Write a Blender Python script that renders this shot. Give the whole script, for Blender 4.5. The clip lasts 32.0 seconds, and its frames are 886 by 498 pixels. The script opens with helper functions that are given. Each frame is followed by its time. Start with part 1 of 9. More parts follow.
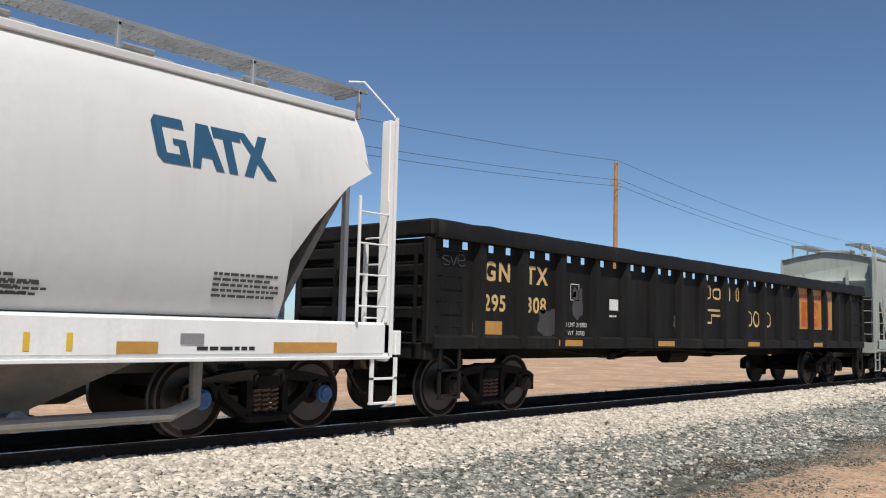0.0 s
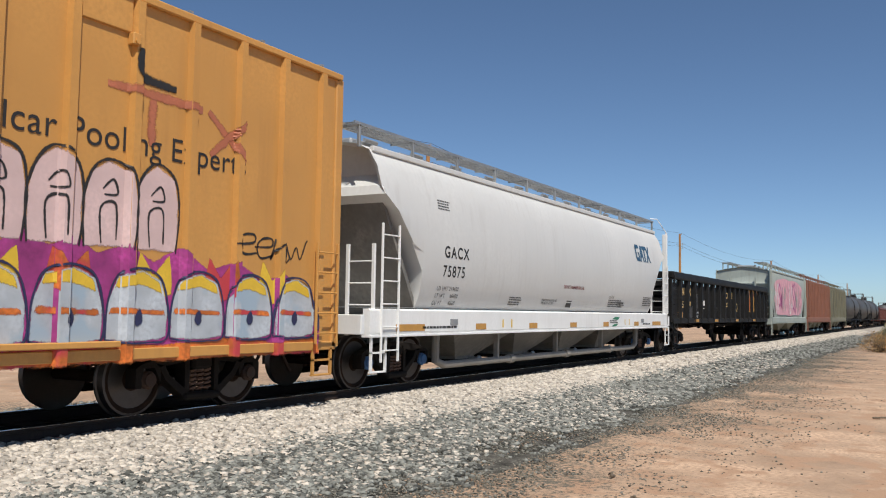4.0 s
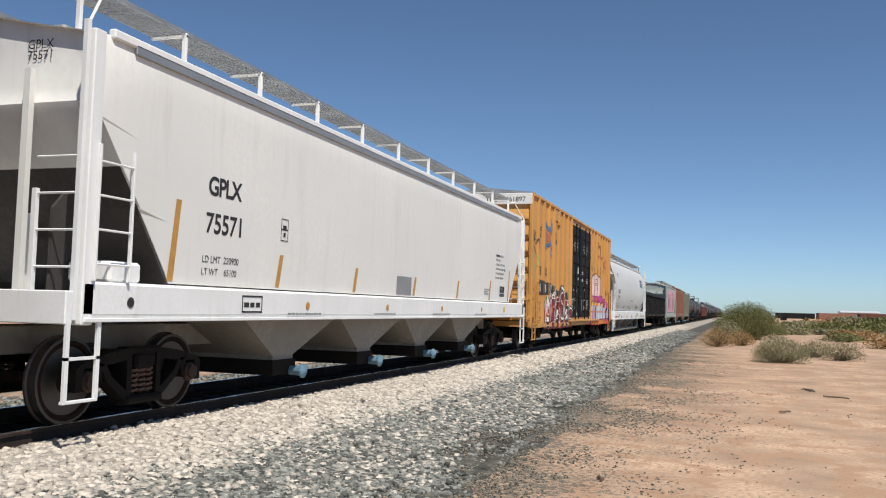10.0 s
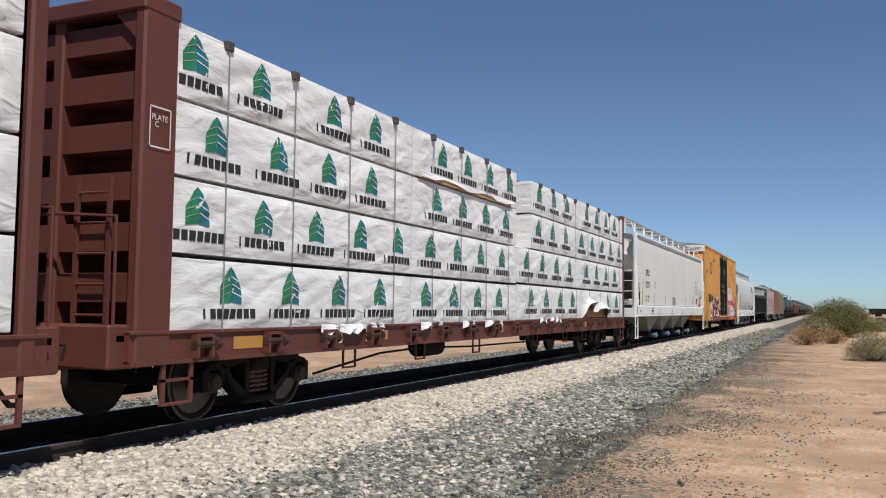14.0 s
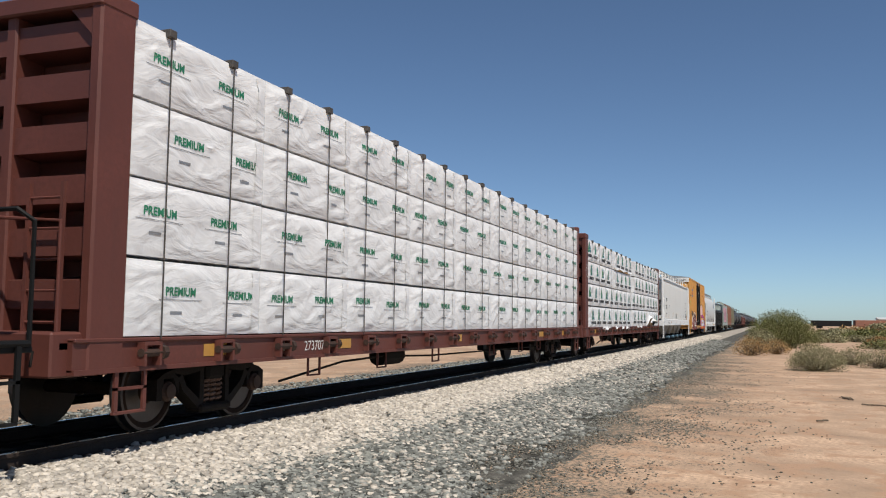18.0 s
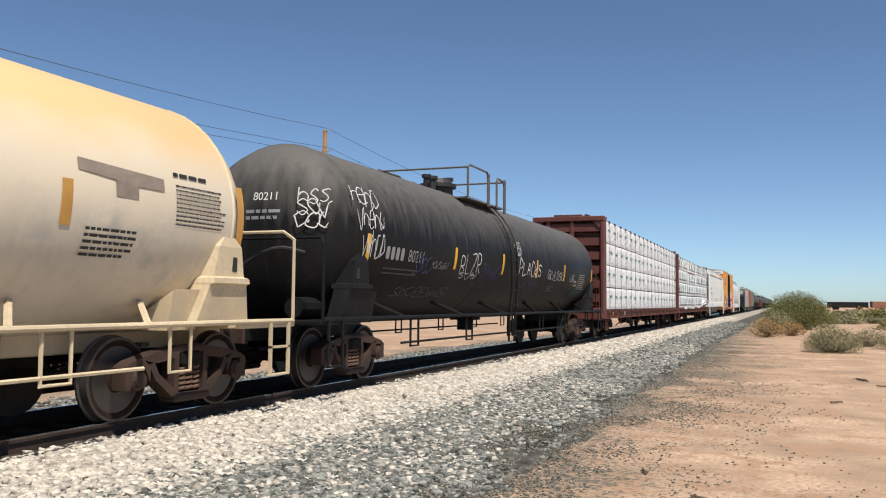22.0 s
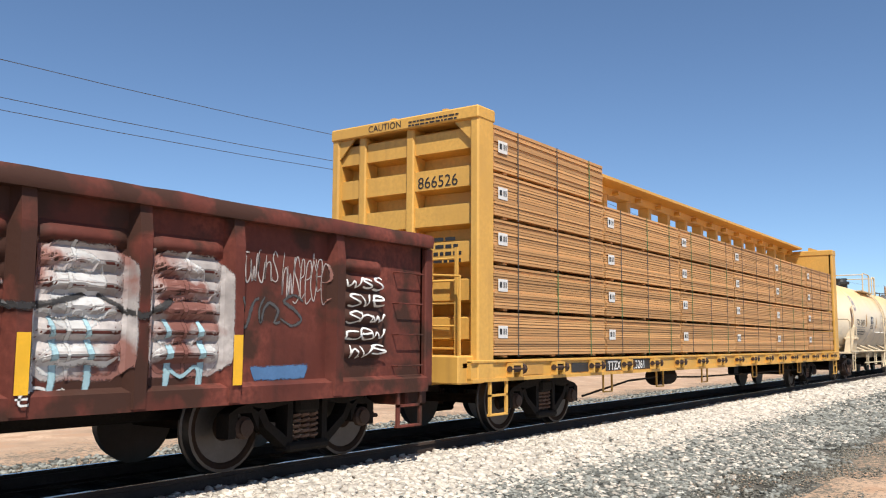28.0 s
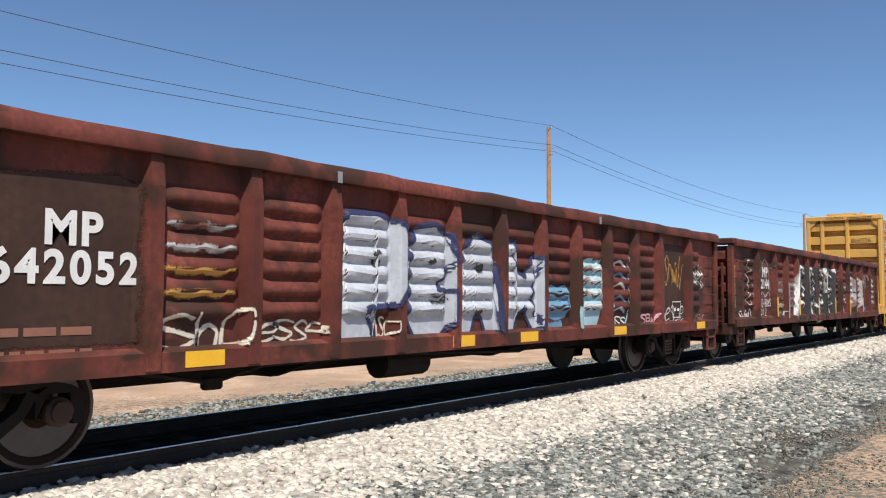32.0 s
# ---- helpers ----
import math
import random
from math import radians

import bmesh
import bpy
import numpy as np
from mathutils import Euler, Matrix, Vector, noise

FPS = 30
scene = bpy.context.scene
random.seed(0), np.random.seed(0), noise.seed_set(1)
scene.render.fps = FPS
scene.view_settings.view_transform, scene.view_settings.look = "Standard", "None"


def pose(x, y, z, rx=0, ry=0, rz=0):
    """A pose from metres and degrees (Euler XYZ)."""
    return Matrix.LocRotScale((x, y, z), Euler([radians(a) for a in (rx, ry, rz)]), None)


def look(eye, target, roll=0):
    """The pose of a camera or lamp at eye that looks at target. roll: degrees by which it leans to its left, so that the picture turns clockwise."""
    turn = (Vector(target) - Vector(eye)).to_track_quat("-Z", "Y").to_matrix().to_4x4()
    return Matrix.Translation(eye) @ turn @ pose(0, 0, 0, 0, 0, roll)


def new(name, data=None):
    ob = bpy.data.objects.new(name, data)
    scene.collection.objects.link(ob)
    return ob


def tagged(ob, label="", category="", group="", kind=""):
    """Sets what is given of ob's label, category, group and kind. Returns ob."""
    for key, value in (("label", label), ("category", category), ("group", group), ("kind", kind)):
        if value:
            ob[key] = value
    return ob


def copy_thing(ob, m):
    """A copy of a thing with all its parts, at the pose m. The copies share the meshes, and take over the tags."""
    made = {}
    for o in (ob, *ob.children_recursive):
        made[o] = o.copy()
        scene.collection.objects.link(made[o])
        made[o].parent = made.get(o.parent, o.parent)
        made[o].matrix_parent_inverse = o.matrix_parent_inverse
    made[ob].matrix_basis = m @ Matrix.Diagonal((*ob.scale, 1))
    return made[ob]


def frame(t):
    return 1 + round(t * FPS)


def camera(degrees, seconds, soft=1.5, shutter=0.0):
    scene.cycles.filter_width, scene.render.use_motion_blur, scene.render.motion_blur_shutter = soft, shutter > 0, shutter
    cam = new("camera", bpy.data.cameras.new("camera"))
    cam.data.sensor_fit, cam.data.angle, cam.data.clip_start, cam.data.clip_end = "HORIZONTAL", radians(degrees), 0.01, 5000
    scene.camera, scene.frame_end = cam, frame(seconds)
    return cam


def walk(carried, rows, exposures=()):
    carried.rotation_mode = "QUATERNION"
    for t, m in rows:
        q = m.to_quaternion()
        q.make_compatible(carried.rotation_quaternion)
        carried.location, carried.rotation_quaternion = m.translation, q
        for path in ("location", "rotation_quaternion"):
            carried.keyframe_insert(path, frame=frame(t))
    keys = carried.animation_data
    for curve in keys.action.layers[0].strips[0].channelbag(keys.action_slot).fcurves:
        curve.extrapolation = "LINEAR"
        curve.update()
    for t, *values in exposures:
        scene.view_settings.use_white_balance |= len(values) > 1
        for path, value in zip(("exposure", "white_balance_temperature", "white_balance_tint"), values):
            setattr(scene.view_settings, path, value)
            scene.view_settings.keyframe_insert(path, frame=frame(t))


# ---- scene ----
FOV = 54.18
cam = camera(FOV, 32.0, soft=1.1)

# camera: seconds, x, y, z, pitch, roll, yaw
PATH = [
    (0.0, -0.065, -1.740, 1.336, 5.18, -1.43, -47.79),
    (0.5, -0.080, -1.719, 1.315, 5.07, -1.67, -60.47),
    (1.0, -0.077, -1.838, 1.333, 4.94, -1.48, -66.67),
    (1.5, 0.030, -1.820, 1.326, 4.99, -0.92, -68.86),
    (2.0, 0.113, -1.762, 1.335, 5.23, -0.55, -68.70),
    (2.5, -0.014, -1.713, 1.342, 5.37, -0.96, -66.69),
    (3.0, -0.030, -1.668, 1.342, 5.40, -0.91, -64.04),
    (3.5, -0.061, -1.599, 1.347, 4.77, -0.85, -61.99),
    (5.5, -0.109, -1.423, 1.359, 3.81, -0.19, -56.06),
    (6.0, 0.218, -1.132, 1.320, 4.46, 0.03, -55.14),
    (6.5, 0.215, -0.811, 1.340, 5.13, -0.63, -55.29),
    (7.0, 0.079, -0.520, 1.359, 4.80, -0.52, -56.23),
    (7.5, 0.139, -0.383, 1.291, 4.64, -0.83, -57.26),
    (8.0, 0.087, -0.026, 1.313, 5.08, -0.84, -59.03),
    (8.5, 0.118, 0.386, 1.323, 5.62, -0.29, -62.52),
    (9.0, 0.069, 0.520, 1.326, 5.25, -0.62, -65.85),
    (9.5, -0.124, 0.488, 1.357, 4.39, -1.52, -69.16),
    (10.0, -0.120, 0.501, 1.341, 3.82, -1.53, -71.55),
    (10.5, -0.147, 0.545, 1.372, 3.90, -1.17, -71.22),
    (11.0, 0.012, 0.540, 1.332, 5.08, -0.71, -68.98),
    (11.5, 0.099, 0.530, 1.330, 5.78, -0.76, -66.41),
    (12.0, -0.110, 0.477, 1.354, 5.29, -0.75, -65.67),
    (12.5, -0.134, 0.459, 1.351, 4.86, -0.44, -65.65),
    (13.0, -0.106, 0.440, 1.363, 4.43, -0.40, -65.80),
    (13.5, 0.022, 0.434, 1.337, 4.12, -0.14, -65.88),
    (14.0, 0.000, 0.443, 1.352, 3.85, -0.61, -66.33),
    (14.5, -0.010, 0.421, 1.359, 3.81, -0.64, -66.81),
    (15.0, -0.005, 0.428, 1.354, 3.86, -0.56, -67.11),
    (15.5, 0.022, 0.426, 1.352, 4.14, -0.51, -67.48),
    (17.5, 0.029, 0.451, 1.332, 4.45, -0.81, -70.37),
    (18.0, 0.085, 0.475, 1.310, 4.65, -0.66, -69.55),
    (18.5, 0.074, 0.495, 1.314, 4.57, -0.77, -67.94),
    (19.0, -0.029, 0.472, 1.337, 4.16, -0.81, -66.93),
    (19.5, -0.031, 0.459, 1.331, 3.90, -0.37, -67.07),
    (20.0, 0.030, 0.470, 1.320, 3.66, -0.06, -67.81),
    (20.5, 0.194, 0.476, 1.292, 3.49, 0.15, -68.37),
    (21.0, 0.118, 0.474, 1.315, 3.37, 0.13, -68.56),
    (21.5, -0.011, 0.422, 1.345, 3.44, -0.11, -68.42),
    (22.0, -0.040, 0.446, 1.321, 3.50, -0.47, -68.61),
    (22.5, 0.017, 0.461, 1.326, 3.41, -0.52, -68.69),
    (23.0, 0.223, 0.491, 1.292, 3.32, -0.29, -68.97),
    (23.5, 0.032, 0.481, 1.324, 3.23, -0.56, -69.88),
    (24.0, -0.016, 0.469, 1.323, 3.50, -0.51, -70.87),
    (24.5, -0.016, 0.461, 1.320, 3.79, -0.76, -71.15),
    (26.5, -0.143, 0.458, 1.336, 4.60, -0.21, -62.80),
    (27.0, -0.156, 0.477, 1.348, 5.30, -0.26, -59.24),
    (27.5, 0.023, 0.325, 1.355, 5.81, -0.07, -56.62),
    (28.0, -0.054, 0.214, 1.314, 6.14, -0.33, -54.48),
    (28.5, -0.170, 0.468, 1.325, 5.83, -0.18, -54.05),
    (29.0, -0.226, 0.464, 1.345, 4.92, -0.37, -54.16),
    (29.5, -0.169, 0.540, 1.347, 4.42, -0.29, -54.77),
    (30.0, -0.015, 0.455, 1.349, 4.12, 0.04, -54.69),
    (30.5, 0.078, 0.520, 1.344, 3.84, -0.14, -54.91),
    (31.0, 0.048, 0.675, 1.319, 3.35, -0.53, -55.86),
    (31.5, 0.043, 0.709, 1.310, 3.07, -0.35, -55.71),
    (32.0, 0.041, 0.663, 1.323, 3.25, -0.14, -53.83),
]
walk(cam, [(t, pose(x, y, z, 90 + p, r, w)) for t, x, y, z, p, r, w in PATH],
     [(t, e, k, 10) for t, e, k in (
         (0.0, 0.05, 6550), (1.0, 0.05, 6550), (2.0, 0.0, 6550), (3.0, -0.08, 6550), (6.0, 0.2, 6300), (7.0, 0.05, 6400), (8.0, -0.15, 6500), (9.0, -0.08, 6450),
         (10.0, 0.05, 6450), (13.0, -0.15, 6500), (15.0, -0.08, 6450), (17.5, -0.15, 6450), (18.0, -0.08, 6550), (19.0, 0.32, 6450), (20.0, 0.42, 6450), (21.0, 0.45, 6450),
         (22.0, 0.2, 6650), (23.0, -0.15, 6700), (24.5, -0.05, 6800), (26.5, 0.0, 6850), (27.0, 0.15, 6850), (28.0, 0.5, 6550), (30.0, 0.42, 6400), (32.0, 0.36, 6400))])

# way of the train along the track: seconds, metres
TRAIN = [
    (0.0, 18.215), (0.5, 20.822), (1.0, 23.443), (1.5, 26.080), (2.0, 28.734), (2.5, 31.407), (3.0, 34.096), (3.5, 36.799), (5.5, 47.779),
    (6.0, 50.549), (6.5, 53.335), (7.0, 56.138), (7.5, 58.958), (8.0, 61.801), (8.5, 64.670), (9.0, 67.566), (9.5, 70.485), (10.0, 73.421),
    (10.5, 76.370), (11.0, 79.328), (11.5, 82.297), (12.0, 85.276), (12.5, 88.255), (13.0, 91.233), (13.5, 94.211), (14.0, 97.194), (14.5, 100.183),
    (15.0, 103.181), (15.5, 106.189), (17.5, 118.338), (18.0, 121.402), (18.5, 124.479), (19.0, 127.566), (19.5, 130.655), (20.0, 133.748), (20.5, 136.847),
    (21.0, 139.959), (21.5, 143.081), (22.0, 146.210), (22.5, 149.344), (23.0, 152.489), (23.5, 155.654), (24.0, 158.832), (24.5, 162.021), (26.5, 174.823),
    (27.0, 178.027), (27.5, 181.240), (28.0, 184.464), (28.5, 187.699), (29.0, 190.943), (29.5, 194.197), (30.0, 197.464), (30.5, 200.750), (31.0, 204.055),
    (31.5, 207.377), (32.0, 210.715),
]
TRACK = 7.971  # y of the track's centre line; z = 0 is the top of the rails
GROUND = -0.62

# ---- light ----
SUN_ELEV, SUN_DIR = radians(58), Vector((-0.68, -0.73, 0)).normalized()
world = bpy.data.worlds.new("sky")
scene.world = world
world.use_nodes = True
wn, wl = world.node_tree.nodes, world.node_tree.links
sky = wn.new("ShaderNodeTexSky")
sky.sky_type, sky.sun_disc = "NISHITA", False
sky.sun_elevation = SUN_ELEV
sky.sun_rotation = math.atan2(SUN_DIR.x, SUN_DIR.y)
sky.altitude, sky.air_density, sky.dust_density, sky.ozone_density = 350, 0.6, 0.55, 2.2
tint = wn.new("ShaderNodeMix")
tint.data_type, tint.blend_type = "RGBA", "MULTIPLY"
tint.inputs["Factor"].default_value, tint.inputs["B"].default_value = 1.0, (0.875, 0.968, 0.985, 1)
wl.new(sky.outputs[0], tint.inputs["A"])
wl.new(tint.outputs["Result"], wn["Background"].inputs[0])
wn["Background"].inputs[1].default_value = 0.115

sun = new("sun", bpy.data.lights.new("sun", "SUN"))
sun.data.energy, sun.data.angle, sun.data.color = 4.7, radians(0.53), (1.0, 0.95, 0.87)
to_sun = Vector((SUN_DIR.x * math.cos(SUN_ELEV), SUN_DIR.y * math.cos(SUN_ELEV), math.sin(SUN_ELEV)))
sun.matrix_world = look(to_sun * 200, (0, 0, 0))
scene.view_settings.exposure = 0.0


# ---- materials ----
def mat(name, rgb, rough=0.6, metal=0.0, var=0.12, scale=2.0, fine=30.0, bump=0.1, streak=None, amount=0.5,
        rust=None, patch=0.0, island=0.0, objvar=0.0, spec=0.5):
    """A worn painted or natural surface: two scales of noise, optional downward streaks and patches of another colour."""
    m = bpy.data.materials.new(name)
    m.use_nodes = True
    n, l = m.node_tree.nodes, m.node_tree.links
    b = n["Principled BSDF"]
    b.inputs["Roughness"].default_value, b.inputs["Metallic"].default_value = rough, metal
    b.inputs["Specular IOR Level"].default_value = spec
    tc = n.new("ShaderNodeTexCoord")

    def noise_tex(sc, detail=4, stretch=None):
        t = n.new("ShaderNodeTexNoise")
        t.inputs["Scale"].default_value, t.inputs["Detail"].default_value = sc, detail
        if stretch:
            mp = n.new("ShaderNodeMapping")
            mp.inputs["Scale"].default_value = stretch
            l.new(tc.outputs["Object"], mp.inputs["Vector"])
            l.new(mp.outputs[0], t.inputs["Vector"])
        else:
            l.new(tc.outputs["Object"], t.inputs["Vector"])
        return t.outputs["Fac"]

    def ramp(src, lo, hi):
        r = n.new("ShaderNodeMapRange")
        r.inputs["From Min"].default_value, r.inputs["From Max"].default_value = lo, hi
        l.new(src, r.inputs["Value"])
        return r.outputs[0]

    def mixc(fac, a, c):
        x = n.new("ShaderNodeMix")
        x.data_type = "RGBA"
        for sock, v in ((x.inputs["Factor"], fac), (x.inputs["A"], a), (x.inputs["B"], c)):
            if hasattr(v, "links"):
                l.new(v, sock)
            elif isinstance(v, (int, float)):
                sock.default_value = v
            else:
                sock.default_value = (*v, 1)
        return x.outputs["Result"]

    dark = tuple(c * (1 - var * 1.6) for c in rgb)
    light = tuple(min(1, c * (1 + var)) for c in rgb)
    big, small = noise_tex(scale), noise_tex(fine, 3)
    col = mixc(ramp(big, 0.3, 0.7), dark, light)
    col = mixc(ramp(small, 0.35, 0.75), col, tuple(c * (1 - var) for c in rgb))
    if island:
        g = n.new("ShaderNodeNewGeometry")
        col = mixc(ramp(g.outputs["Random Per Island"], 0, 1), mixc(island, col, tuple(c * 0.25 for c in rgb)), mixc(island, col, tuple(min(1, c * 1.7) for c in rgb)))
    if objvar:
        o = n.new("ShaderNodeObjectInfo")
        col = mixc(ramp(o.outputs["Random"], 0, 1), mixc(objvar, col, tuple(c * 0.5 for c in rgb)), mixc(objvar, col, tuple(min(1, c * 1.35) for c in rgb)))
    if streak:
        s = noise_tex(1.0, 5, (7.0, 7.0, 0.55))
        s2 = noise_tex(0.6, 3)
        mul = n.new("ShaderNodeMath")
        mul.operation = "MULTIPLY"
        l.new(ramp(s, 0.5, 0.78), mul.inputs[0])
        l.new(ramp(s2, 0.35, 0.7), mul.inputs[1])
        mul2 = n.new("ShaderNodeMath")
        mul2.operation = "MULTIPLY"
        mul2.inputs[1].default_value = amount
        l.new(mul.outputs[0], mul2.inputs[0])
        col = mixc(mul2.outputs[0], col, streak)
    if rust:
        col = mixc(ramp(noise_tex(1.7, 8), 0.66 - patch * 0.35, 0.72 - patch * 0.3), col, rust)
    l.new(col, b.inputs["Base Color"])
    rr = n.new("ShaderNodeMapRange")
    rr.inputs["To Min"].default_value, rr.inputs["To Max"].default_value = max(0.05, rough - 0.1), min(1, rough + 0.12)
    l.new(big, rr.inputs["Value"])
    l.new(rr.outputs[0], b.inputs["Roughness"])
    if bump:
        bp = n.new("ShaderNodeBump")
        bp.inputs["Strength"].default_value, bp.inputs["Distance"].default_value = bump, 0.02
        l.new(small, bp.inputs["Height"])
        l.new(bp.outputs[0], b.inputs["Normal"])
    return m


def ground_mat():
    """Pinkish desert dirt with pebbly dark patches, tyre-packed pale areas and dry litter."""
    m = mat("desert_dirt", (0.50, 0.345, 0.235), 0.95, 0, 0.28, 0.7, 14.0, 1.0, rust=(0.40, 0.255, 0.165), patch=0.4, spec=0.1)
    n, l = m.node_tree.nodes, m.node_tree.links
    b = n["Principled BSDF"]
    base = b.inputs["Base Color"].links[0].from_socket
    tc, sep = n.new("ShaderNodeTexCoord"), n.new("ShaderNodeSeparateXYZ")
    l.new(tc.outputs["Object"], sep.inputs[0])
    big, small = n.new("ShaderNodeTexNoise"), n.new("ShaderNodeTexNoise")
    big.inputs["Scale"].default_value, small.inputs["Scale"].default_value = 0.45, 5.0
    big.inputs["Detail"].default_value = small.inputs["Detail"].default_value = 6
    l.new(tc.outputs["Object"], big.inputs["Vector"])
    l.new(tc.outputs["Object"], small.inputs["Vector"])

    def calc(op, a, c):
        q = n.new("ShaderNodeMath")
        q.operation = op
        for sock, v in zip(q.inputs, (a, c)):
            if isinstance(v, (int, float)):
                sock.default_value = v
            else:
                l.new(v, sock)
        return q.outputs[0]
    # distance from the track, made ragged by noise
    d = calc("ABSOLUTE", calc("SUBTRACT", sep.outputs["Y"], TRACK), 0)
    d = calc("ADD", d, calc("MULTIPLY", calc("SUBTRACT", big.outputs["Fac"], 0.5), 7.0))
    d = calc("ADD", d, calc("MULTIPLY", calc("SUBTRACT", small.outputs["Fac"], 0.5), 2.4))
    r = n.new("ShaderNodeMapRange")
    r.inputs["From Min"].default_value, r.inputs["From Max"].default_value = 4.7, 9.2
    r.inputs["To Min"].default_value, r.inputs["To Max"].default_value = 0.9, 0.0
    l.new(d, r.inputs["Value"])
    # grit: dark grains that thicken towards the bank
    grit = n.new("ShaderNodeTexNoise")
    grit.inputs["Scale"].default_value, grit.inputs["Detail"].default_value, grit.inputs["Roughness"].default_value = 15.0, 8, 0.75
    l.new(tc.outputs["Object"], grit.inputs["Vector"])
    g = calc("ADD", calc("MULTIPLY", calc("SUBTRACT", grit.outputs["Fac"], 0.5), 9.0), calc("MULTIPLY", calc("SUBTRACT", r.outputs[0], 0.55), 2.4))
    lim = n.new("ShaderNodeClamp")
    l.new(g, lim.inputs["Value"])
    x = n.new("ShaderNodeMix")
    x.data_type = "RGBA"
    x.inputs["B"].default_value = (0.125, 0.115, 0.092, 1)
    l.new(lim.outputs[0], x.inputs["Factor"])
    l.new(base, x.inputs["A"])
    l.new(x.outputs["Result"], b.inputs["Base Color"])
    return m


M = {}
M["dirt"] = ground_mat()
M["bed_pale"] = mat("pale_ballast_bed", (0.40, 0.355, 0.30), 0.95, 0, 0.3, 7.0, 24.0, 1.0, spec=0.2)
# oily bed, its colour blackened further to deepen the shade under the cars
M["bed_oily_shade"] = mat("oily_track_bed", (0.018, 0.016, 0.014), 0.9, 0, 0.35, 6.0, 26.0, 1.0, spec=0.2)
M["ballast_bed"] = mat("ballast_bed", (0.12, 0.112, 0.095), 0.95, 0, 0.55, 6.0, 26.0, 1.0, spec=0.2)
M["ballast_fine"] = mat("ballast_fine", (0.165, 0.158, 0.132), 0.95, 0, 0.25, 3.0, 40.0, 0.8, island=0.9, spec=0.2)
M["stone_grey"] = mat("stone_grey", (0.185, 0.186, 0.165), 0.85, 0, 0.25, 20, 60, 0.4, island=1.0, spec=0.3)
M["stone_pale"] = mat("stone_pale", (0.505, 0.45, 0.38), 0.85, 0, 0.15, 20, 60, 0.3, island=0.45, spec=0.3)
M["pebble"] = mat("pebble", (0.38, 0.27, 0.19), 0.9, 0, 0.2, 20, 60, 0.2, island=0.5, spec=0.2)
M["rail"] = mat("rail_side", (0.055, 0.036, 0.027), 0.8, 0.3, 0.3, 3, 30, 0.3)
M["railtop"] = mat("rail_head", (0.45, 0.44, 0.43), 0.25, 1.0, 0.1, 3, 30, 0.05)
M["tie"] = mat("tie_wood", (0.04, 0.032, 0.026), 0.9, 0, 0.3, 3, 30, 0.5, objvar=0.4)
M["white"] = mat("white_paint", (0.61, 0.61, 0.588), 0.45, 0, 0.05, 0.5, 12, 0.03, streak=(0.42, 0.40, 0.37), amount=0.45)
M["white2"] = mat("off_white_paint", (0.76, 0.75, 0.705), 0.5, 0, 0.05, 0.5, 12, 0.03, streak=(0.45, 0.42, 0.38), amount=0.35)
M["whitesill"] = mat("white_sill_paint", (0.80, 0.80, 0.78), 0.45, 0, 0.05, 1.5, 20, 0.05, streak=(0.4, 0.36, 0.3), amount=0.3)
M["hopperdark"] = mat("dusty_hopper_paint", (0.27, 0.25, 0.22), 0.7, 0, 0.2, 1.2, 12, 0.1, streak=(0.2, 0.17, 0.14), amount=0.7)
# shade of the recess under a hopper's end, put into the colour
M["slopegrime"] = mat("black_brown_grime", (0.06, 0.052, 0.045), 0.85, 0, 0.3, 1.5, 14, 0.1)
# dusty bay paint, darkened to carry the shade below the curved body
M["hopperlow"] = mat("dusty_hopper_bay_paint", (0.20, 0.19, 0.17), 0.75, 0, 0.25, 1.2, 12, 0.1, streak=(0.12, 0.1, 0.08), amount=0.7)
M["galv"] = mat("galvanised_steel", (0.42, 0.43, 0.43), 0.5, 0.7, 0.12, 2, 30, 0.1)
M["black"] = mat("black_car_paint", (0.012, 0.0115, 0.011), 0.6, 0, 0.3, 1.0, 20, 0.1, streak=(0.045, 0.04, 0.034), amount=0.55, spec=0.2)
M["tankblack"] = mat("dusty_black_tank_paint", (0.012, 0.012, 0.012), 0.55, 0, 0.2, 0.8, 20, 0.06, streak=(0.04, 0.037, 0.033), amount=0.6, spec=0.15)
M["tankgrey"] = mat("dusty_dark_grey_tank_paint", (0.06, 0.06, 0.06), 0.55, 0, 0.15, 0.8, 20, 0.05, streak=(0.12, 0.11, 0.1), amount=0.7)
M["cream"] = mat("cream_tank_paint", (0.62, 0.51, 0.35), 0.5, 0, 0.07, 0.7, 15, 0.05, streak=(0.42, 0.36, 0.28), amount=0.5)
M["creamlow"] = mat("cream_frame_paint", (0.62, 0.50, 0.33), 0.6, 0, 0.15, 1.5, 20, 0.1, streak=(0.3, 0.22, 0.15), amount=0.6)
M["orange"] = mat("golden_boxcar_paint", (0.58, 0.29, 0.075), 0.5, 0, 0.09, 0.7, 18, 0.05, streak=(0.30, 0.14, 0.045), amount=0.5)
M["yellow"] = mat("yellow_car_paint", (0.63, 0.35, 0.075), 0.55, 0, 0.12, 0.8, 18, 0.08, streak=(0.32, 0.17, 0.05), amount=0.7)
M["red"] = mat("oxide_red_paint", (0.125, 0.036, 0.025), 0.6, 0, 0.15, 0.9, 18, 0.1, streak=(0.07, 0.03, 0.022), amount=0.6)
M["smear"] = mat("worn_white_spray_paint", (0.58, 0.57, 0.55), 0.65, 0, 0.3, 4, 16, 0.02, rust=(0.16, 0.06, 0.045), patch=0.5)
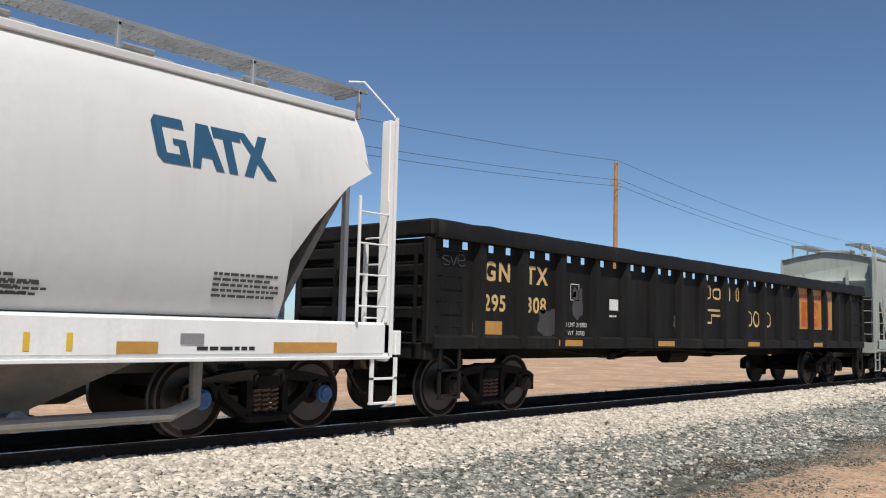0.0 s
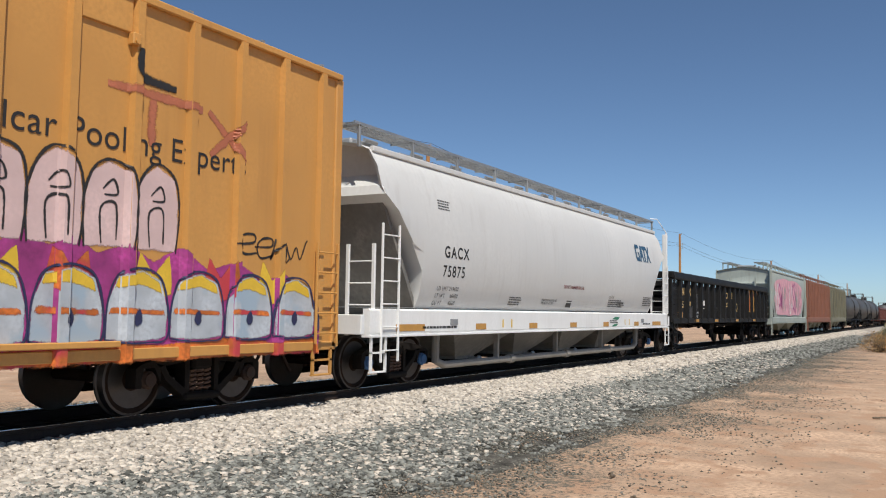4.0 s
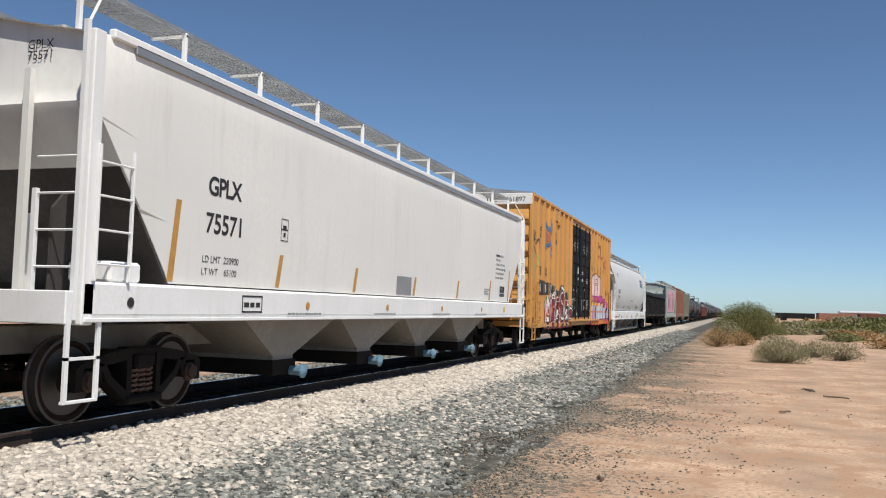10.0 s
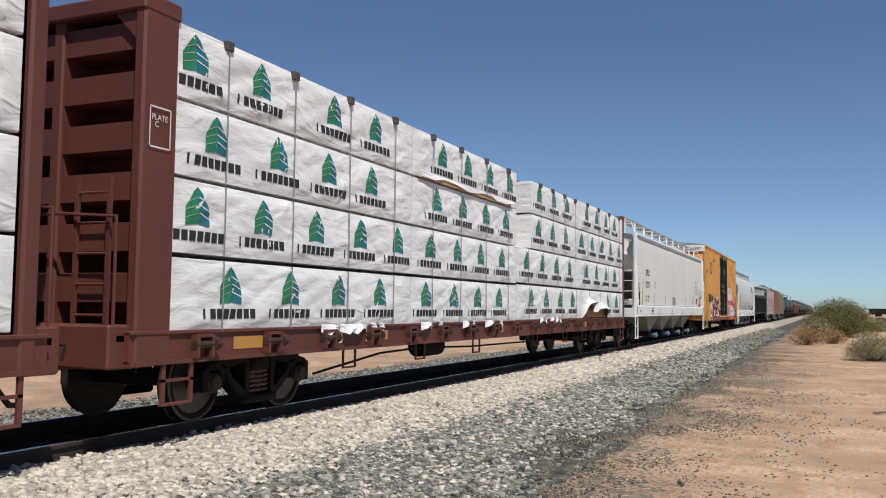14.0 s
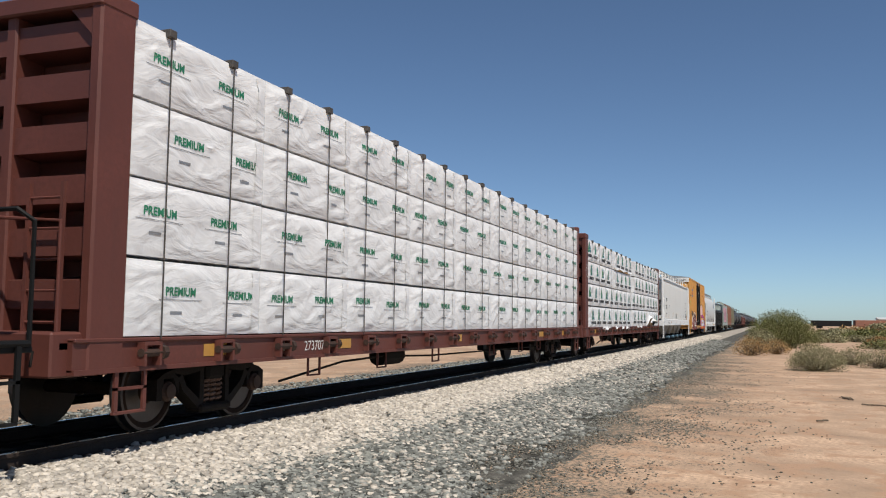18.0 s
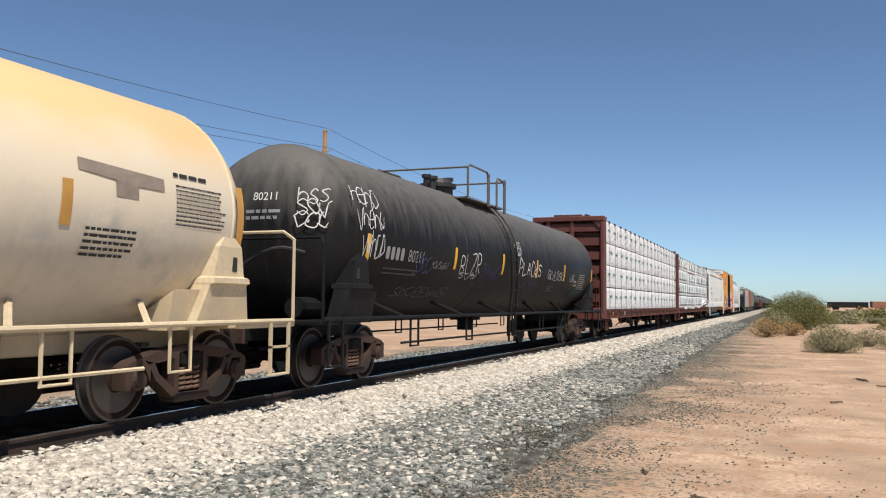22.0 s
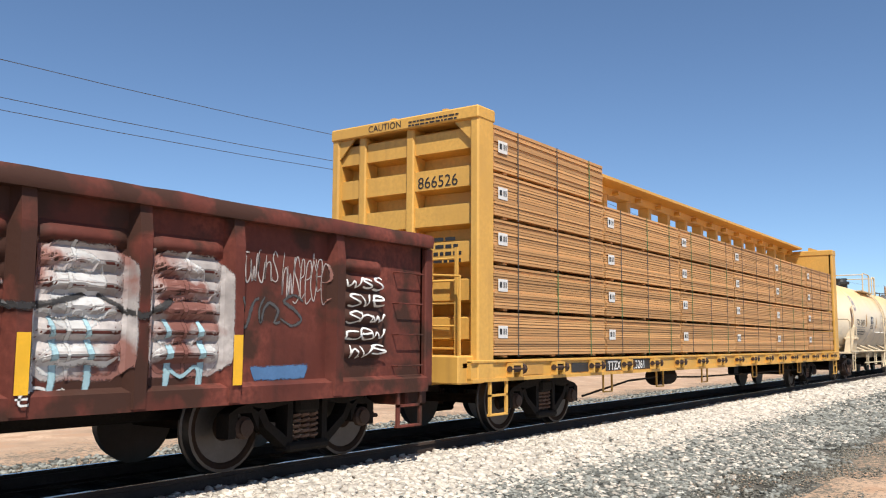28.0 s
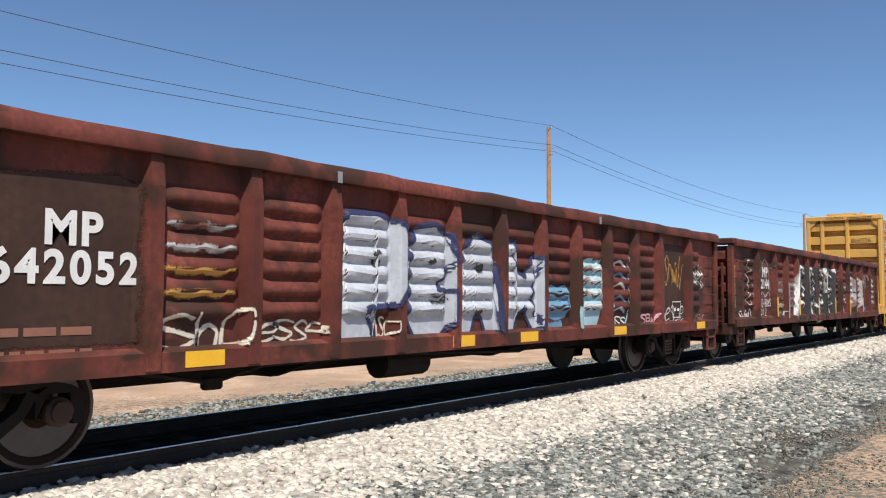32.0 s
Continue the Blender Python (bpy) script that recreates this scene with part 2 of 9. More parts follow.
M["redfade"] = mat("faded_oxide_red_paint", (0.150, 0.040, 0.028), 0.7, 0, 0.35, 1.3, 18, 0.15, streak=(0.03, 0.016, 0.012), amount=0.95, rust=(0.05, 0.021, 0.014), patch=0.5, spec=0.25)
M["darkbrown"] = mat("dark_brown_repaint", (0.055, 0.028, 0.02), 0.7, 0, 0.3, 1.5, 14, 0.1, streak=(0.1, 0.045, 0.03), amount=0.7, spec=0.25)
M["brown"] = mat("rusty_brown_paint", (0.26, 0.11, 0.07), 0.7, 0, 0.15, 0.8, 18, 0.1, streak=(0.13, 0.07, 0.05), amount=0.6)
M["greyhop"] = mat("grey_green_hopper_paint", (0.36, 0.40, 0.36), 0.6, 0, 0.12, 0.8, 18, 0.08, streak=(0.18, 0.17, 0.14), amount=0.6)
M["olive"] = mat("grimy_olive_paint", (0.20, 0.19, 0.13), 0.7, 0, 0.15, 0.8, 18, 0.1, streak=(0.09, 0.08, 0.06), amount=0.6)
M["truck"] = mat("grimy_cast_steel", (0.014, 0.011, 0.009), 0.85, 0, 0.3, 4, 40, 0.3, spec=0.2)
M["truckrust"] = mat("rusty_cast_steel", (0.055, 0.029, 0.019), 0.8, 0.1, 0.3, 4, 40, 0.3)
M["wheel"] = mat("rusty_wheel_plate", (0.032, 0.019, 0.013), 0.9, 0, 0.3, 5, 40, 0.2, spec=0.15)
M["tread"] = mat("worn_wheel_tread", (0.10, 0.09, 0.085), 0.45, 0.8, 0.15, 5, 40, 0.1)
M["spring"] = mat("rusty_spring", (0.16, 0.09, 0.06), 0.8, 0.1, 0.3, 6, 40, 0.2)
M["bluecap"] = mat("blue_bearing_cap", (0.05, 0.14, 0.32), 0.6, 0, 0.3, 8, 40, 0.2)
M["lightblue"] = mat("light_blue_gate_cap", (0.14, 0.25, 0.33), 0.6, 0, 0.3, 8, 40, 0.2)
M["yelstripe"] = mat("yellow_reflector_tape", (0.78, 0.42, 0.02), 0.45, 0, 0.08, 6, 40, 0.02)
M["oldgold"] = mat("worn_yellow_orange_stencil", (0.70, 0.48, 0.20), 0.6, 0, 0.25, 4, 30, 0.02)
M["amber"] = mat("faded_amber_tape", (0.52, 0.27, 0.06), 0.5, 0, 0.12, 6, 40, 0.02)
M["ink"] = mat("black_stencil_paint", (0.022, 0.021, 0.021), 0.6, 0, 0.2, 6, 40, 0.02)
M["darkpatch"] = mat("matt_black_patch_paint", (0.03, 0.028, 0.027), 0.6, 0, 0.2, 2, 30, 0.02)
M["chalk"] = mat("white_stencil_paint", (0.72, 0.71, 0.68), 0.6, 0, 0.12, 4, 40, 0.02)
M["cyanpaint"] = mat("pale_blue_spray_paint", (0.34, 0.52, 0.57), 0.6, 0, 0.2, 2, 30, 0.02)
M["navy"] = mat("navy_logo_paint", (0.02, 0.085, 0.16), 0.5, 0, 0.1, 3, 30, 0.02)
M["blue"] = mat("blue_logo_paint", (0.075, 0.17, 0.33), 0.6, 0, 0.15, 2, 30, 0.02)
M["bluepale"] = mat("faded_blue_logo_paint", (0.13, 0.26, 0.38), 0.6, 0, 0.15, 2, 30, 0.02)
M["salmon"] = mat("faded_red_logo_paint", (0.45, 0.145, 0.075), 0.6, 0, 0.15, 2, 30, 0.02)
M["redpaint"] = mat("red_spray_paint", (0.30, 0.035, 0.03), 0.6, 0, 0.5, 1.8, 12, 0.02, rust=(0.12, 0.02, 0.025), patch=0.55)
M["pink"] = mat("pink_spray_paint", (0.70, 0.36, 0.42), 0.6, 0, 0.2, 2, 20, 0.02)
M["palepink"] = mat("pale_pink_spray_paint", (0.66, 0.48, 0.46), 0.6, 0, 0.1, 2, 20, 0.02)
M["palegreen"] = mat("pale_green_spray_paint", (0.42, 0.5, 0.16), 0.6, 0, 0.2, 2, 20, 0.02)
M["magenta"] = mat("magenta_spray_paint", (0.40, 0.05, 0.24), 0.6, 0, 0.3, 3, 20, 0.02)
M["flame"] = mat("orange_spray_paint", (0.65, 0.17, 0.03), 0.6, 0, 0.4, 3, 20, 0.02, rust=(0.5, 0.05, 0.06), patch=0.4)
M["silverwhite"] = mat("silver_white_spray_paint", (0.46, 0.48, 0.52), 0.5, 0, 0.15, 3, 20, 0.02)
M["whitewash"] = mat("smeared_white_paint", (0.42, 0.38, 0.36), 0.65, 0, 0.3, 3, 14, 0.02, rust=(0.22, 0.10, 0.08), patch=0.45)
M["inkblue"] = mat("blue_black_spray_paint", (0.025, 0.03, 0.09), 0.6, 0, 0.2, 3, 20, 0.02)
M["silver"] = mat("silver_spray_paint", (0.50, 0.54, 0.58), 0.5, 0.0, 0.2, 2.5, 20, 0.02, rust=(0.33, 0.42, 0.5), patch=0.3)
M["green"] = mat("green_print", (0.02, 0.20, 0.10), 0.5, 0, 0.1, 3, 30, 0.02)
M["teal"] = mat("teal_print", (0.015, 0.155, 0.19), 0.5, 0, 0.1, 3, 30, 0.02)
M["wrap"] = mat("white_woven_wrap", (0.78, 0.78, 0.77), 0.55, 0, 0.05, 1.2, 14, 0.05)
wm = M["wrap"]
wt = wm.node_tree
wmap, wnoise, wbump, wtc = wt.nodes.new("ShaderNodeMapping"), wt.nodes.new("ShaderNodeTexNoise"), wt.nodes.new("ShaderNodeBump"), wt.nodes.new("ShaderNodeTexCoord")
wmap.inputs["Rotation"].default_value, wmap.inputs["Scale"].default_value = (0, radians(48), 0), (1.0, 1.0, 3.2)
wnoise.inputs["Scale"].default_value, wnoise.inputs["Detail"].default_value = 1.2, 4
wnoise.inputs["Distortion"].default_value = 0.9
wbump.inputs["Strength"].default_value, wbump.inputs["Distance"].default_value = 0.6, 0.07
wt.links.new(wtc.outputs["Object"], wmap.inputs["Vector"])
wt.links.new(wmap.outputs[0], wnoise.inputs["Vector"])
wt.links.new(wnoise.outputs["Fac"], wbump.inputs["Height"])
wt.links.new(wbump.outputs[0], wt.nodes["Principled BSDF"].inputs["Normal"])
M["lumberboard"] = mat("sawn_board", (0.55, 0.295, 0.118), 0.75, 0, 0.16, 1.2, 22, 0.15, objvar=0.55)
M["lumber"] = mat("sawn_lumber", (0.52, 0.30, 0.13), 0.75, 0, 0.14, 1.5, 25, 0.15, island=0.28)
M["brownworn"] = mat("worn_bare_patch", (0.30, 0.24, 0.19), 0.7, 0, 0.25, 3, 18, 0.05, streak=(0.2, 0.13, 0.09), amount=0.7)
M["repaint"] = mat("dull_grey_repaint", (0.33, 0.32, 0.30), 0.6, 0, 0.2, 1.5, 18, 0.03, streak=(0.2, 0.19, 0.17), amount=0.6)
M["strap"] = mat("dark_strap", (0.08, 0.07, 0.06), 0.6, 0, 0.2, 5, 40, 0.02)
M["greenstrap"] = mat("green_strap", (0.05, 0.16, 0.05), 0.6, 0, 0.2, 5, 40, 0.02)
M["pole"] = mat("pole_wood", (0.42, 0.21, 0.075), 0.8, 0, 0.2, 1, 25, 0.3)
M["wire"] = mat("wire", (0.05, 0.05, 0.055), 0.6, 0, 0.1, 1, 10, 0)
M["leaf"] = mat("creosote_leaf", (0.17, 0.17, 0.062), 0.7, 0, 0.3, 1.2, 12, 0, island=0.5, spec=0.2)
M["leafgrey"] = mat("sage_leaf", (0.27, 0.25, 0.14), 0.8, 0, 0.25, 1.2, 12, 0, island=0.5, spec=0.2)
M["drygrass"] = mat("dry_grass", (0.40, 0.25, 0.11), 0.85, 0, 0.25, 1.2, 12, 0, island=0.5, spec=0.2)
M["twig"] = mat("twig_bark", (0.17, 0.13, 0.09), 0.9, 0, 0.25, 3, 20, 0.1)
M["hill"] = mat("hazy_hill", (0.30, 0.36, 0.42), 1.0, 0, 0.05, 0.002, 0.02, 0, spec=0.0)
M["farblock"] = mat("far_grey_wall", (0.30, 0.30, 0.31), 0.9, 0, 0.1, 0.1, 2, 0)
M["sign"] = mat("yellow_placard", (0.72, 0.47, 0.04), 0.5, 0, 0.08, 4, 30, 0.02)



def two_tone(m, rgb, z0, z1, ragged=0.5, drips=(1.0, 1.0, 1.0)):
    """A second coat or settled dust above a ragged height, with runs down the side."""
    n, l = m.node_tree.nodes, m.node_tree.links
    b = n["Principled BSDF"]
    base = b.inputs["Base Color"].links[0].from_socket
    tc, sep, mp, t = n.new("ShaderNodeTexCoord"), n.new("ShaderNodeSeparateXYZ"), n.new("ShaderNodeMapping"), n.new("ShaderNodeTexNoise")
    l.new(tc.outputs["Object"], sep.inputs[0])
    l.new(tc.outputs["Object"], mp.inputs["Vector"])
    mp.inputs["Scale"].default_value = drips
    l.new(mp.outputs[0], t.inputs["Vector"])
    t.inputs["Scale"].default_value, t.inputs["Detail"].default_value = 1.0, 6
    q = n.new("ShaderNodeMath")
    q.operation = "MULTIPLY_ADD"
    l.new(t.outputs["Fac"], q.inputs[0])
    q.inputs[1].default_value = ragged * 2
    l.new(sep.outputs["Z"], q.inputs[2])
    r = n.new("ShaderNodeMapRange")
    r.inputs["From Min"].default_value, r.inputs["From Max"].default_value = z0 + ragged, z1 + ragged
    l.new(q.outputs[0], r.inputs["Value"])
    x = n.new("ShaderNodeMix")
    x.data_type = "RGBA"
    x.inputs["B"].default_value = (*rgb, 1)
    l.new(r.outputs[0], x.inputs["Factor"])
    l.new(base, x.inputs["A"])
    l.new(x.outputs["Result"], b.inputs["Base Color"])


M["cream"] = mat("cream_tank_paint", (0.66, 0.585, 0.465), 0.5, 0, 0.1, 0.9, 15, 0.05, streak=(0.4, 0.33, 0.25), amount=0.6, rust=(0.50, 0.46, 0.39), patch=0.3)
two_tone(M["cream"], (0.72, 0.62, 0.46), 1.9, 2.3, 0.5, (1.5, 1.5, 1.2))
two_tone(M["cream"], (0.74, 0.50, 0.24), 2.6, 3.3, 0.4)
two_tone(M["tankblack"], (0.12, 0.113, 0.102), 2.5, 3.6, 0.55, (7.0, 7.0, 0.4))


# ---- mesh helpers ----
class Shape:
    """Collects vertices and faces of one mesh; every call adds a closed piece."""

    def __init__(self):
        self.v, self.f, self.mi, self.cov = [], [], [], []
        self.cur = 0

    def add(self, vs, fs, cov=None):
        k = len(self.v)
        self.v.extend(vs)
        self.cov.extend(cov or [1.0] * len(vs))
        self.f.extend(tuple(i + k for i in q) for q in fs)
        self.mi.extend([self.cur] * len(fs))
        return self

    def box(self, x0, x1, y0, y1, z0, z1, c=0.0):
        """A box, with its edges cut off by c."""
        if x0 > x1:
            x0, x1 = x1, x0
        if y0 > y1:
            y0, y1 = y1, y0
        if z0 > z1:
            z0, z1 = z1, z0
        if not c:
            vs = [(x, y, z) for x in (x0, x1) for y in (y0, y1) for z in (z0, z1)]
            return self.add(vs, [(0, 1, 3, 2), (4, 6, 7, 5), (0, 4, 5, 1), (2, 3, 7, 6), (0, 2, 6, 4), (1, 5, 7, 3)])
        c = min(c, (x1 - x0) * 0.45, (y1 - y0) * 0.45, (z1 - z0) * 0.45)
        rings = []
        for z, d in ((z0, c), (z0 + c, 0), (z1 - c, 0), (z1, c)):
            a, b, e, g = x0 + d, x1 - d, y0 + d, y1 - d
            k = c if d == 0 else c * 0.4
            rings.append([(a + k, e, z), (b - k, e, z), (b, e + k, z), (b, g - k, z), (b - k, g, z), (a + k, g, z), (a, g - k, z), (a, e + k, z)])
        return self.loft(rings, caps=True)

    def loft(self, rings, caps=True, closed=True):
        n = len(rings[0])
        vs = [p for r in rings for p in r]
        fs = []
        for i in range(len(rings) - 1):
            for j in range(n if closed else n - 1):
                k = (j + 1) % n
                fs.append((i * n + j, i * n + k, (i + 1) * n + k, (i + 1) * n + j))
        if caps:
            fs.append(tuple(range(n - 1, -1, -1)))
            fs.append(tuple((len(rings) - 1) * n + j for j in range(n)))
        return self.add(vs, fs)

    def prism_x(self, prof, x0, x1):
        """An outline of (y, z) drawn out along x."""
        return self.loft([[(x0, y, z) for y, z in prof], [(x1, y, z) for y, z in prof]])

    def prism_y(self, prof, y0, y1):
        """An outline of (x, z) drawn out along y."""
        return self.loft([[(x, y0, z) for x, z in prof], [(x, y1, z) for x, z in prof]])

    def cyl(self, a, b, r, n=10, r2=None):
        a, b = Vector(a), Vector(b)
        d = (b - a).normalized()
        u = d.orthogonal().normalized()
        w = d.cross(u)
        r2 = r if r2 is None else r2
        rings = [[tuple(p + (u * math.cos(6.2832 * i / n) + w * math.sin(6.2832 * i / n)) * q) for i in range(n)] for p, q in ((a, r), (b, r2))]
        return self.loft(rings)

    def tube(self, pts, r, n=6):
        """A round bar bent through the points, all one piece."""
        pts = [Vector(p) for p in pts]
        rings, u = [], None
        for i, p in enumerate(pts):
            a = (p - pts[i - 1]).normalized() if i else None
            b = (pts[i + 1] - p).normalized() if i + 1 < len(pts) else None
            d = ((a or b) + (b or a)).normalized()
            u = d.orthogonal() if u is None else u - d * u.dot(d)
            u.normalize()
            w = d.cross(u)
            rings.append([tuple(p + (u * math.cos(6.2832 * k / n) + w * math.sin(6.2832 * k / n)) * r) for k in range(n)])
        return self.loft(rings)

    def revolve(self, prof, cx=0.0, cz=0.0, n=24):
        """(y, r) pairs turned round an axis along y."""
        rings = [[(cx + r * math.cos(6.2832 * i / n), y, cz + r * math.sin(6.2832 * i / n)) for i in range(n)] for y, r in prof]
        return self.loft(rings)

    def ribbon(self, pts, w, y, taper=False):
        """A brush stroke of (x, z) points, lying on a side at y, facing the near side."""
        vs, fs = [], []
        n = len(pts)
        for i, (x, z) in enumerate(pts):
            p, q = pts[max(0, i - 1)], pts[min(n - 1, i + 1)]
            dx, dz = q[0] - p[0], q[1] - p[1]
            d = math.hypot(dx, dz) or 1
            h = w / 2 * (1 if not taper else 0.35 + 0.65 * math.sin(math.pi * (i + 0.5) / n))
            vs += [(x - dz / d * h, y, z + dx / d * h), (x + dz / d * h, y, z - dx / d * h)]
        for i in range(n - 1):
            fs.append((2 * i, 2 * i + 2, 2 * i + 3, 2 * i + 1))
        return self.add(vs, fs)

    def poly(self, pts, y):
        return self.add([(x, y, z) for x, z in pts], [tuple(range(len(pts)))])


def sprayed(key):
    """The same paint as it leaves a spray can: soft speckled edges, worn thin in places."""
    if key + "_sprayed" in M:
        return M[key + "_sprayed"]
    m = M[key].copy()
    m.name = M[key].name + "_sprayed"
    n, l = m.node_tree.nodes, m.node_tree.links
    at, tc = n.new("ShaderNodeAttribute"), n.new("ShaderNodeTexCoord")
    at.attribute_name = "cover"
    total = at.outputs["Fac"]
    for sc, amp in ((60.0, 0.9), (7.0, 0.9), (1.6, 0.5)):
        t, q = n.new("ShaderNodeTexNoise"), n.new("ShaderNodeMath")
        t.inputs["Scale"].default_value, t.inputs["Detail"].default_value = sc, 3
        l.new(tc.outputs["Object"], t.inputs["Vector"])
        q.operation = "MULTIPLY_ADD"
        q.inputs[1].default_value = amp
        l.new(t.outputs["Fac"], q.inputs[0])
        l.new(total, q.inputs[2])
        total = q.outputs[0]
    r = n.new("ShaderNodeMapRange")
    r.interpolation_type = "SMOOTHSTEP"
    r.inputs["From Min"].default_value, r.inputs["From Max"].default_value = 1.25, 1.78
    l.new(total, r.inputs["Value"])
    l.new(r.outputs[0], n["Principled BSDF"].inputs["Alpha"])
    M[key + "_sprayed"] = m
    return m


def mesh_of(name, s, mats, smooth=False):
    me = bpy.data.meshes.new(name)
    me.from_pydata(s.v, [], s.f)
    soft = len(s.cov) == len(s.v) and any(c < 1 for c in s.cov)
    for m in mats if isinstance(mats, (list, tuple)) else [mats]:
        me.materials.append(sprayed(m) if soft else M[m])
    if soft:
        me.attributes.new("cover", "FLOAT", "POINT").data.foreach_set("value", s.cov)
    if any(s.mi):
        me.polygons.foreach_set("material_index", s.mi)
    if smooth:
        me.polygons.foreach_set("use_smooth", [True] * len(me.polygons))
        me.set_sharp_from_angle(angle=radians(35))
    me.update()
    return me


def part(name, s, material, parent=None, label="", at=None, smooth=False, me=None):
    ob = new(name, me or mesh_of(name, s, material, smooth))
    if parent is not None:
        ob.parent = parent
    if at is not None:
        ob.matrix_basis = at
    if label:
        ob["label"] = label
    return ob


def lettering(parent, text, x, y, z, size, material, name="lettering", spread=1.0, bold=0.0, shear=0.0, end=False, label=""):
    """Painted words on the near side (or on the rear end) of a car; x, z is the lower left corner, size the capital height."""
    cu = bpy.data.curves.new("words", "FONT")
    cu.body, cu.size, cu.shear, cu.space_character, cu.offset = text, size / 0.73, shear, spread, bold
    cu.space_line = 0.85
    ob = bpy.data.objects.new("words", cu)
    scene.collection.objects.link(ob)
    bpy.context.view_layer.update()
    me = bpy.data.meshes.new_from_object(ob.evaluated_get(bpy.context.evaluated_depsgraph_get()))
    bpy.data.objects.remove(ob)
    bpy.data.curves.remove(cu)
    me.name = name
    me.materials.clear()
    me.materials.append(M[material])
    ob = new(name, me)
    ob.parent = parent
    ob.matrix_basis = pose(x, y, z, 90, 0, -90 if end else 0)
    if label:
        ob["label"] = label
    return ob


def bars(parent, x, y, z, rows, material, name="unreadable_print", end=False):
    """Print too small to read, as plain bars: rows of (dz, height, [(dx, width), ...])."""
    s = Shape()
    for dz, h, cells in rows:
        for dx, w in cells:
            if end:
                s.add([(x, y - dx, z + dz), (x, y - dx - w, z + dz), (x, y - dx - w, z + dz + h), (x, y - dx, z + dz + h)], [(0, 1, 2, 3)])
            else:
                s.add([(x + dx, y, z + dz), (x + dx + w, y, z + dz), (x + dx + w, y, z + dz + h), (x + dx, y, z + dz + h)], [(0, 1, 2, 3)])
    return part(name, s, material, parent)


def print_rows(seed, n, h, gap, width):
    r = random.Random(seed)
    out = []
    for i in range(n):
        x, cells = 0.0, []
        while x < width * (0.75 + 0.25 * r.random()):
            w = h * r.uniform(1.2, 4)
            cells.append((x, w))
            x += w + h * 0.6
        out.append((-i * gap, h, cells))
    return out


def mark_blocks(parent, x, y, z, h, count, material, w=0.62, gap=0.25, name="mark"):
    """A company's mark, as one plain block for each character."""
    s = Shape()
    for i in range(count):
        a = x + i * h * (w + gap)
        b, c = a + h * w, h * 0.12
        s.poly([(a + c, z), (b - c, z), (b, z + c), (b, z + h - c), (b - c, z + h), (a + c, z + h), (a, z + h - c), (a, z + c)], y)
    return part(name, s, material, parent)


def rect_mark(parent, x0, x1, y, z0, z1, material, name, label=""):
    return part(name, Shape().poly([(x0, z0), (x1, z0), (x1, z1), (x0, z1)], y), material, parent, label)


def spline(pts, n=6):
    out = []
    for i in range(len(pts) - 1):
        p0, p1, p2, p3 = pts[max(0, i - 1)], pts[i], pts[i + 1], pts[min(len(pts) - 1, i + 2)]
        for k in range(n):
            t = k / n
            out.append(tuple(0.5 * (2 * b + (c - a) * t + (2 * a - 5 * b + 4 * c - d) * t * t + (3 * b - a - 3 * c + d) * t ** 3) for a, b, c, d in zip(p0, p1, p2, p3)))
    return out + [pts[-1]]


def painted(s, pts, w, surf, eps):
    """A sprayed stroke that follows the relief of a car's side."""
    fine = [pts[0]]
    for p in pts[1:]:
        a = fine[-1]
        k = max(1, int(math.hypot(p[0] - a[0], p[1] - a[1]) / 0.03))
        fine += [(a[0] + (p[0] - a[0]) * i / k, a[1] + (p[1] - a[1]) * i / k) for i in range(1, k + 1)]
    n, m = len(fine), max(3, int(w / 0.03) + 1)
    vs, cov = [], []
    for i, (x, z) in enumerate(fine):
        p, q = fine[max(0, i - 1)], fine[min(n - 1, i + 1)]
        dx, dz = q[0] - p[0], q[1] - p[1]
        d = math.hypot(dx, dz) or 1
        h = w / 2 * (0.55 + 0.45 * math.sin(math.pi * (i + 0.5) / n) ** 0.5)
        for j in range(m):
            o = h * (1 - 2 * j / (m - 1))
            a, b = x - dz / d * o, z + dx / d * o
            vs.append((a, surf(a, b) - eps, b))
            cov.append(min(1.0, 2.2 * min(j, m - 1 - j) / (m - 1)))
    s.add(vs, [(i * m + j, (i + 1) * m + j, (i + 1) * m + j + 1, i * m + j + 1) for i in range(n - 1) for j in range(m - 1)], cov)


def painted_area(s, outline, surf, eps, step=0.035, dz=0.06, soft=True):
    """A sprayed area within an outline of (x, z), laid over the relief of a car's side in narrow strips."""
    x0, x1 = min(p[0] for p in outline), max(p[0] for p in outline)
    n = len(outline)

    def cuts(x):
        zs = []
        for i in range(n):
            (xa, za), (xb, zb) = outline[i], outline[(i + 1) % n]
            if (xa <= x) != (xb <= x):
                zs.append(za + (zb - za) * (x - xa) / (xb - xa))
        return (min(zs), max(zs)) if len(zs) > 1 else None
    k = max(2, int((x1 - x0) / step))
    cols = [(x0 + (x1 - x0) * (i + 0.02) / (k + 0.04)) for i in range(k + 1)]
    lo, hi = min(p[1] for p in outline), max(p[1] for p in outline)
    m = max(2, int((hi - lo) / dz))
    vs, ok, cov = [], [], []
    for x in cols:
        c = cuts(x)
        ok.append(c is not None)
        a, b = c or (lo, lo)
        for j in range(m + 1):
            z = a + (b - a) * j / m
            vs.append((x, surf(x, z) - eps, z))
            cov.append(min(1.0, min(z - a, b - z, x - x0, x1 - x) / 0.05) if soft else 1.0)
    s.add(vs, [(i * (m + 1) + j, (i + 1) * (m + 1) + j, (i + 1) * (m + 1) + j + 1, i * (m + 1) + j + 1) for i in range(k) if ok[i] and ok[i + 1] for j in range(m)], cov)


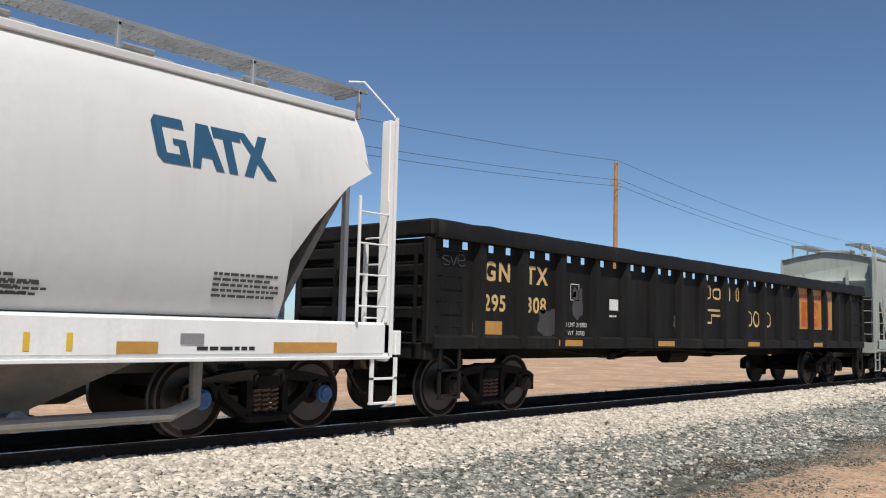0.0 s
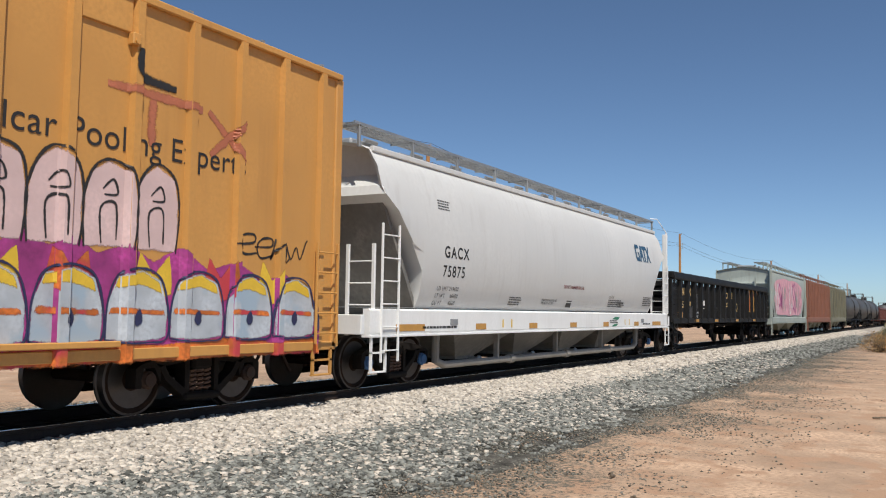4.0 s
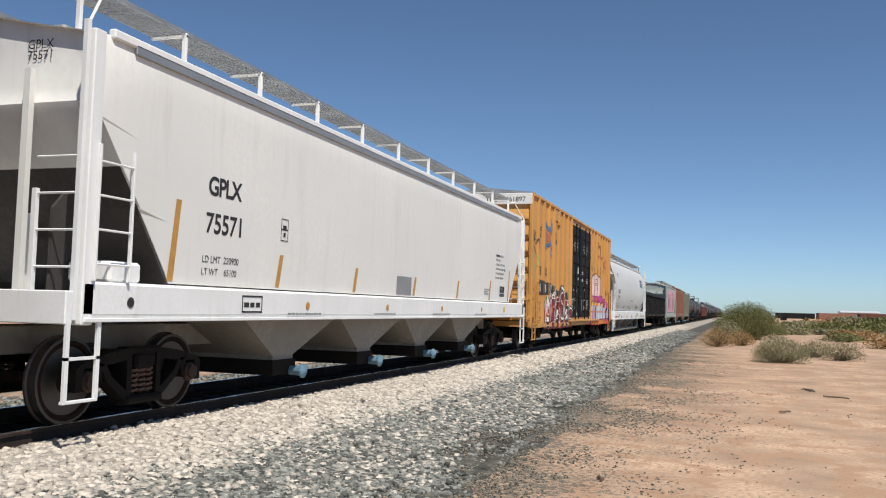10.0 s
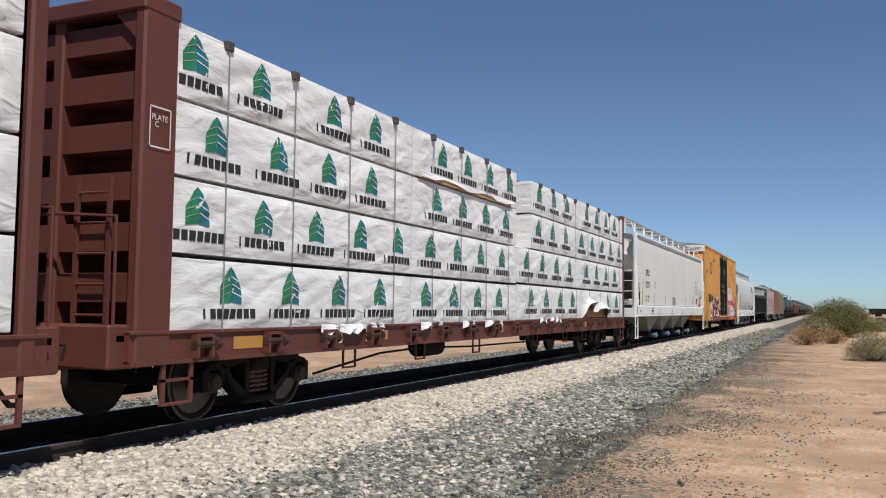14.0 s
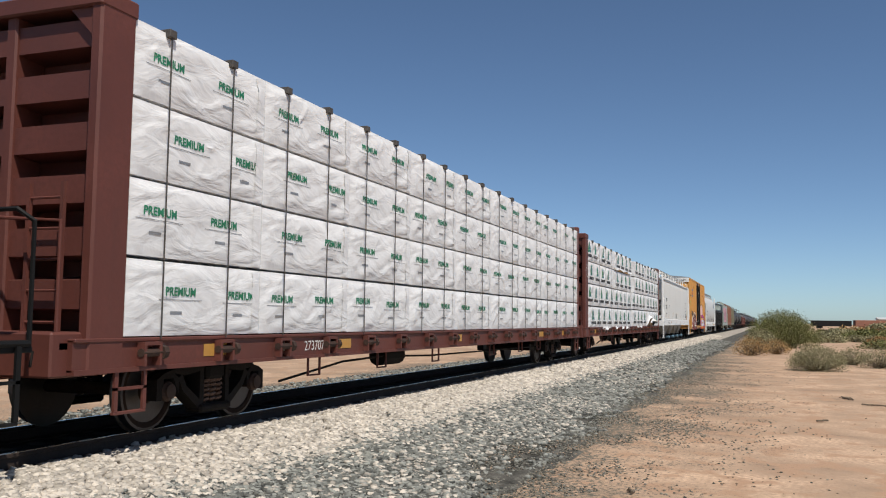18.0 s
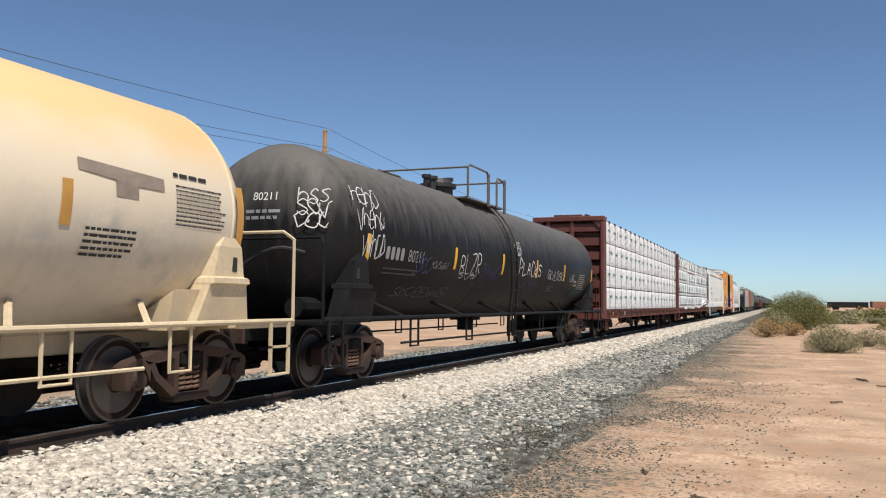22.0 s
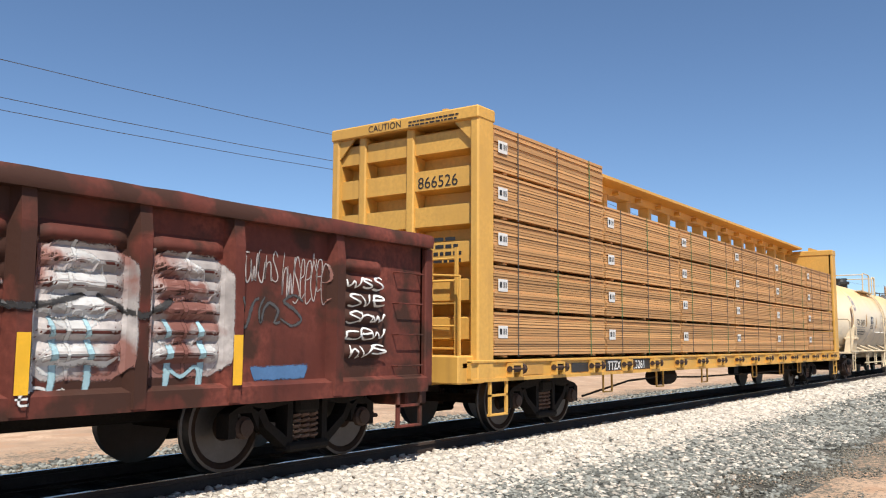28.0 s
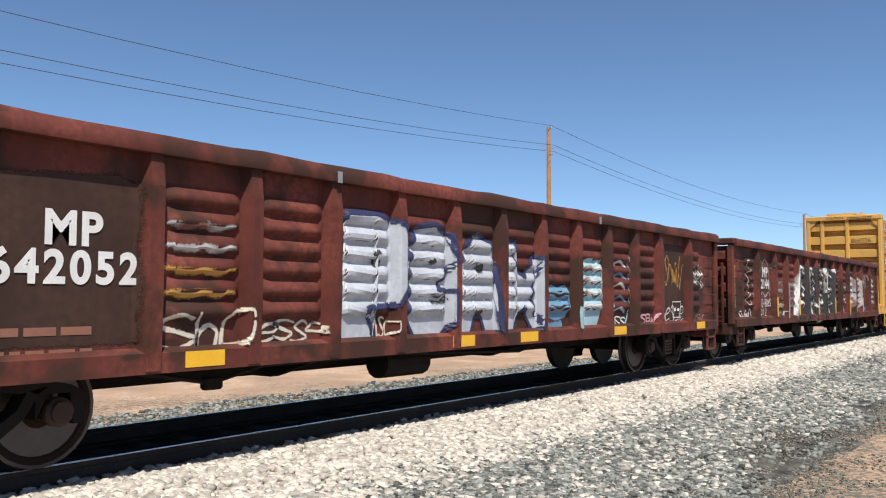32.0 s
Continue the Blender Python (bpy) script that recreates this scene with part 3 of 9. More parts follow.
def relief(yb, posts, half_foot, half_top, proud, corr=None, flat=()):
    """The y of a near side with upright posts and, between them, pressed corrugations."""
    def surf(x, z):
        near = 9.0
        for p in posts:
            d = abs(x - p)
            near = min(near, d)
            if d < half_foot + 0.012:
                return yb - proud * min(1, max(0, (half_foot + 0.012 - d) / (half_foot - half_top)))
        if corr and not any(a < x < b for a, b in flat):
            z0, h, n, deep = corr
            k = (z - z0) / h
            if 0 <= k < n:
                u = k % 1
                e = math.sin(math.pi * min(1, max(0, (u - 0.02) / 0.94)) ** 0.75) ** 1.2
                return yb - deep * e * min(1, max(0, (near - 0.11) / 0.11))
        return yb
    return surf


def scrawl(parent, x0, x1, z0, z1, y, material, seed, w=0.05, letters=5, name="graffiti_stroke", loops=5, label="", surf=None, eps=0.006):
    """Sprayed tag: loops, hooks, slashes and waves run together, of no meaning."""
    r = random.Random(seed)
    s = Shape()
    face = surf or (lambda a, b: y)
    step, h = (x1 - x0) / letters, z1 - z0
    for i in range(letters):
        kind = r.choice("oshvew")
        cx, cz = x0 + (i + 0.5) * step, z0 + h * r.uniform(0.42, 0.58)
        a, b, sh = step * r.uniform(0.4, 0.75), h * r.uniform(0.32, 0.5), r.uniform(-0.1, 0.35)
        if kind == "o":
            q = [(math.cos(t), math.sin(t)) for t in [r.uniform(0, 2) + 0.8 * k for k in range(8)]]
        elif kind == "e":
            q = [(-1, 0), (0.6, 0.2), (0.5, 0.9), (-0.4, 0.9), (-0.8, 0), (-0.3, -0.9), (0.9, -0.6)]
        elif kind == "s":
            q = [(0.8, 0.7), (0, 1), (-0.8, 0.55), (0.1, 0), (0.8, -0.5), (0, -1), (-0.9, -0.7)]
        elif kind == "h":
            q = [(-0.7, 1), (-0.8, 0), (-0.7, -1), (-0.6, 0), (0, 0.4), (0.6, 0), (0.6, -1), (1.0, -0.8)]
        elif kind == "v":
            q = [(-1, 0.9), (-0.2, -0.9), (0, -0.9), (0.5, 0.6), (0.9, 1)]
        else:
            q = [(-1, 0.6), (-0.6, -0.8), (-0.2, 0.3), (0.3, -0.8), (0.7, 0.8), (1.0, 0.9)]
        pts = [(cx + a * (u + sh * v + r.uniform(-0.12, 0.12)), min(z1, max(z0, cz + b * (v + r.uniform(-0.12, 0.12))))) for u, v in q]
        painted(s, spline(pts, 5), w, face, eps if surf else eps * 0.3)
    return part(name, s, material, parent, label)


GLYPH = {"A": ["0,0 .5,1 1,0", ".2,.4 .8,.4"], "B": ["0,0 0,1 .7,.9 .6,.55 0,.5 .8,.35 .7,.05 0,0"], "C": ["1,.85 .5,1 .05,.5 .4,0 1,.15"], "D": ["0,0 0,1 .7,.85 .9,.4 .6,.05 0,0"], "E": ["1,1 0,1 0,0 1,0", "0,.5 .8,.5"],
         "I": [".5,0 .5,1"], "K": ["0,0 0,1", "1,1 0,.45 1,0"], "L": ["0,1 0,0 .9,.05"], "O": [".5,1 .05,.6 .3,.02 .8,.1 .95,.6 .5,1"], "P": ["0,-.2 .05,1 .8,.95 .85,.55 .1,.45"], "S": ["1,.9 .4,1 .05,.72 .9,.35 .6,0 0,.1"],
         "Y": ["0,1 .5,.5 1,1", ".5,.5 .45,0"], "Z": ["0,1 1,1 0,0 1,0"], "U": ["0,1 .1,.1 .8,.05 1,1"], "N": ["0,0 0,1 1,0 1,1"], "G": ["1,.85 .4,1 .05,.4 .5,0 1,.1 1,.45 .6,.45"], "-": [".1,.5 .9,.5"], "0": [".5,1 .05,.6 .3,.02 .8,.1 .95,.6 .5,1"],
         "1": [".2,.8 .5,1 .5,0"], "2": ["0,.8 .5,1 .9,.7 0,0 1,0"], "4": [".7,0 .7,1 0,.35 1,.35"], "X": ["0,1 1,0", "0,0 1,1"], "M": ["0,0 .1,1 .5,.4 .9,1 1,0"], "R": ["0,0 .05,1 .8,.95 .8,.55 .1,.45 1,0"]}


def tag(parent, word, x0, x1, z0, z1, material, seed, w, surf=None, eps=0.006, y=-1.5, label=""):
    """A word written with a spray can, letter by letter."""
    r = random.Random(seed)
    s = Shape()
    step = (x1 - x0) / len(word)
    for i, ch in enumerate(word):
        dz, k = r.uniform(-0.08, 0.08) * (z1 - z0), r.uniform(0.85, 1.1)
        for run in GLYPH.get(ch, []):
            pts = [tuple(float(v) for v in p.split(",")) for p in run.split()]
            pts = [(x0 + step * (i + 0.08 + 0.78 * u + r.uniform(-0.05, 0.05)), z0 + dz + (z1 - z0) * k * (v + r.uniform(-0.04, 0.04))) for u, v in pts]
            painted(s, spline(pts, 4), w, surf or (lambda a, b: y), eps)
    return part("graffiti_word", s, material, parent, label)


def blob(parent, x0, x1, z0, z1, y, material, seed, bumps=9, rag=0.16, name="graffiti_fill", label="", surf=None, eps=0.004):
    """A filled, ragged patch of spray paint."""
    r = random.Random(seed)
    cx, cz, a, b = (x0 + x1) / 2, (z0 + z1) / 2, (x1 - x0) / 2, (z1 - z0) / 2
    vs, n = [(cx, y, cz)], bumps * 6
    for i in range(n):
        an = 6.2832 * i / n
        ca, sa = math.cos(an), math.sin(an)
        k = (abs(ca) ** 5 + abs(sa) ** 5) ** (-0.2)
        k *= 1 - rag * (0.5 + 0.5 * math.sin(bumps * an + r.uniform(-0.4, 0.4))) - r.uniform(0, rag * 0.4)
        vs.append((cx + a * k * ca, y, cz + b * k * sa))
    if surf:
        s = Shape()
        painted_area(s, [(x, z) for x, _, z in vs[1:]], surf, eps)
        return part(name, s, material, parent, label)
    return part(name, Shape().add(vs, [(0, 1 + i, 1 + (i + 1) % n) for i in range(n)]), material, parent, label)


MOVING = []  # (thing, place along the train, y, z) of every car and load
WHEELS = []  # (wheelset, place on its truck)

# ---- ground ----
def hills(x, y):
    """Height of the ground."""
    d = y - TRACK
    n = noise.noise(Vector((x * 0.12, y * 0.12, 0))) * 0.05 + noise.noise(Vector((x * 0.6, y * 0.6, 3))) * 0.018
    k = min(1.0, max(0.0, (abs(d) - 3.6) / 2.0))
    return GROUND + n * k


xs = sorted({round(v, 2) for v in [i * 0.5 for i in range(-20, 80)] + [40 + i * 4 for i in range(0, 40)] + [-10 - i * 8 for i in range(0, 20)] + [200, 260, 360, 500, 800, 1300, 2200, 3500, -250, -500, -1200, -3000]})
ys = sorted({round(v, 2) for v in [TRACK + i * 0.5 for i in range(-40, 40)] + [TRACK + 20 + i * 6 for i in range(0, 20)] + [TRACK - 20 - i * 6 for i in range(0, 20)] + [200, 300, 500, 900, 1800, 3500, -200, -300, -500, -900, -1800, -3500]})
gv = [(x, y, hills(x, y)) for x in xs for y in ys]
ny = len(ys)
gf = [(i * ny + j, (i + 1) * ny + j, (i + 1) * ny + j + 1, i * ny + j + 1) for i in range(len(xs) - 1) for j in range(ny - 1)]
me = bpy.data.meshes.new("ground")
me.from_pydata(gv, [], gf)
me.materials.append(M["dirt"])
me.polygons.foreach_set("use_smooth", [True] * len(me.polygons))
tagged(new("ground", me), "pinkish tan bare desert dirt with scattered pebbles", "ground", kind="structure")

# ballast bank: cross-section from the near foot to the far foot
BANK = [(-4.9, GROUND - 0.03), (-4.3, GROUND + 0.03), (-2.3, -0.31), (-1.75, -0.19), (-1.25, -0.13), (-0.9, -0.15), (1.3, -0.2), (1.75, -0.22), (2.3, -0.36), (3.8, GROUND + 0.03), (4.4, GROUND - 0.03)]


def bank_z(d):
    for (a, za), (b, zb) in zip(BANK, BANK[1:]):
        if a <= d <= b:
            return za + (zb - za) * (d - a) / (b - a)
    return GROUND


s = Shape()
bx_ = [-120 + 2.0 * i for i in range(30)] + [-60 + 0.5 * i for i in range(260)] + [70 + 4 * i for i in range(40)] + [240, 300, 400, 600, 900, 1500, 2500]
fine = []
for (a, za), (b, zb) in zip(BANK, BANK[1:]):
    k = max(1, int((b - a) / 0.25))
    fine += [a + (b - a) * i / k for i in range(k)]
fine.append(BANK[-1][0])
rows_ = [[(x, TRACK + d, bank_z(d) + (noise.noise(Vector((x * 1.3, d * 1.7, 5))) * 0.035 if abs(d) > 1.4 else 0)) for d in fine] for x in bx_]
s.loft(rows_, caps=False, closed=False)
# strips: 1 pale, 2 oily with under-car shade in its colour, 0 grey
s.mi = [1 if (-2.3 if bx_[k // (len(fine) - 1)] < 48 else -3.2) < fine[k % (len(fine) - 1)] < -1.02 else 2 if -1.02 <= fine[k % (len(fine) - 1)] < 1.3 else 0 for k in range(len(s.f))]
tagged(part("track_bed", s, ["ballast_bed", "bed_pale", "bed_oily_shade"], smooth=True), "long raised bank of crushed stone ballast under the track", "track bed", kind="structure")


def scatter(name, material, count, xr, dr, size, seed, label, power=1.0, lift=0.14, tail=0.0, flat=0.62):
    """Loose broken stones as one sheet of small angular pieces."""
    r = np.random.RandomState(seed)
    u = r.rand(count) ** power
    x = xr[0] + (xr[1] - xr[0]) * u
    d = r.uniform(dr[0], dr[1], count) if not tail else dr[1] - np.abs(r.exponential(tail, count)) - 0.25 * np.sin(x * 0.9) - 0.3 * np.sin(x * 0.37 + 1)
    d = d + r.normal(0, 0.12, count)
    if dr[0] < -4.0 and not tail:  # ragged foot, with bare patches of dirt
        wob = np.array([noise.noise(Vector((a * 0.5, b * 0.9, 2.0))) * 0.7 + 0.6 * noise.noise(Vector((a * 2.1, b * 2.3, 7.0))) + 0.5 * noise.noise(Vector((a * 6.0, b * 6.0, 9.0))) for a, b in zip(x, d)])
        keep = d + 1.1 * wob > -4.25
        x, d = x[keep], d[keep]
        count = len(x)
    if tail:  # chips lie in drifts, with bare dirt between
        drift = np.array([noise.noise(Vector((a * 0.55, b * 0.9, 4.0))) + 0.6 * noise.noise(Vector((a * 1.7, b * 2.2, 8.0))) for a, b in zip(x, d)])
        keep = drift > -0.02 - 0.35 * (d > -4.9)
        x, d = x[keep], d[keep]
        count = len(x)
    # angular stone: a cube pulled about
    cube = np.array([(sx, sy, sz) for sx in (-1, 1) for sy in (-1, 1) for sz in (-1, 1)], float)
    v = cube[None] * r.uniform(0.45, 1.0, (count, 8, 3))
    an = r.uniform(0, 6.28, (count, 3))
    for k, (i, j) in enumerate(((0, 1), (1, 2), (0, 2))):
        c, q = np.cos(an[:, k])[:, None], np.sin(an[:, k])[:, None]
        a, b = v[:, :, i].copy(), v[:, :, j].copy()
        v[:, :, i], v[:, :, j] = a * c - b * q, a * q + b * c
    v[:, :, 2] *= flat
    v *= (size * r.uniform(0.55, 1.35, count) * 0.5)[:, None, None]
    z = np.array([(bank_z(dd) if abs(dd) < 4.5 else hills(xx, TRACK + dd)) for xx, dd in zip(x, d)])
    v += np.stack([x, TRACK + d, z + size * lift], 1)[:, None, :]
    quad = np.array([(0, 1, 3, 2), (4, 6, 7, 5), (0, 4, 5, 1), (2, 3, 7, 6), (0, 2, 6, 4), (1, 5, 7, 3)])
    f = (quad[None] + (np.arange(count) * 8)[:, None, None]).reshape(-1, 4)
    me = bpy.data.meshes.new(name)
    me.vertices.add(count * 8)
    me.vertices.foreach_set("co", v.ravel())
    me.loops.add(f.size)
    me.loops.foreach_set("vertex_index", f.ravel())
    me.polygons.add(len(f))
    me.polygons.foreach_set("loop_start", np.arange(0, f.size, 4))
    me.materials.append(M[material])
    me.update(calc_edges=True)
    return tagged(new(name, me), label, "gravel", kind="stuff")


PALE = "cream and pale grey crushed stone along the rail"
GREY = "grey and bluish crushed stone on the bank's slope"
scatter("ballast_stones", "stone_pale", 15000, (2.5, 24), (-2.45, -1.02), 0.085, 1, PALE, 1.5)
scatter("ballast_stones", "stone_pale", 9000, (20, 110), (-2.45, -1.02), 0.12, 2, PALE, 1.5)
scatter("ballast_stones", "stone_grey", 30000, (3.0, 24), (-4.75, -2.2), 0.07, 3, GREY, 1.5)
scatter("ballast_stones", "stone_grey", 9000, (20, 90), (-4.9, -2.3), 0.11, 4, GREY, 1.5)
scatter("ballast_stones", "stone_pale", 7000, (3.0, 40), (-4.3, -2.2), 0.075, 14, "pale broken stones strewn over the grey slope", 1.5)
scatter("ballast_stones", "stone_grey", 15000, (0, 60), (2.2, 5.6), 0.085, 5, "grey crushed stone on the far shoulder of the track", 1.5)
scatter("ballast_stones", "ballast_fine", 12000, (3.0, 30), (-5.2, -3.5), 0.035, 16, "small grey chips among the ballast and at its foot", 1.5)
scatter("pebbles", "pebble", 2500, (3.5, 45), (-7.2, -4.4), 0.016, 6, "small brown and grey pebbles on the dirt", 1.7, 0.2, tail=0.9)
scatter("pebbles", "ballast_fine", 34000, (3.0, 45), (-5.9, -4.0), 0.027, 8, "dark grey chips strewn past the bank's foot", 1.5, 0.2, tail=0.8)
scatter("ballast_stones", "stone_grey", 9000, (-40, 3.2), (-4.75, -2.2), 0.08, 33, GREY)
scatter("ballast_stones", "stone_pale", 6000, (-40, 2.7), (-2.45, -1.02), 0.09, 34, PALE)
scatter("pebbles", "pebble", 5000, (3.5, 45), (-8.0, -4.2), 0.026, 9, "brown chips thinning out over the dirt", 1.6, 0.15, tail=1.4)
scatter("pebbles", "ballast_fine", 4000, (4.0, 40), (-8.0, -4.2), 0.03, 10, "stray grey chips on the dirt", 1.6, 0.15, tail=1.0)
scatter("pebbles", "pebble", 700, (3.5, 60), (-16, -6.0), 0.025, 7, "sparse small pebbles on bare dirt", 1.5, 0.2)

# rails with head, web and foot
RAILP = [(-0.07, -0.172), (0.07, -0.172), (0.07, -0.158), (0.012, -0.14), (0.010, -0.045), (0.036, -0.035), (0.036, -0.006), (0.028, 0), (-0.028, 0), (-0.036, -0.006), (-0.036, -0.035), (-0.010, -0.045), (-0.012, -0.14), (-0.07, -0.158)]
for side in (-1, 1):
    y = TRACK + side * 0.755
    ob = tagged(new("rail"), "long steel rail, rusty sides and a polished top", "rail", "pair of rails", "structure")
    part("rail_body", Shape().prism_x([(y + a, b - 0.002) for a, b in RAILP], -150, 2500), "rail", ob)
    part("running_band", Shape().box(-150, 2500, y - 0.02, y + 0.027, -0.004, 0.002), "railtop", ob, "bright polished running band")

# ties with plates
tie_me = mesh_of("tie", Shape().box(-0.115, 0.115, -1.3, 1.3, -0.36, -0.178, 0.012), "tie")
plate_me = mesh_of("tie_plate", Shape().box(-0.09, 0.09, -0.18, 0.18, -0.18, -0.168, 0.004), "rail")
tie_set = tagged(new("tie_row"), "dark creosoted timber ties under the rails", "railway ties", kind="structure")
for i in range(170):
    x = -6 + 0.5 * i
    t_ = part("tie", None, None, tie_set, me=tie_me, at=pose(x, TRACK, 0, 0, 0, (i * 37 % 7 - 3) * 0.3))
    if i < 90:
        for q in (-0.755, 0.755):
            part("tie_plate", None, None, t_, me=plate_me, at=pose(0, q, 0))


# ---- desert plants ----
def shrub(name, x, y, w, h, material, seed, count, leaf, label, twigs=100, cat="shrub"):
    """A desert shrub: many thin stems from one root, and small leaves in loose clumps towards the tips."""
    r = random.Random(seed)
    ob = tagged(new(name), label, cat, "desert shrubs")
    ob.location = (x, y, hills(x, y) - 0.02)
    st, lv = Shape(), Shape()
    tips = []
    for i in range(twigs):
        an, out = r.uniform(0, 6.28), r.uniform(0.05, 1.0) ** 0.6
        tip = Vector((math.cos(an) * w * 0.5 * out, math.sin(an) * w * 0.5 * out, h * r.uniform(0.62, 0.92) * math.sqrt(max(0.12, 1.0 - 0.85 * out * out))))
        mid = tip * 0.5 + Vector((r.uniform(-0.1, 0.1) * w, r.uniform(-0.1, 0.1) * w, -0.04 * h))
        st.cyl((0, 0, 0), mid, 0.012 * h + 0.004, 4, 0.008 * h + 0.002)
        st.cyl(mid, tip, 0.008 * h + 0.002, 4, 0.002)
        tips += [tip, tip * 0.8, tip * 0.92, mid * 1.25, mid * 0.8]
    for i in range(count):
        c = r.choice(tips)
        g = 0.04 * (w + h)
        p = c + Vector((r.gauss(0, g), r.gauss(0, g), r.gauss(0, g * 0.8)))
        if i % 2:  # the rounded outer crown
            an, up, k = r.uniform(0, 6.28), r.uniform(0, 1) ** 0.7, r.uniform(0.8, 1.0) + 0.12 * math.sin(7 * c.x + 5 * c.y)
            q = math.sqrt(max(0, 1 - up * up)) * 0.5 * w * k
            p = Vector((q * math.cos(an), q * math.sin(an), up * h * 0.95 * k + r.gauss(0, 0.02 * h)))
        p.z = max(0.03, p.z)
        a = Vector((r.gauss(0, 1), r.gauss(0, 1), r.gauss(0, 1))).normalized() * leaf * r.uniform(0.6, 1.3)
        b = a.cross(Vector((r.gauss(0, 1), r.gauss(0, 1), r.gauss(0, 1)))).normalized() * leaf * 0.45
        lv.add([tuple(p - a), tuple(p + b), tuple(p + a), tuple(p - b)], [(0, 1, 2, 3)])
    part("woody_base", st, "twig", ob)
    part("foliage", lv, material, ob)
    return ob


BUSHES = [
    (74.0, -0.6, 5.5, 2.95, "leaf", 36000, 0.050, "large rounded olive green creosote bush"),
    (39.5, -1.45, 2.35, 1.1, "leafgrey", 12000, 0.028, "dense grey-green sage bush"),
    (54.8, 1.4, 2.17, 1.23, "drygrass", 1800, 0.046, "low dry tan and rusty weeds"),
    (58.3, 0.0, 1.92, 1.00, "drygrass", 1500, 0.049, "low dry tan and rusty weeds"),
    (45.6, -3.3, 1.81, 0.90, "leafgrey", 2200, 0.034, "low dusty grey-green sage bush"),
    (43.1, -4.2, 2.00, 0.97, "leafgrey", 2600, 0.033, "low dusty grey-green sage bush"),
    (121.7, -11.5, 6.2, 1.3, "leaf", 3000, 0.184, "olive green creosote bush"),
    (146.9, -9.9, 6.0, 1.2, "leafgrey", 2000, 0.221, "dusty grey-green desert bush"),
    (83.6, -10.3, 4.4, 0.9, "drygrass", 1800, 0.084, "low clump of dry tan grass"),
    (135.8, -17.7, 6.4, 1.25, "leaf", 2600, 0.206, "olive green creosote bush"),
    (168.7, -14.5, 9.5, 1.3, "drygrass", 2600, 0.226, "rusty tan dry desert brush"),
    (268.5, -30.4, 11.0, 2.2, "leafgrey", 2600, 0.360, "dusty grey-green desert bush"),
    (259.7, -38.0, 12.0, 2.3, "leaf", 3000, 0.394, "olive green creosote bush"),
    (99.0, -5.1, 4.2, 1.05, "leafgrey", 2600, 0.116, "dusty grey-green desert bush"),
    (61.9, 0.9, 2.44, 1.63, "leafgrey", 2600, 0.062, "low dusty olive desert bush"),
]
for i, (x, y, w, h, material, n, leaf, label) in enumerate(BUSHES):
    shrub("shrub", x, y, w, h, material, 40 + i, n, leaf, label)
# scrub further out, towards the horizon
base_scrub = [shrub("shrub", 75, -18, 2.4, 1.2, m, 90 + k, 1200, 0.09, l) for k, (m, l) in enumerate((("leaf", "low dull green desert creosote shrub"), ("leafgrey", "low dusty grey-green sage clump"), ("drygrass", "low clump of dry tan grass")))]
r_ = random.Random(5)
for k in range(190):
    x = r_.uniform(65, 330)
    y = -r_.uniform(0.04, 0.75) * x - 2
    if k < 60:
        x = r_.uniform(62, 130)
        y = -r_.uniform(0.05, 0.6) * x - 3
    if k > 165:
        x, y = r_.uniform(60, 300), TRACK + r_.uniform(25, 120)
    o = copy_thing(base_scrub[r_.choice((0, 0, 1, 1, 2))], pose(x, y, hills(x, y) - 0.02, 0, 0, r_.uniform(0, 360)))
    o.scale = (r_.uniform(0.7, 1.8), r_.uniform(0.7, 1.8), r_.uniform(0.35, 0.8))


# litter: sticks and clods on the dirt
def stick(x, y, l, an):
    ob = tagged(new("dead_branch", None), "short dry dead branch lying on the dirt", "branch")
    z = hills(x, y)
    ob.matrix_basis = pose(x, y, z + 0.025, 0, 0, an)
    r = random.Random(int(x * 10))
    pts = [(-l / 2 + l * k / 4, r.uniform(-0.04, 0.04), r.uniform(-0.005, 0.02)) for k in range(5)]
    part("stem", Shape().tube(pts, 0.018, 6), "twig", ob)
    part("twig", Shape().tube([pts[2], (pts[2][0] + 0.1 * l, 0.14 * l, 0.03), (pts[2][0] + 0.22 * l, 0.2 * l, 0.0)], 0.009, 5), "twig", ob)


for x, y, l, an in ((24.79, -1.41, 0.70, 20), (23.02, -1.89, 0.60, 70), (18.87, -0.51, 0.30, 140), (24.78, -1.41, 0.50, 200), (10.32, 1.96, 0.20, 30), (9.05, 1.26, 0.15, 60)):
    stick(x, y, l, an)

# ---- power line ----
def power_pole(x, y, h, name="utility_pole"):
    ob = tagged(new(name), "tall bare wooden utility pole carrying three wires", "utility pole", "power line poles")
    ob.location = (x, y, GROUND - 0.1)
    part("pole", Shape().cyl((0, 0, 0), (0, 0, h), 0.2, 12, 0.14), "pole", ob)
    for k, (dz, dy) in enumerate(((-0.12, -0.22), (-1.55, -0.42), (-2.0, -0.42), (-1.55, 0.42))):
        part("bracket", Shape().cyl((0, 0, h + dz), (0, dy, h + dz + 0.02), 0.03, 6), "galv", ob)
        part("insulator", Shape().cyl((0, dy, h + dz), (0, dy, h + dz + 0.22), 0.06, 8, 0.035), "farblock", ob)
    return ob


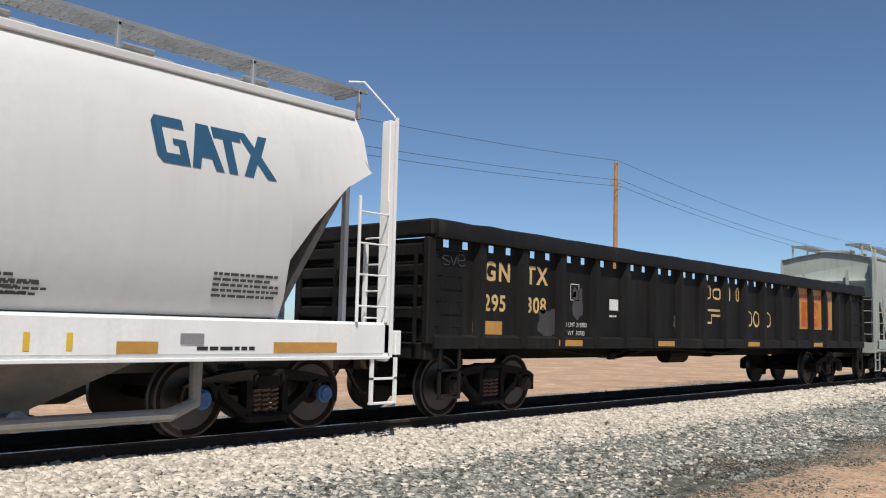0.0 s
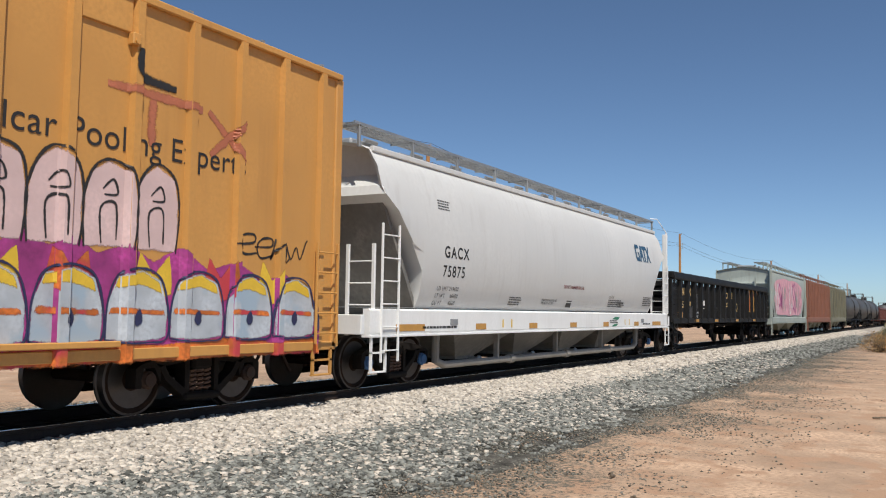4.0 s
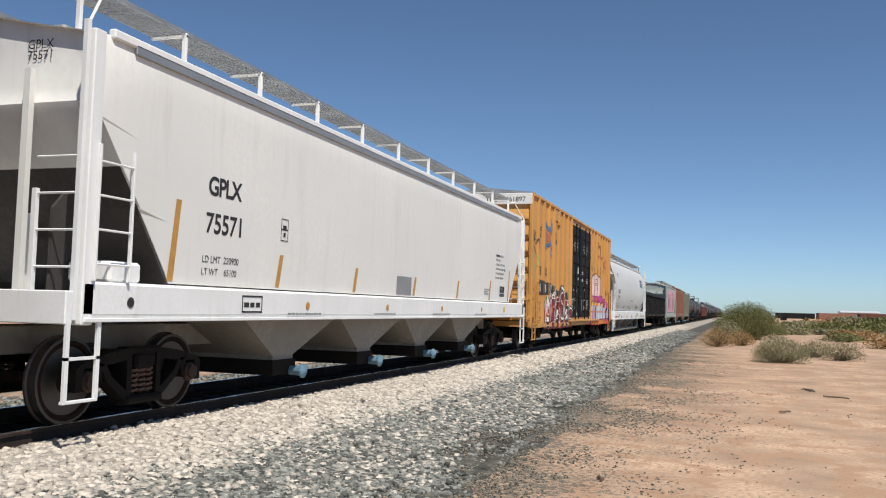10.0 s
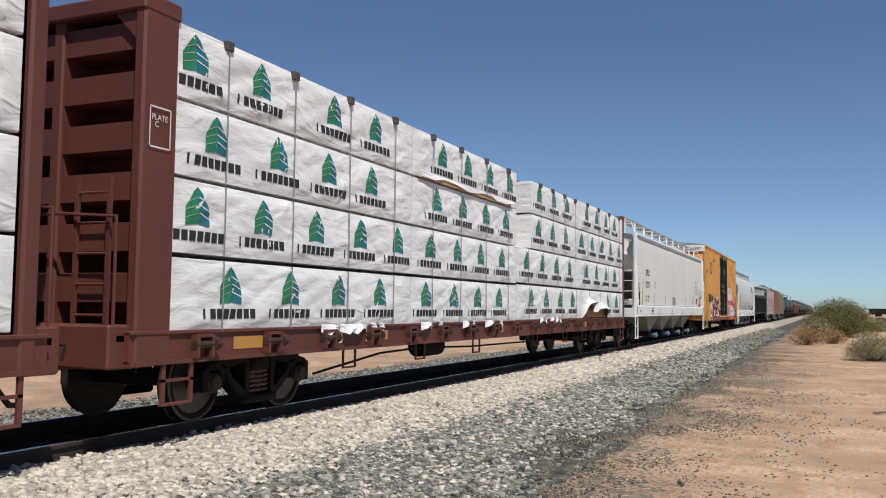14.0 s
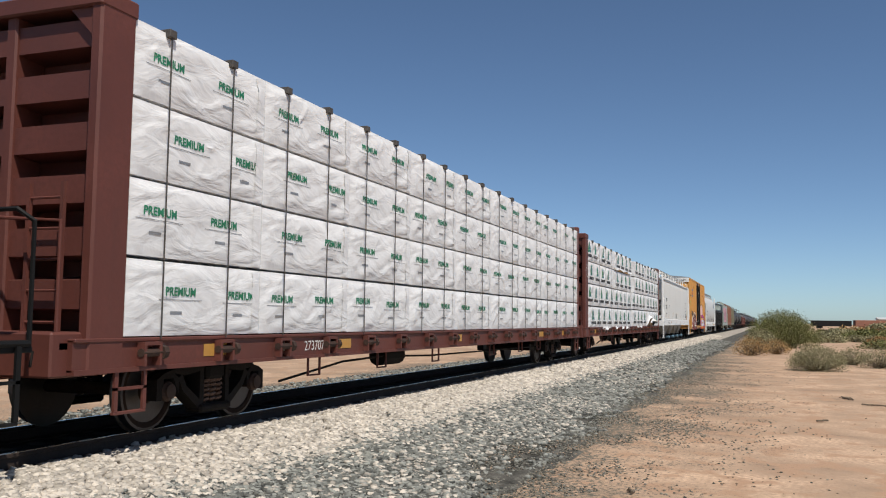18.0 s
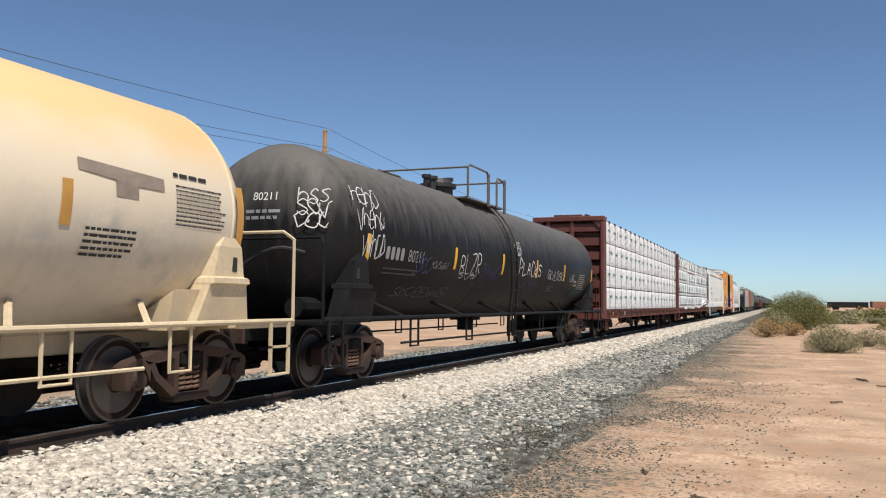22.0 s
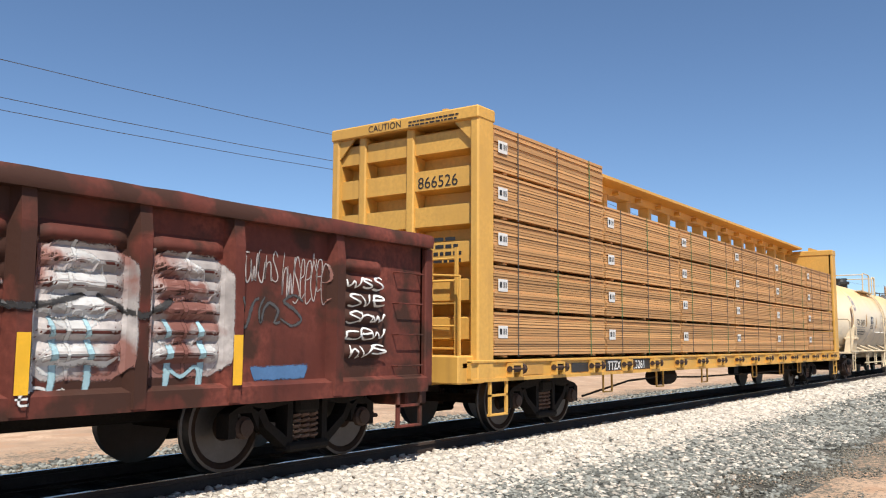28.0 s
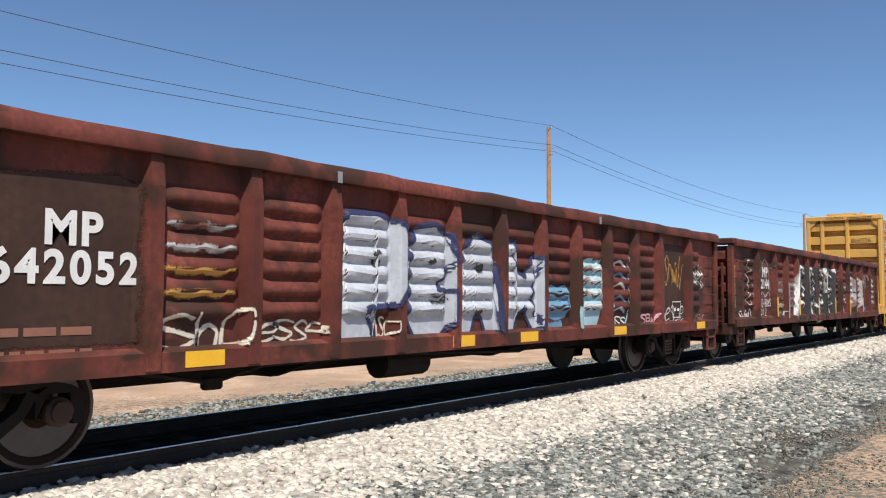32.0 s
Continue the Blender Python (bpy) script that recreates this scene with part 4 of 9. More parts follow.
PX, PY = 54.0, 30.8
POLES = [(PX - 220, PY, 14.26), (PX - 110, PY, 14.26), (PX, PY, 14.26), (PX + 65.5, PY - 1.5, 13.18), (PX + 131, PY - 3.0, 13.2), (PX + 196, PY - 4.5, 13.2), (PX + 262, PY - 6.0, 13.2)]
for x, y, h in POLES:
    power_pole(x, y, h)
for k, (dz, dy) in enumerate(((0.1, -0.22), (-1.33, -0.42), (-1.78, -0.42))):
    wire = tagged(new("power_line_wire"), "thin dark sagging overhead wire between poles", "wire", "overhead wires")
    for (xa, ya, ha), (xb, yb, hb) in zip(POLES, POLES[1:]):
        pts = [(xa + (xb - xa) * i / 16, ya + (yb - ya) * i / 16 + dy, GROUND - 0.1 + ha + (hb - ha) * i / 16 + dz - (2.6 if xa < PX - 1 else 1.1) * 4 * (i / 16) * (1 - i / 16)) for i in range(17)]
        part("span", Shape().tube(pts, 0.016, 4), "wire", wire)

# ---- distance ----
s = Shape()
r_ = random.Random(11)
def ridge(x0, y0, x1, y1, hmax, seed):
    r = random.Random(seed)
    n = 60
    pts = []
    for i in range(n + 1):
        u = i / n
        z = hmax * (0.15 + 0.85 * abs(noise.noise(Vector((u * 5, seed, 0))))) * math.sin(math.pi * u) ** 0.6 + r.uniform(0, hmax * 0.06)
        pts.append((x0 + (x1 - x0) * u, y0 + (y1 - y0) * u, z))
    return Shape().loft([[(x, y, -2) for x, y, z in pts], [(x, y, z) for x, y, z in pts], [(x + 300, y, -2) for x, y, z in pts]], caps=False, closed=False)
tagged(part("mountain_ridge", ridge(3000, -500, 2900, -2200, 75, 3), "hill"), "faint blue hazy mountain ridge on the horizon", "mountains", kind="structure")
far_train = tagged(new("far_freight_cars"), "distant dark line of standing freight cars", "freight cars", kind="stuff")
for k in range(16):
    x, y = 420 + k * 5, -26 - k * 17.5
    s = Shape().box(-1.5, 1.5, -8.3, 8.3, 0.9, 3.4 + (k * 7 % 3) * 0.3, 0.1).box(-1.2, 1.2, -6, -4, 0, 0.9).box(-1.2, 1.2, 4, 6, 0, 0.9)
    part("freight_car", s, ("black", "brown", "red", "black", "olive")[k % 5], far_train, at=pose(x, y, GROUND, 0, 0, 16))
shed = tagged(new("far_shed"), "long low white warehouse far off on the plain", "warehouse")
part("wall", Shape().box(-12, 12, -16, 16, 0, 6.5), "farblock", shed, at=pose(900, -112, GROUND))
part("roof", Shape().prism_y([(-13, 6.5), (13, 6.5), (13, 7.0), (0, 8.5), (-13, 7.0)], -17, 17), "white", shed, at=pose(900, -112, GROUND))
for k in range(3):
    part("dock_door", Shape().box(-12.3, -12, -12 + k * 9, -7 + k * 9, 0, 4.5), "galv", shed, at=pose(900, -112, GROUND))

# ---- running gear ----
WR = 0.457
_wheel = Shape()
for side in (-1, 1):
    y = side * 0.72
    _wheel.cur = 0
    _wheel.revolve([(y - side * 0.02, 0.09), (y - side * 0.02, 0.13), (y + side * 0.02, 0.16), (y + side * 0.0, 0.36), (y + side * 0.055, 0.39), (y + side * 0.07, 0.43), (y + side * 0.09, 0.43), (y + side * 0.09, 0.38), (y + side * 0.045, 0.34), (y + side * 0.06, 0.16), (y + side * 0.09, 0.12), (y + side * 0.09, 0.08)], n=28)
    _wheel.cur = 1
    _wheel.revolve([(y - side * 0.045, 0.40), (y - side * 0.045, WR + 0.025), (y - side * 0.02, WR + 0.025), (y - side * 0.008, WR + 0.004), (y + side * 0.088, WR - 0.002), (y + side * 0.092, 0.425), (y + side * 0.07, 0.425)], n=28)
_wheel.cur = 0
_wheel.cyl((0, -1.0, 0), (0, 1.0, 0), 0.075, 10)
for a in (0.4, 2.1, 4.0):  # scuffs on the plate, so that the turn can be seen
    for side in (-1, 1):
        _wheel.cur = 1
        c, q = math.cos(a), math.sin(a)
        _wheel.box(c * 0.25 - 0.02, c * 0.25 + 0.02, side * 0.775 - 0.004, side * 0.775 + 0.004, q * 0.25 - 0.02, q * 0.25 + 0.02)
WHEEL_ME = mesh_of("wheelset", _wheel, ["wheel", "tread"], True)


def side_frame_shape():
    s = Shape()
    for q in (-1, 1):
        s.prism_y([(q * 1.09, 0.36), (q * 1.09, 0.60), (q * 0.98, 0.66), (q * 0.80, 0.66), (q * 0.70, 0.60), (q * 0.70, 0.42), (q * 0.80, 0.60), (q * 0.97, 0.60), (q * 1.0, 0.36)][::q], -0.09, 0.09)
        s.prism_y([(q * 0.80, 0.66), (q * 0.98, 0.66), (q * 0.62, 0.74), (q * 0.30, 0.78), (q * 0.30, 0.66), (q * 0.58, 0.62)][::q], -0.09, 0.09)
        s.prism_y([(q * 0.72, 0.60), (q * 0.62, 0.44), (q * 0.30, 0.20), (q * 0.30, 0.32), (q * 0.56, 0.50), (q * 0.64, 0.64)][::q], -0.09, 0.09)
        s.prism_y([(q * 0.30, 0.22), (q * 0.22, 0.22), (q * 0.22, 0.78), (q * 0.30, 0.78)][::q], -0.09, 0.09)
    s.box(-0.32, 0.32, -0.13, 0.13, 0.16, 0.26, 0.03)
    s.box(-0.32, 0.32, -0.09, 0.09, 0.70, 0.80, 0.03)
    return s


FRAME_ME = mesh_of("side_frame", side_frame_shape(), "truck")
FRAME_RUST_ME = mesh_of("side_frame", side_frame_shape(), "truckrust")
SPRING_ME = mesh_of("spring", Shape().tube([(0.055 * math.cos(a), 0.055 * math.sin(a), 0.27 + 0.28 * a / 31.4) for a in [i * 0.785 for i in range(41)]], 0.019, 5), "spring", True)
CAP_ME = mesh_of("bearing_cap", Shape().revolve([(-0.02, 0.115), (0.03, 0.115), (0.05, 0.09), (0.075, 0.085), (0.08, 0.0)], n=12), "truckrust")
CAPB_ME = mesh_of("bearing_cap", Shape().revolve([(-0.02, 0.115), (0.03, 0.115), (0.05, 0.09), (0.075, 0.085), (0.08, 0.0)], n=12), "bluecap")
BOLSTER_ME = mesh_of("truck", Shape().box(-0.18, 0.18, -1.12, 1.12, 0.55, 0.74, 0.04).box(-0.25, 0.25, -0.3, 0.3, 0.7, 0.86, 0.05).box(-0.5, -0.44, -0.85, 0.85, 0.36, 0.44, 0.02).box(0.44, 0.5, -0.85, 0.85, 0.36, 0.44, 0.02), "truck")
SHOE_ME = mesh_of("brake_shoe", Shape().box(-0.04, 0.04, -0.05, 0.05, -0.14, 0.14, 0.02), "truckrust")


def truck(car, x, rusty=False, cap=None, spin=True):
    """A two-axle truck: bolster, two side frames, spring nests, bearings, brake shoes and two turning wheelsets."""
    t = part("truck", None, None, car, "two-axle cast steel freight truck", at=pose(x, 0, 0), me=BOLSTER_ME)
    for side in (-1, 1):
        part("side_frame", None, None, t, me=FRAME_RUST_ME if rusty else FRAME_ME, at=pose(0, side * 1.0, 0))
        for px in (-0.13, 0.0, 0.13):
            part("spring", None, None, t, me=SPRING_ME, at=pose(px, side * 1.02, 0))
        for ax in (-0.89, 0.89):
            part("bearing_cap", None, None, t, me=cap or CAP_ME, at=pose(ax, side * 1.06, WR, 0, 0, 0 if side > 0 else 180))
            part("brake_shoe", None, None, t, me=SHOE_ME, at=pose(ax + (0.51 if ax < 0 else -0.51), side * 0.74, 0.47))
    for ax in (-0.89, 0.89):
        w = part("wheelset", None, None, t, me=WHEEL_ME, at=pose(ax, 0, WR))
        if spin:
            WHEELS.append((w, ax))
    return t


def coupler_shape():
    s = Shape().box(0, 0.45, -0.09, 0.09, 0.76, 0.94, 0.02)
    s.prism_x([(-0.16, 0.70), (0.12, 0.70), (0.16, 0.76), (0.16, 0.98), (-0.16, 0.98)], 0.40, 0.68)
    s.tube([(0.1, -0.35, 0.72), (0.25, -0.36, 0.5), (0.42, -0.3, 0.36), (0.6, -0.2, 0.34)], 0.03, 6)
    s.box(-0.12, 0.02, -0.28, 0.28, 0.68, 1.0, 0.02)
    return s


COUPLER_ME = mesh_of("coupler", coupler_shape(), "truckrust")
LEVER_ME = mesh_of("uncoupling_lever", Shape().tube([(0.02, -1.4, 0.85), (0.06, -1.38, 0.98), (0.06, -0.4, 0.98), (0.2, -0.15, 0.92)], 0.014, 5), "truck")


def ends(car, half):
    for q in (1, -1):
        part("coupler", None, None, car, me=COUPLER_ME, at=pose(q * half, 0, 0, 0, 0, 0 if q > 0 else 180))
        part("uncoupling_lever", None, None, car, me=LEVER_ME, at=pose(q * half, 0, 0, 0, 0, 0 if q > 0 else 180))


def new_car(name, label, s, half, group="freight train cars", category="freight car", **k):
    car = tagged(new(name), label, category, group)
    MOVING.append((car, s, TRACK, 0.0))
    ends(car, half)
    for x in k["trucks"]:
        truck(car, x, k.get("rusty", False), k.get("cap"), k.get("spin", True))
    return car


def rungs(s, x0, x1, y, z0, z1, n, r=0.012):
    for i in range(n):
        z = z0 + (z1 - z0) * i / (n - 1)
        s.cyl((x0, y, z), (x1, y, z), r, 6)


def ladder(car, x0, x1, y, z0, z1, n, material, post=0.03, name="ladder"):
    """A side ladder: two stiles with each rung a part of its own."""
    l = part(name, Shape().box(x0 - post, x0, y - 0.02, y + 0.02, z0, z1, 0.005).box(x1, x1 + post, y - 0.02, y + 0.02, z0, z1, 0.005), material, car)
    for i in range(n):
        z = z0 + (z1 - z0) * (i + 0.5) / n
        part("rung", Shape().cyl((x0, y - 0.01, z), (x1, y - 0.01, z), 0.012, 6), material, l)
    return l


def sill_step(car, x, y, material, z0=0.42, z1=1.0, w=0.42):
    s = Shape().box(x, x + 0.05, y, y + 0.03, z0, z1).box(x + w, x + w + 0.05, y, y + 0.03, z0, z1)
    s.box(x, x + w + 0.05, y, y + 0.05, z0 - 0.03, z0, 0.005).box(x, x + w + 0.05, y, y + 0.03, (z0 + z1) / 2, (z0 + z1) / 2 + 0.03)
    return part("sill_step", s, material, car)


# ---- covered hoppers ----
def hopper(name, label, s, half, prof, body, sill, low, z_sill, bays, eave, trucks, ribs=0, curved=True, end_post=True, spin=True, cap=None, rails_z=0.32):
    """A covered hopper car. prof: (y, z) of one side from the sill up to the ridge."""
    car = new_car(name, label, s, half, category="hopper car", trucks=trucks, spin=spin, cap=cap)
    zs0, zs1 = z_sill
    L = half - (0.55 if curved else 0.38)
    # shell: rings along the car; the ends rise in slope sheets
    full = [(-y, z) for y, z in prof] + [(y, z) for y, z in reversed(prof[:-1])]
    ztop = prof[-1][1]

    def ring(x, zb, shrink=1.0):
        return [(x, y * shrink, max(z, zb)) for y, z in full]
    zmid = zs1 + (eave - zs1) * 0.66
    xs_ = [(-L + 0.08, zmid + 0.3, 0.94), (-L, zmid + 0.16, 0.98), (-L + 0.05, zmid, 1.0), (-L + 0.72, zmid - 0.85, 1.0), (-L + 1.2, zs1 + 0.16, 1.0), (-L + 1.29, zs1 + 0.02, 1.0)] if not curved else [(-L + 0.5, zmid + 0.55, 0.86), (-L + 0.15, zmid + 0.3, 0.94), (-L + 0.1, zmid + 0.14, 1.0), (-L + 0.5, zmid - 0.1, 1.0), (-L + 1.0, zmid - 0.62, 1.0), (-L + 1.34, 2.08, 1.0), (-L + 1.36, zs1 + 0.02, 1.0)]
    rings = [ring(x, z, k) for x, z, k in xs_]
    rings += [ring(x, zs1 + 0.02) for x in [-L + 1.3 + (2 * L - 2.6) * i / 8 for i in range(1, 8)]]
    rings += [ring(-x, z, k) for x, z, k in reversed(xs_)]
    part("body", Shape().loft(rings), body, car, smooth=True)
    # side sills, centre sill, end platforms
    for q in (-1, 1):
        part("side_sill", Shape().prism_x([(q * 1.42, zs0 + 0.02), (q * 1.54, zs0 + 0.02), (q * 1.56, zs0 + 0.06), (q * 1.56, zs1 - 0.03), (q * 1.52, zs1), (q * 1.42, zs1)][::q], -half + 0.25, half - 0.25), sill, car)
        part("sill_flange", Shape().box(-half + 0.25, half - 0.25, q * 1.40, q * 1.585, zs0 - 0.02, zs0 + 0.02, 0.005), sill, car)
        part("end_platform", Shape().box(q * (half - 0.06), q * (half - 1.7), -1.40, 1.40, zs1 - 0.34, zs1 - 0.22, 0.01).box(q * (half - 0.02), q * (half - 0.12), -1.55, 1.55, zs1 - 0.42, zs1 - 0.1, 0.01), sill, car)
        # sheets under the end take a dark colour that stands for their shade
        if not curved:
            part("slope_sheet", Shape().prism_y([(q * (L - 0.08), zmid), (q * (L - 1.27), zs1), (q * (L - 1.45), zs1), (q * (L - 0.3), zmid)][::q], -1.46, 1.46), "slopegrime", car, "slope sheet coloured dark as its own shade")
        part("end_sheet", Shape().prism_y([(q * (L - 0.25), zmid + 0.1), (q * (L - 1.5), zs1 - 0.2), (q * (L - 1.6), zs1 - 0.2), (q * (L - 0.35), zmid + 0.1)][::q], -1.36, 1.36), low if curved else "slopegrime", car, "slope sheet under the body's end, shade in its colour")
        part("end_brace", Shape().box(q * (half - 1.2), q * (half - 1.1), -0.06, 0.06, zs1 - 0.2, zmid, 0.01).box(q * (half - 0.35), q * (half - 0.28), -0.72, -0.64, zs1 - 0.2, zmid + 0.5).box(q * (half - 0.35), q * (half - 0.28), 0.64, 0.72, zs1 - 0.2, zmid + 0.5), body, car)
    if not curved:
        for q in (-1, 1):
            part("shear_plate", Shape().prism_y([(q * (L - 1.1), zs1 - 0.2), (q * (L - 0.12), zs1 - 0.2), (q * (L - 0.12), zs1 + 0.75), (q * (L - 0.28), zs1 + 0.92), (q * (L - 0.5), zs1 + 0.9)][::q], -0.9, -0.86), "slopegrime", car, "shear plate under the slope sheet, coloured dark as shade")
    part("centre_sill", Shape().box(-half + 0.1, half - 0.1, -0.3, 0.3, 0.72, 1.02, 0.01), low, car)
    # bays
    b0, b1 = -half + 3.5, half - 3.5
    n = bays
    for i in range(n):
        a, b = b0 + (b1 - b0) * i / n, b0 + (b1 - b0) * (i + 1) / n
        m, w = (a + b) / 2, (b - a)
        yb, zb_, wb = (1.12, 0.56, 0.30) if not curved else (0.8, 0.42, 0.42)
        sh = Shape().loft([[(a + 0.03, -1.3, zs0 + 0.02), (b - 0.03, -1.3, zs0 + 0.02), (b - 0.03, 1.3, zs0 + 0.02), (a + 0.03, 1.3, zs0 + 0.02)], *[[(m - wb, -yb, z), (m + wb, -yb, z), (m + wb, yb, z), (m - wb, yb, z)] for z in (zb_, 0.34)]])
        bay = part("hopper_bay", sh, low, car)
        part("gate_frame", Shape().box(m - wb - 0.05, m + wb + 0.05, -yb - 0.03, yb + 0.03, 0.28, 0.36 if curved else 0.5, 0.01), "truck", bay)
        part("gate_cap", Shape().revolve([(-yb - 0.02, 0.07), (-yb - 0.2, 0.08), (-yb - 0.22, 0.11), (-yb - 0.25, 0.11), (-yb - 0.28, 0.06), (-yb - 0.3, 0.01)], m + 0.2, 0.33, 10), "lightblue" if not curved else "galv", bay)
    if ribs:
        for i in range(ribs):
            x = -L + 1.1 + (2 * L - 2.2) * i / (ribs - 1)
            for q in (-1, 1):
                part("side_rib", Shape().box(x - 0.05, x + 0.05, q * 1.5, q * 1.60, zs1, eave - 0.05, 0.01), body, car)
    # eave and running boards
    ye = prof[-3][0]
    for q in (-1, 1):
        part("eave_rail", Shape().box(-L + 0.15, L - 0.15, q * (ye - 0.03), q * (ye + 0.06), eave - 0.03, eave + 0.07, 0.015), sill if not curved else body, car)
        zb = ztop + rails_z - 0.12
        rb = part("running_board", Shape().box(-half + 0.35, half - 0.35, q * 0.62, q * 0.645, zb, zb + 0.05).box(-half + 0.35, half - 0.35, q * 1.08, q * 1.105, zb, zb + 0.05).box(-half + 0.35, half - 0.35, q * 0.85, q * 0.86, zb + 0.005, zb + 0.04), "galv", car, "open steel grating running board")
        g = Shape()
        nb = int((2 * half - 0.8) / 0.11)
        for i in range(nb):
            x = -half + 0.4 + i * 0.11
            g.box(x, x + 0.012, q * 0.64, q * 1.085, zb + 0.012, zb + 0.04)
        for y in (0.70, 0.755, 0.81, 0.91, 0.965, 1.02):
            g.box(-half + 0.4, half - 0.4, q * y, q * (y + 0.008), zb + 0.02, zb + 0.045)
        part("grating", g, "galv", rb)
        k = 11
        for i in range(k):
            x = -half + 0.5 + (2 * half - 1.0) * i / (k - 1)
            part("bracket", Shape().box(x - 0.022, x + 0.022, q * 1.06, q * 1.12, eave + 0.02, zb + 0.02, 0.006).box(x - 0.02, x + 0.02, q * 0.6, q * 1.12, zb - 0.03, zb), sill if not curved else "galv", rb)
    for i in range(10):
        x = -L + 1.2 + (2 * L - 2.4) * i / 9
        part("roof_hatch", Shape().box(x - 0.55, x + 0.55, -0.42, 0.42, ztop - 0.03, ztop + 0.1, 0.04).cyl((x - 0.2, -0.46, ztop + 0.1), (x + 0.2, -0.46, ztop + 0.1), 0.04, 6), "galv", car)
    # end ladders and corner posts
    for q in (-1, 1):
        x = q * (half - (0.55 if curved and q < 0 else 0.30))
        if end_post and not (curved and q < 0):
            w = 0.045 if curved else 0.08
            part("corner_post", Shape().box(x - w, x + w, -1.56, -1.40, zs0 - 0.05, eave - 0.02, 0.01), sill, car)
        if curved and q < 0:
            ladder(car, x + 0.02, x + 0.5, -1.58, 0.5, 2.8, 6, sill)
        else:
            ladder(car, *sorted((x - q * 0.06, x - q * 0.54)), -1.58, zs1 + 0.0, zs1 + (1.35 if not curved else 1.6), 4, sill)
        low_end = curved and q < 0
        e = part("end_ladder", Shape().box(x + q * 0.10, x + q * 0.15, -1.52, -1.47, zs0, 2.45 if low_end else eave + 0.05).box(x + q * 0.10, x + q * 0.15, -1.0, -0.95, zs0, eave * 0.6), sill, car)
        for i in range(4 if low_end else 5):
            z = zs0 + 0.15 + i * 0.36
            part("rung", Shape().cyl((x + q * 0.12, -1.5, z), (x + q * 0.12, -0.97, z), 0.012, 6), sill, e)
        if not low_end:
            part("grab_iron", Shape().tube([(x + q * 0.1, -1.5, eave + 0.05), (x - q * 0.3, -1.3, ztop + 0.2), (x - q * 0.4, -1.1, ztop + 0.22)], 0.016, 6), sill, car)
        sill_step(car, x - 0.26, -1.56, sill, 0.36, zs0)
    return car


WHITE_PROF = [(1.36, 1.36), (1.46, 1.62), (1.53, 1.98), (1.565, 2.4), (1.555, 2.9), (1.48, 3.42), (1.37, 3.8), (1.2, 4.08), (0.95, 4.2), (0.0, 4.36)]
WHITE_PROF2 = [(1.47, 1.45), (1.49, 2.2), (1.50, 3.0), (1.50, 3.6), (1.50, 3.88), (1.47, 4.0), (0.9, 4.1), (0.0, 4.28)]
OLD_PROF = [(1.46, 1.3), (1.48, 2.0), (1.48, 3.0), (1.48, 3.75), (1.44, 3.86), (0.9, 3.98), (0.0, 4.1)]

hop_a = hopper("covered_hopper_car", "clean white curved-side covered hopper car with a navy logo", -19.18, 9.1, WHITE_PROF, "white", "whitesill", "hopperlow", (0.93, 1.38), 4, 4.08, (-7.3, 7.3), cap=CAPB_ME, rails_z=0.24)
yA = -1.565


def side_y(z):
    for (a, za), (b, zb) in zip(WHITE_PROF, WHITE_PROF[1:]):
        if za <= z <= zb:
            return -(a + (b - a) * (z - za) / (zb - za)) - 0.008
    return -1.57


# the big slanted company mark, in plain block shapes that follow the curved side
for i, (a, b) in enumerate(((0.0, 0.40), (0.40, 0.82), (0.74, 1.10), (1.06, 1.5))):
    x, z0, z1 = 5.45 + a, 2.98, 3.48
    w = b - a
    pts = [[(0.0, 0.15), (0.14, 0), (0.95, 0), (0.95, 0.55), (0.55, 0.55), (0.55, 0.42), (0.7, 0.42), (0.7, 0.22), (0.3, 0.22), (0.3, 0.78), (0.95, 0.78), (0.95, 1), (0.14, 1), (0, 0.85)], [(0, 0), (0.24, 0), (0.34, 0.26), (0.64, 0.26), (0.7, 0), (0.95, 0), (0.72, 1), (0.36, 1)], [(0.34, 0), (0.66, 0), (0.66, 0.76), (1.0, 0.76), (1.0, 1), (0.0, 1), (0.0, 0.76), (0.34, 0.76)], [(0, 0), (0.28, 0), (0.5, 0.34), (0.74, 0), (1.02, 0), (0.66, 0.52), (0.98, 1), (0.7, 1), (0.5, 0.7), (0.28, 1), (0.0, 1), (0.34, 0.52)]][i]
    part("company_mark", Shape().add([(x + u * w - 0.1 * v, side_y(z0 + v * (z1 - z0)), z0 + v * (z1 - z0)) for u, v in pts], [tuple(range(len(pts)))]), "navy", hop_a, "large navy blue company mark")
lettering(hop_a, "GACX", -6.45, -1.572, 2.36, 0.22, "ink", spread=1.25, bold=0.006)
lettering(hop_a, "75875", -6.47, -1.566, 2.0, 0.22, "ink", spread=1.2, bold=0.004)
for k, w in enumerate(("LD LMT 219600", "LT WT     66400", "CU FT       5660")):
    lettering(hop_a, w, -6.6 - 0.03 * k, -1.53 + 0.012 * k, 1.74 - k * 0.135, 0.08, "ink", spread=1.15)
lettering(hop_a, "CAUTION:", 3.0, -1.567, 1.78, 0.07, "ink")
bars(hop_a, 3.0, -1.566, 1.71, print_rows(3, 4, 0.03, 0.055, 1.3), "tankgrey")
bars(hop_a, 6.2, -1.566, 1.85, print_rows(4, 5, 0.03, 0.06, 0.9), "tankgrey")
bars(hop_a, -6.62, -1.50, 3.40, print_rows(5, 4, 0.022, 0.05, 0.5), "tankgrey")
lettering(hop_a, "DO NOT HAMMER ON CAR", -0.45, -1.545, 1.96, 0.082, "redpaint", bold=0.003)
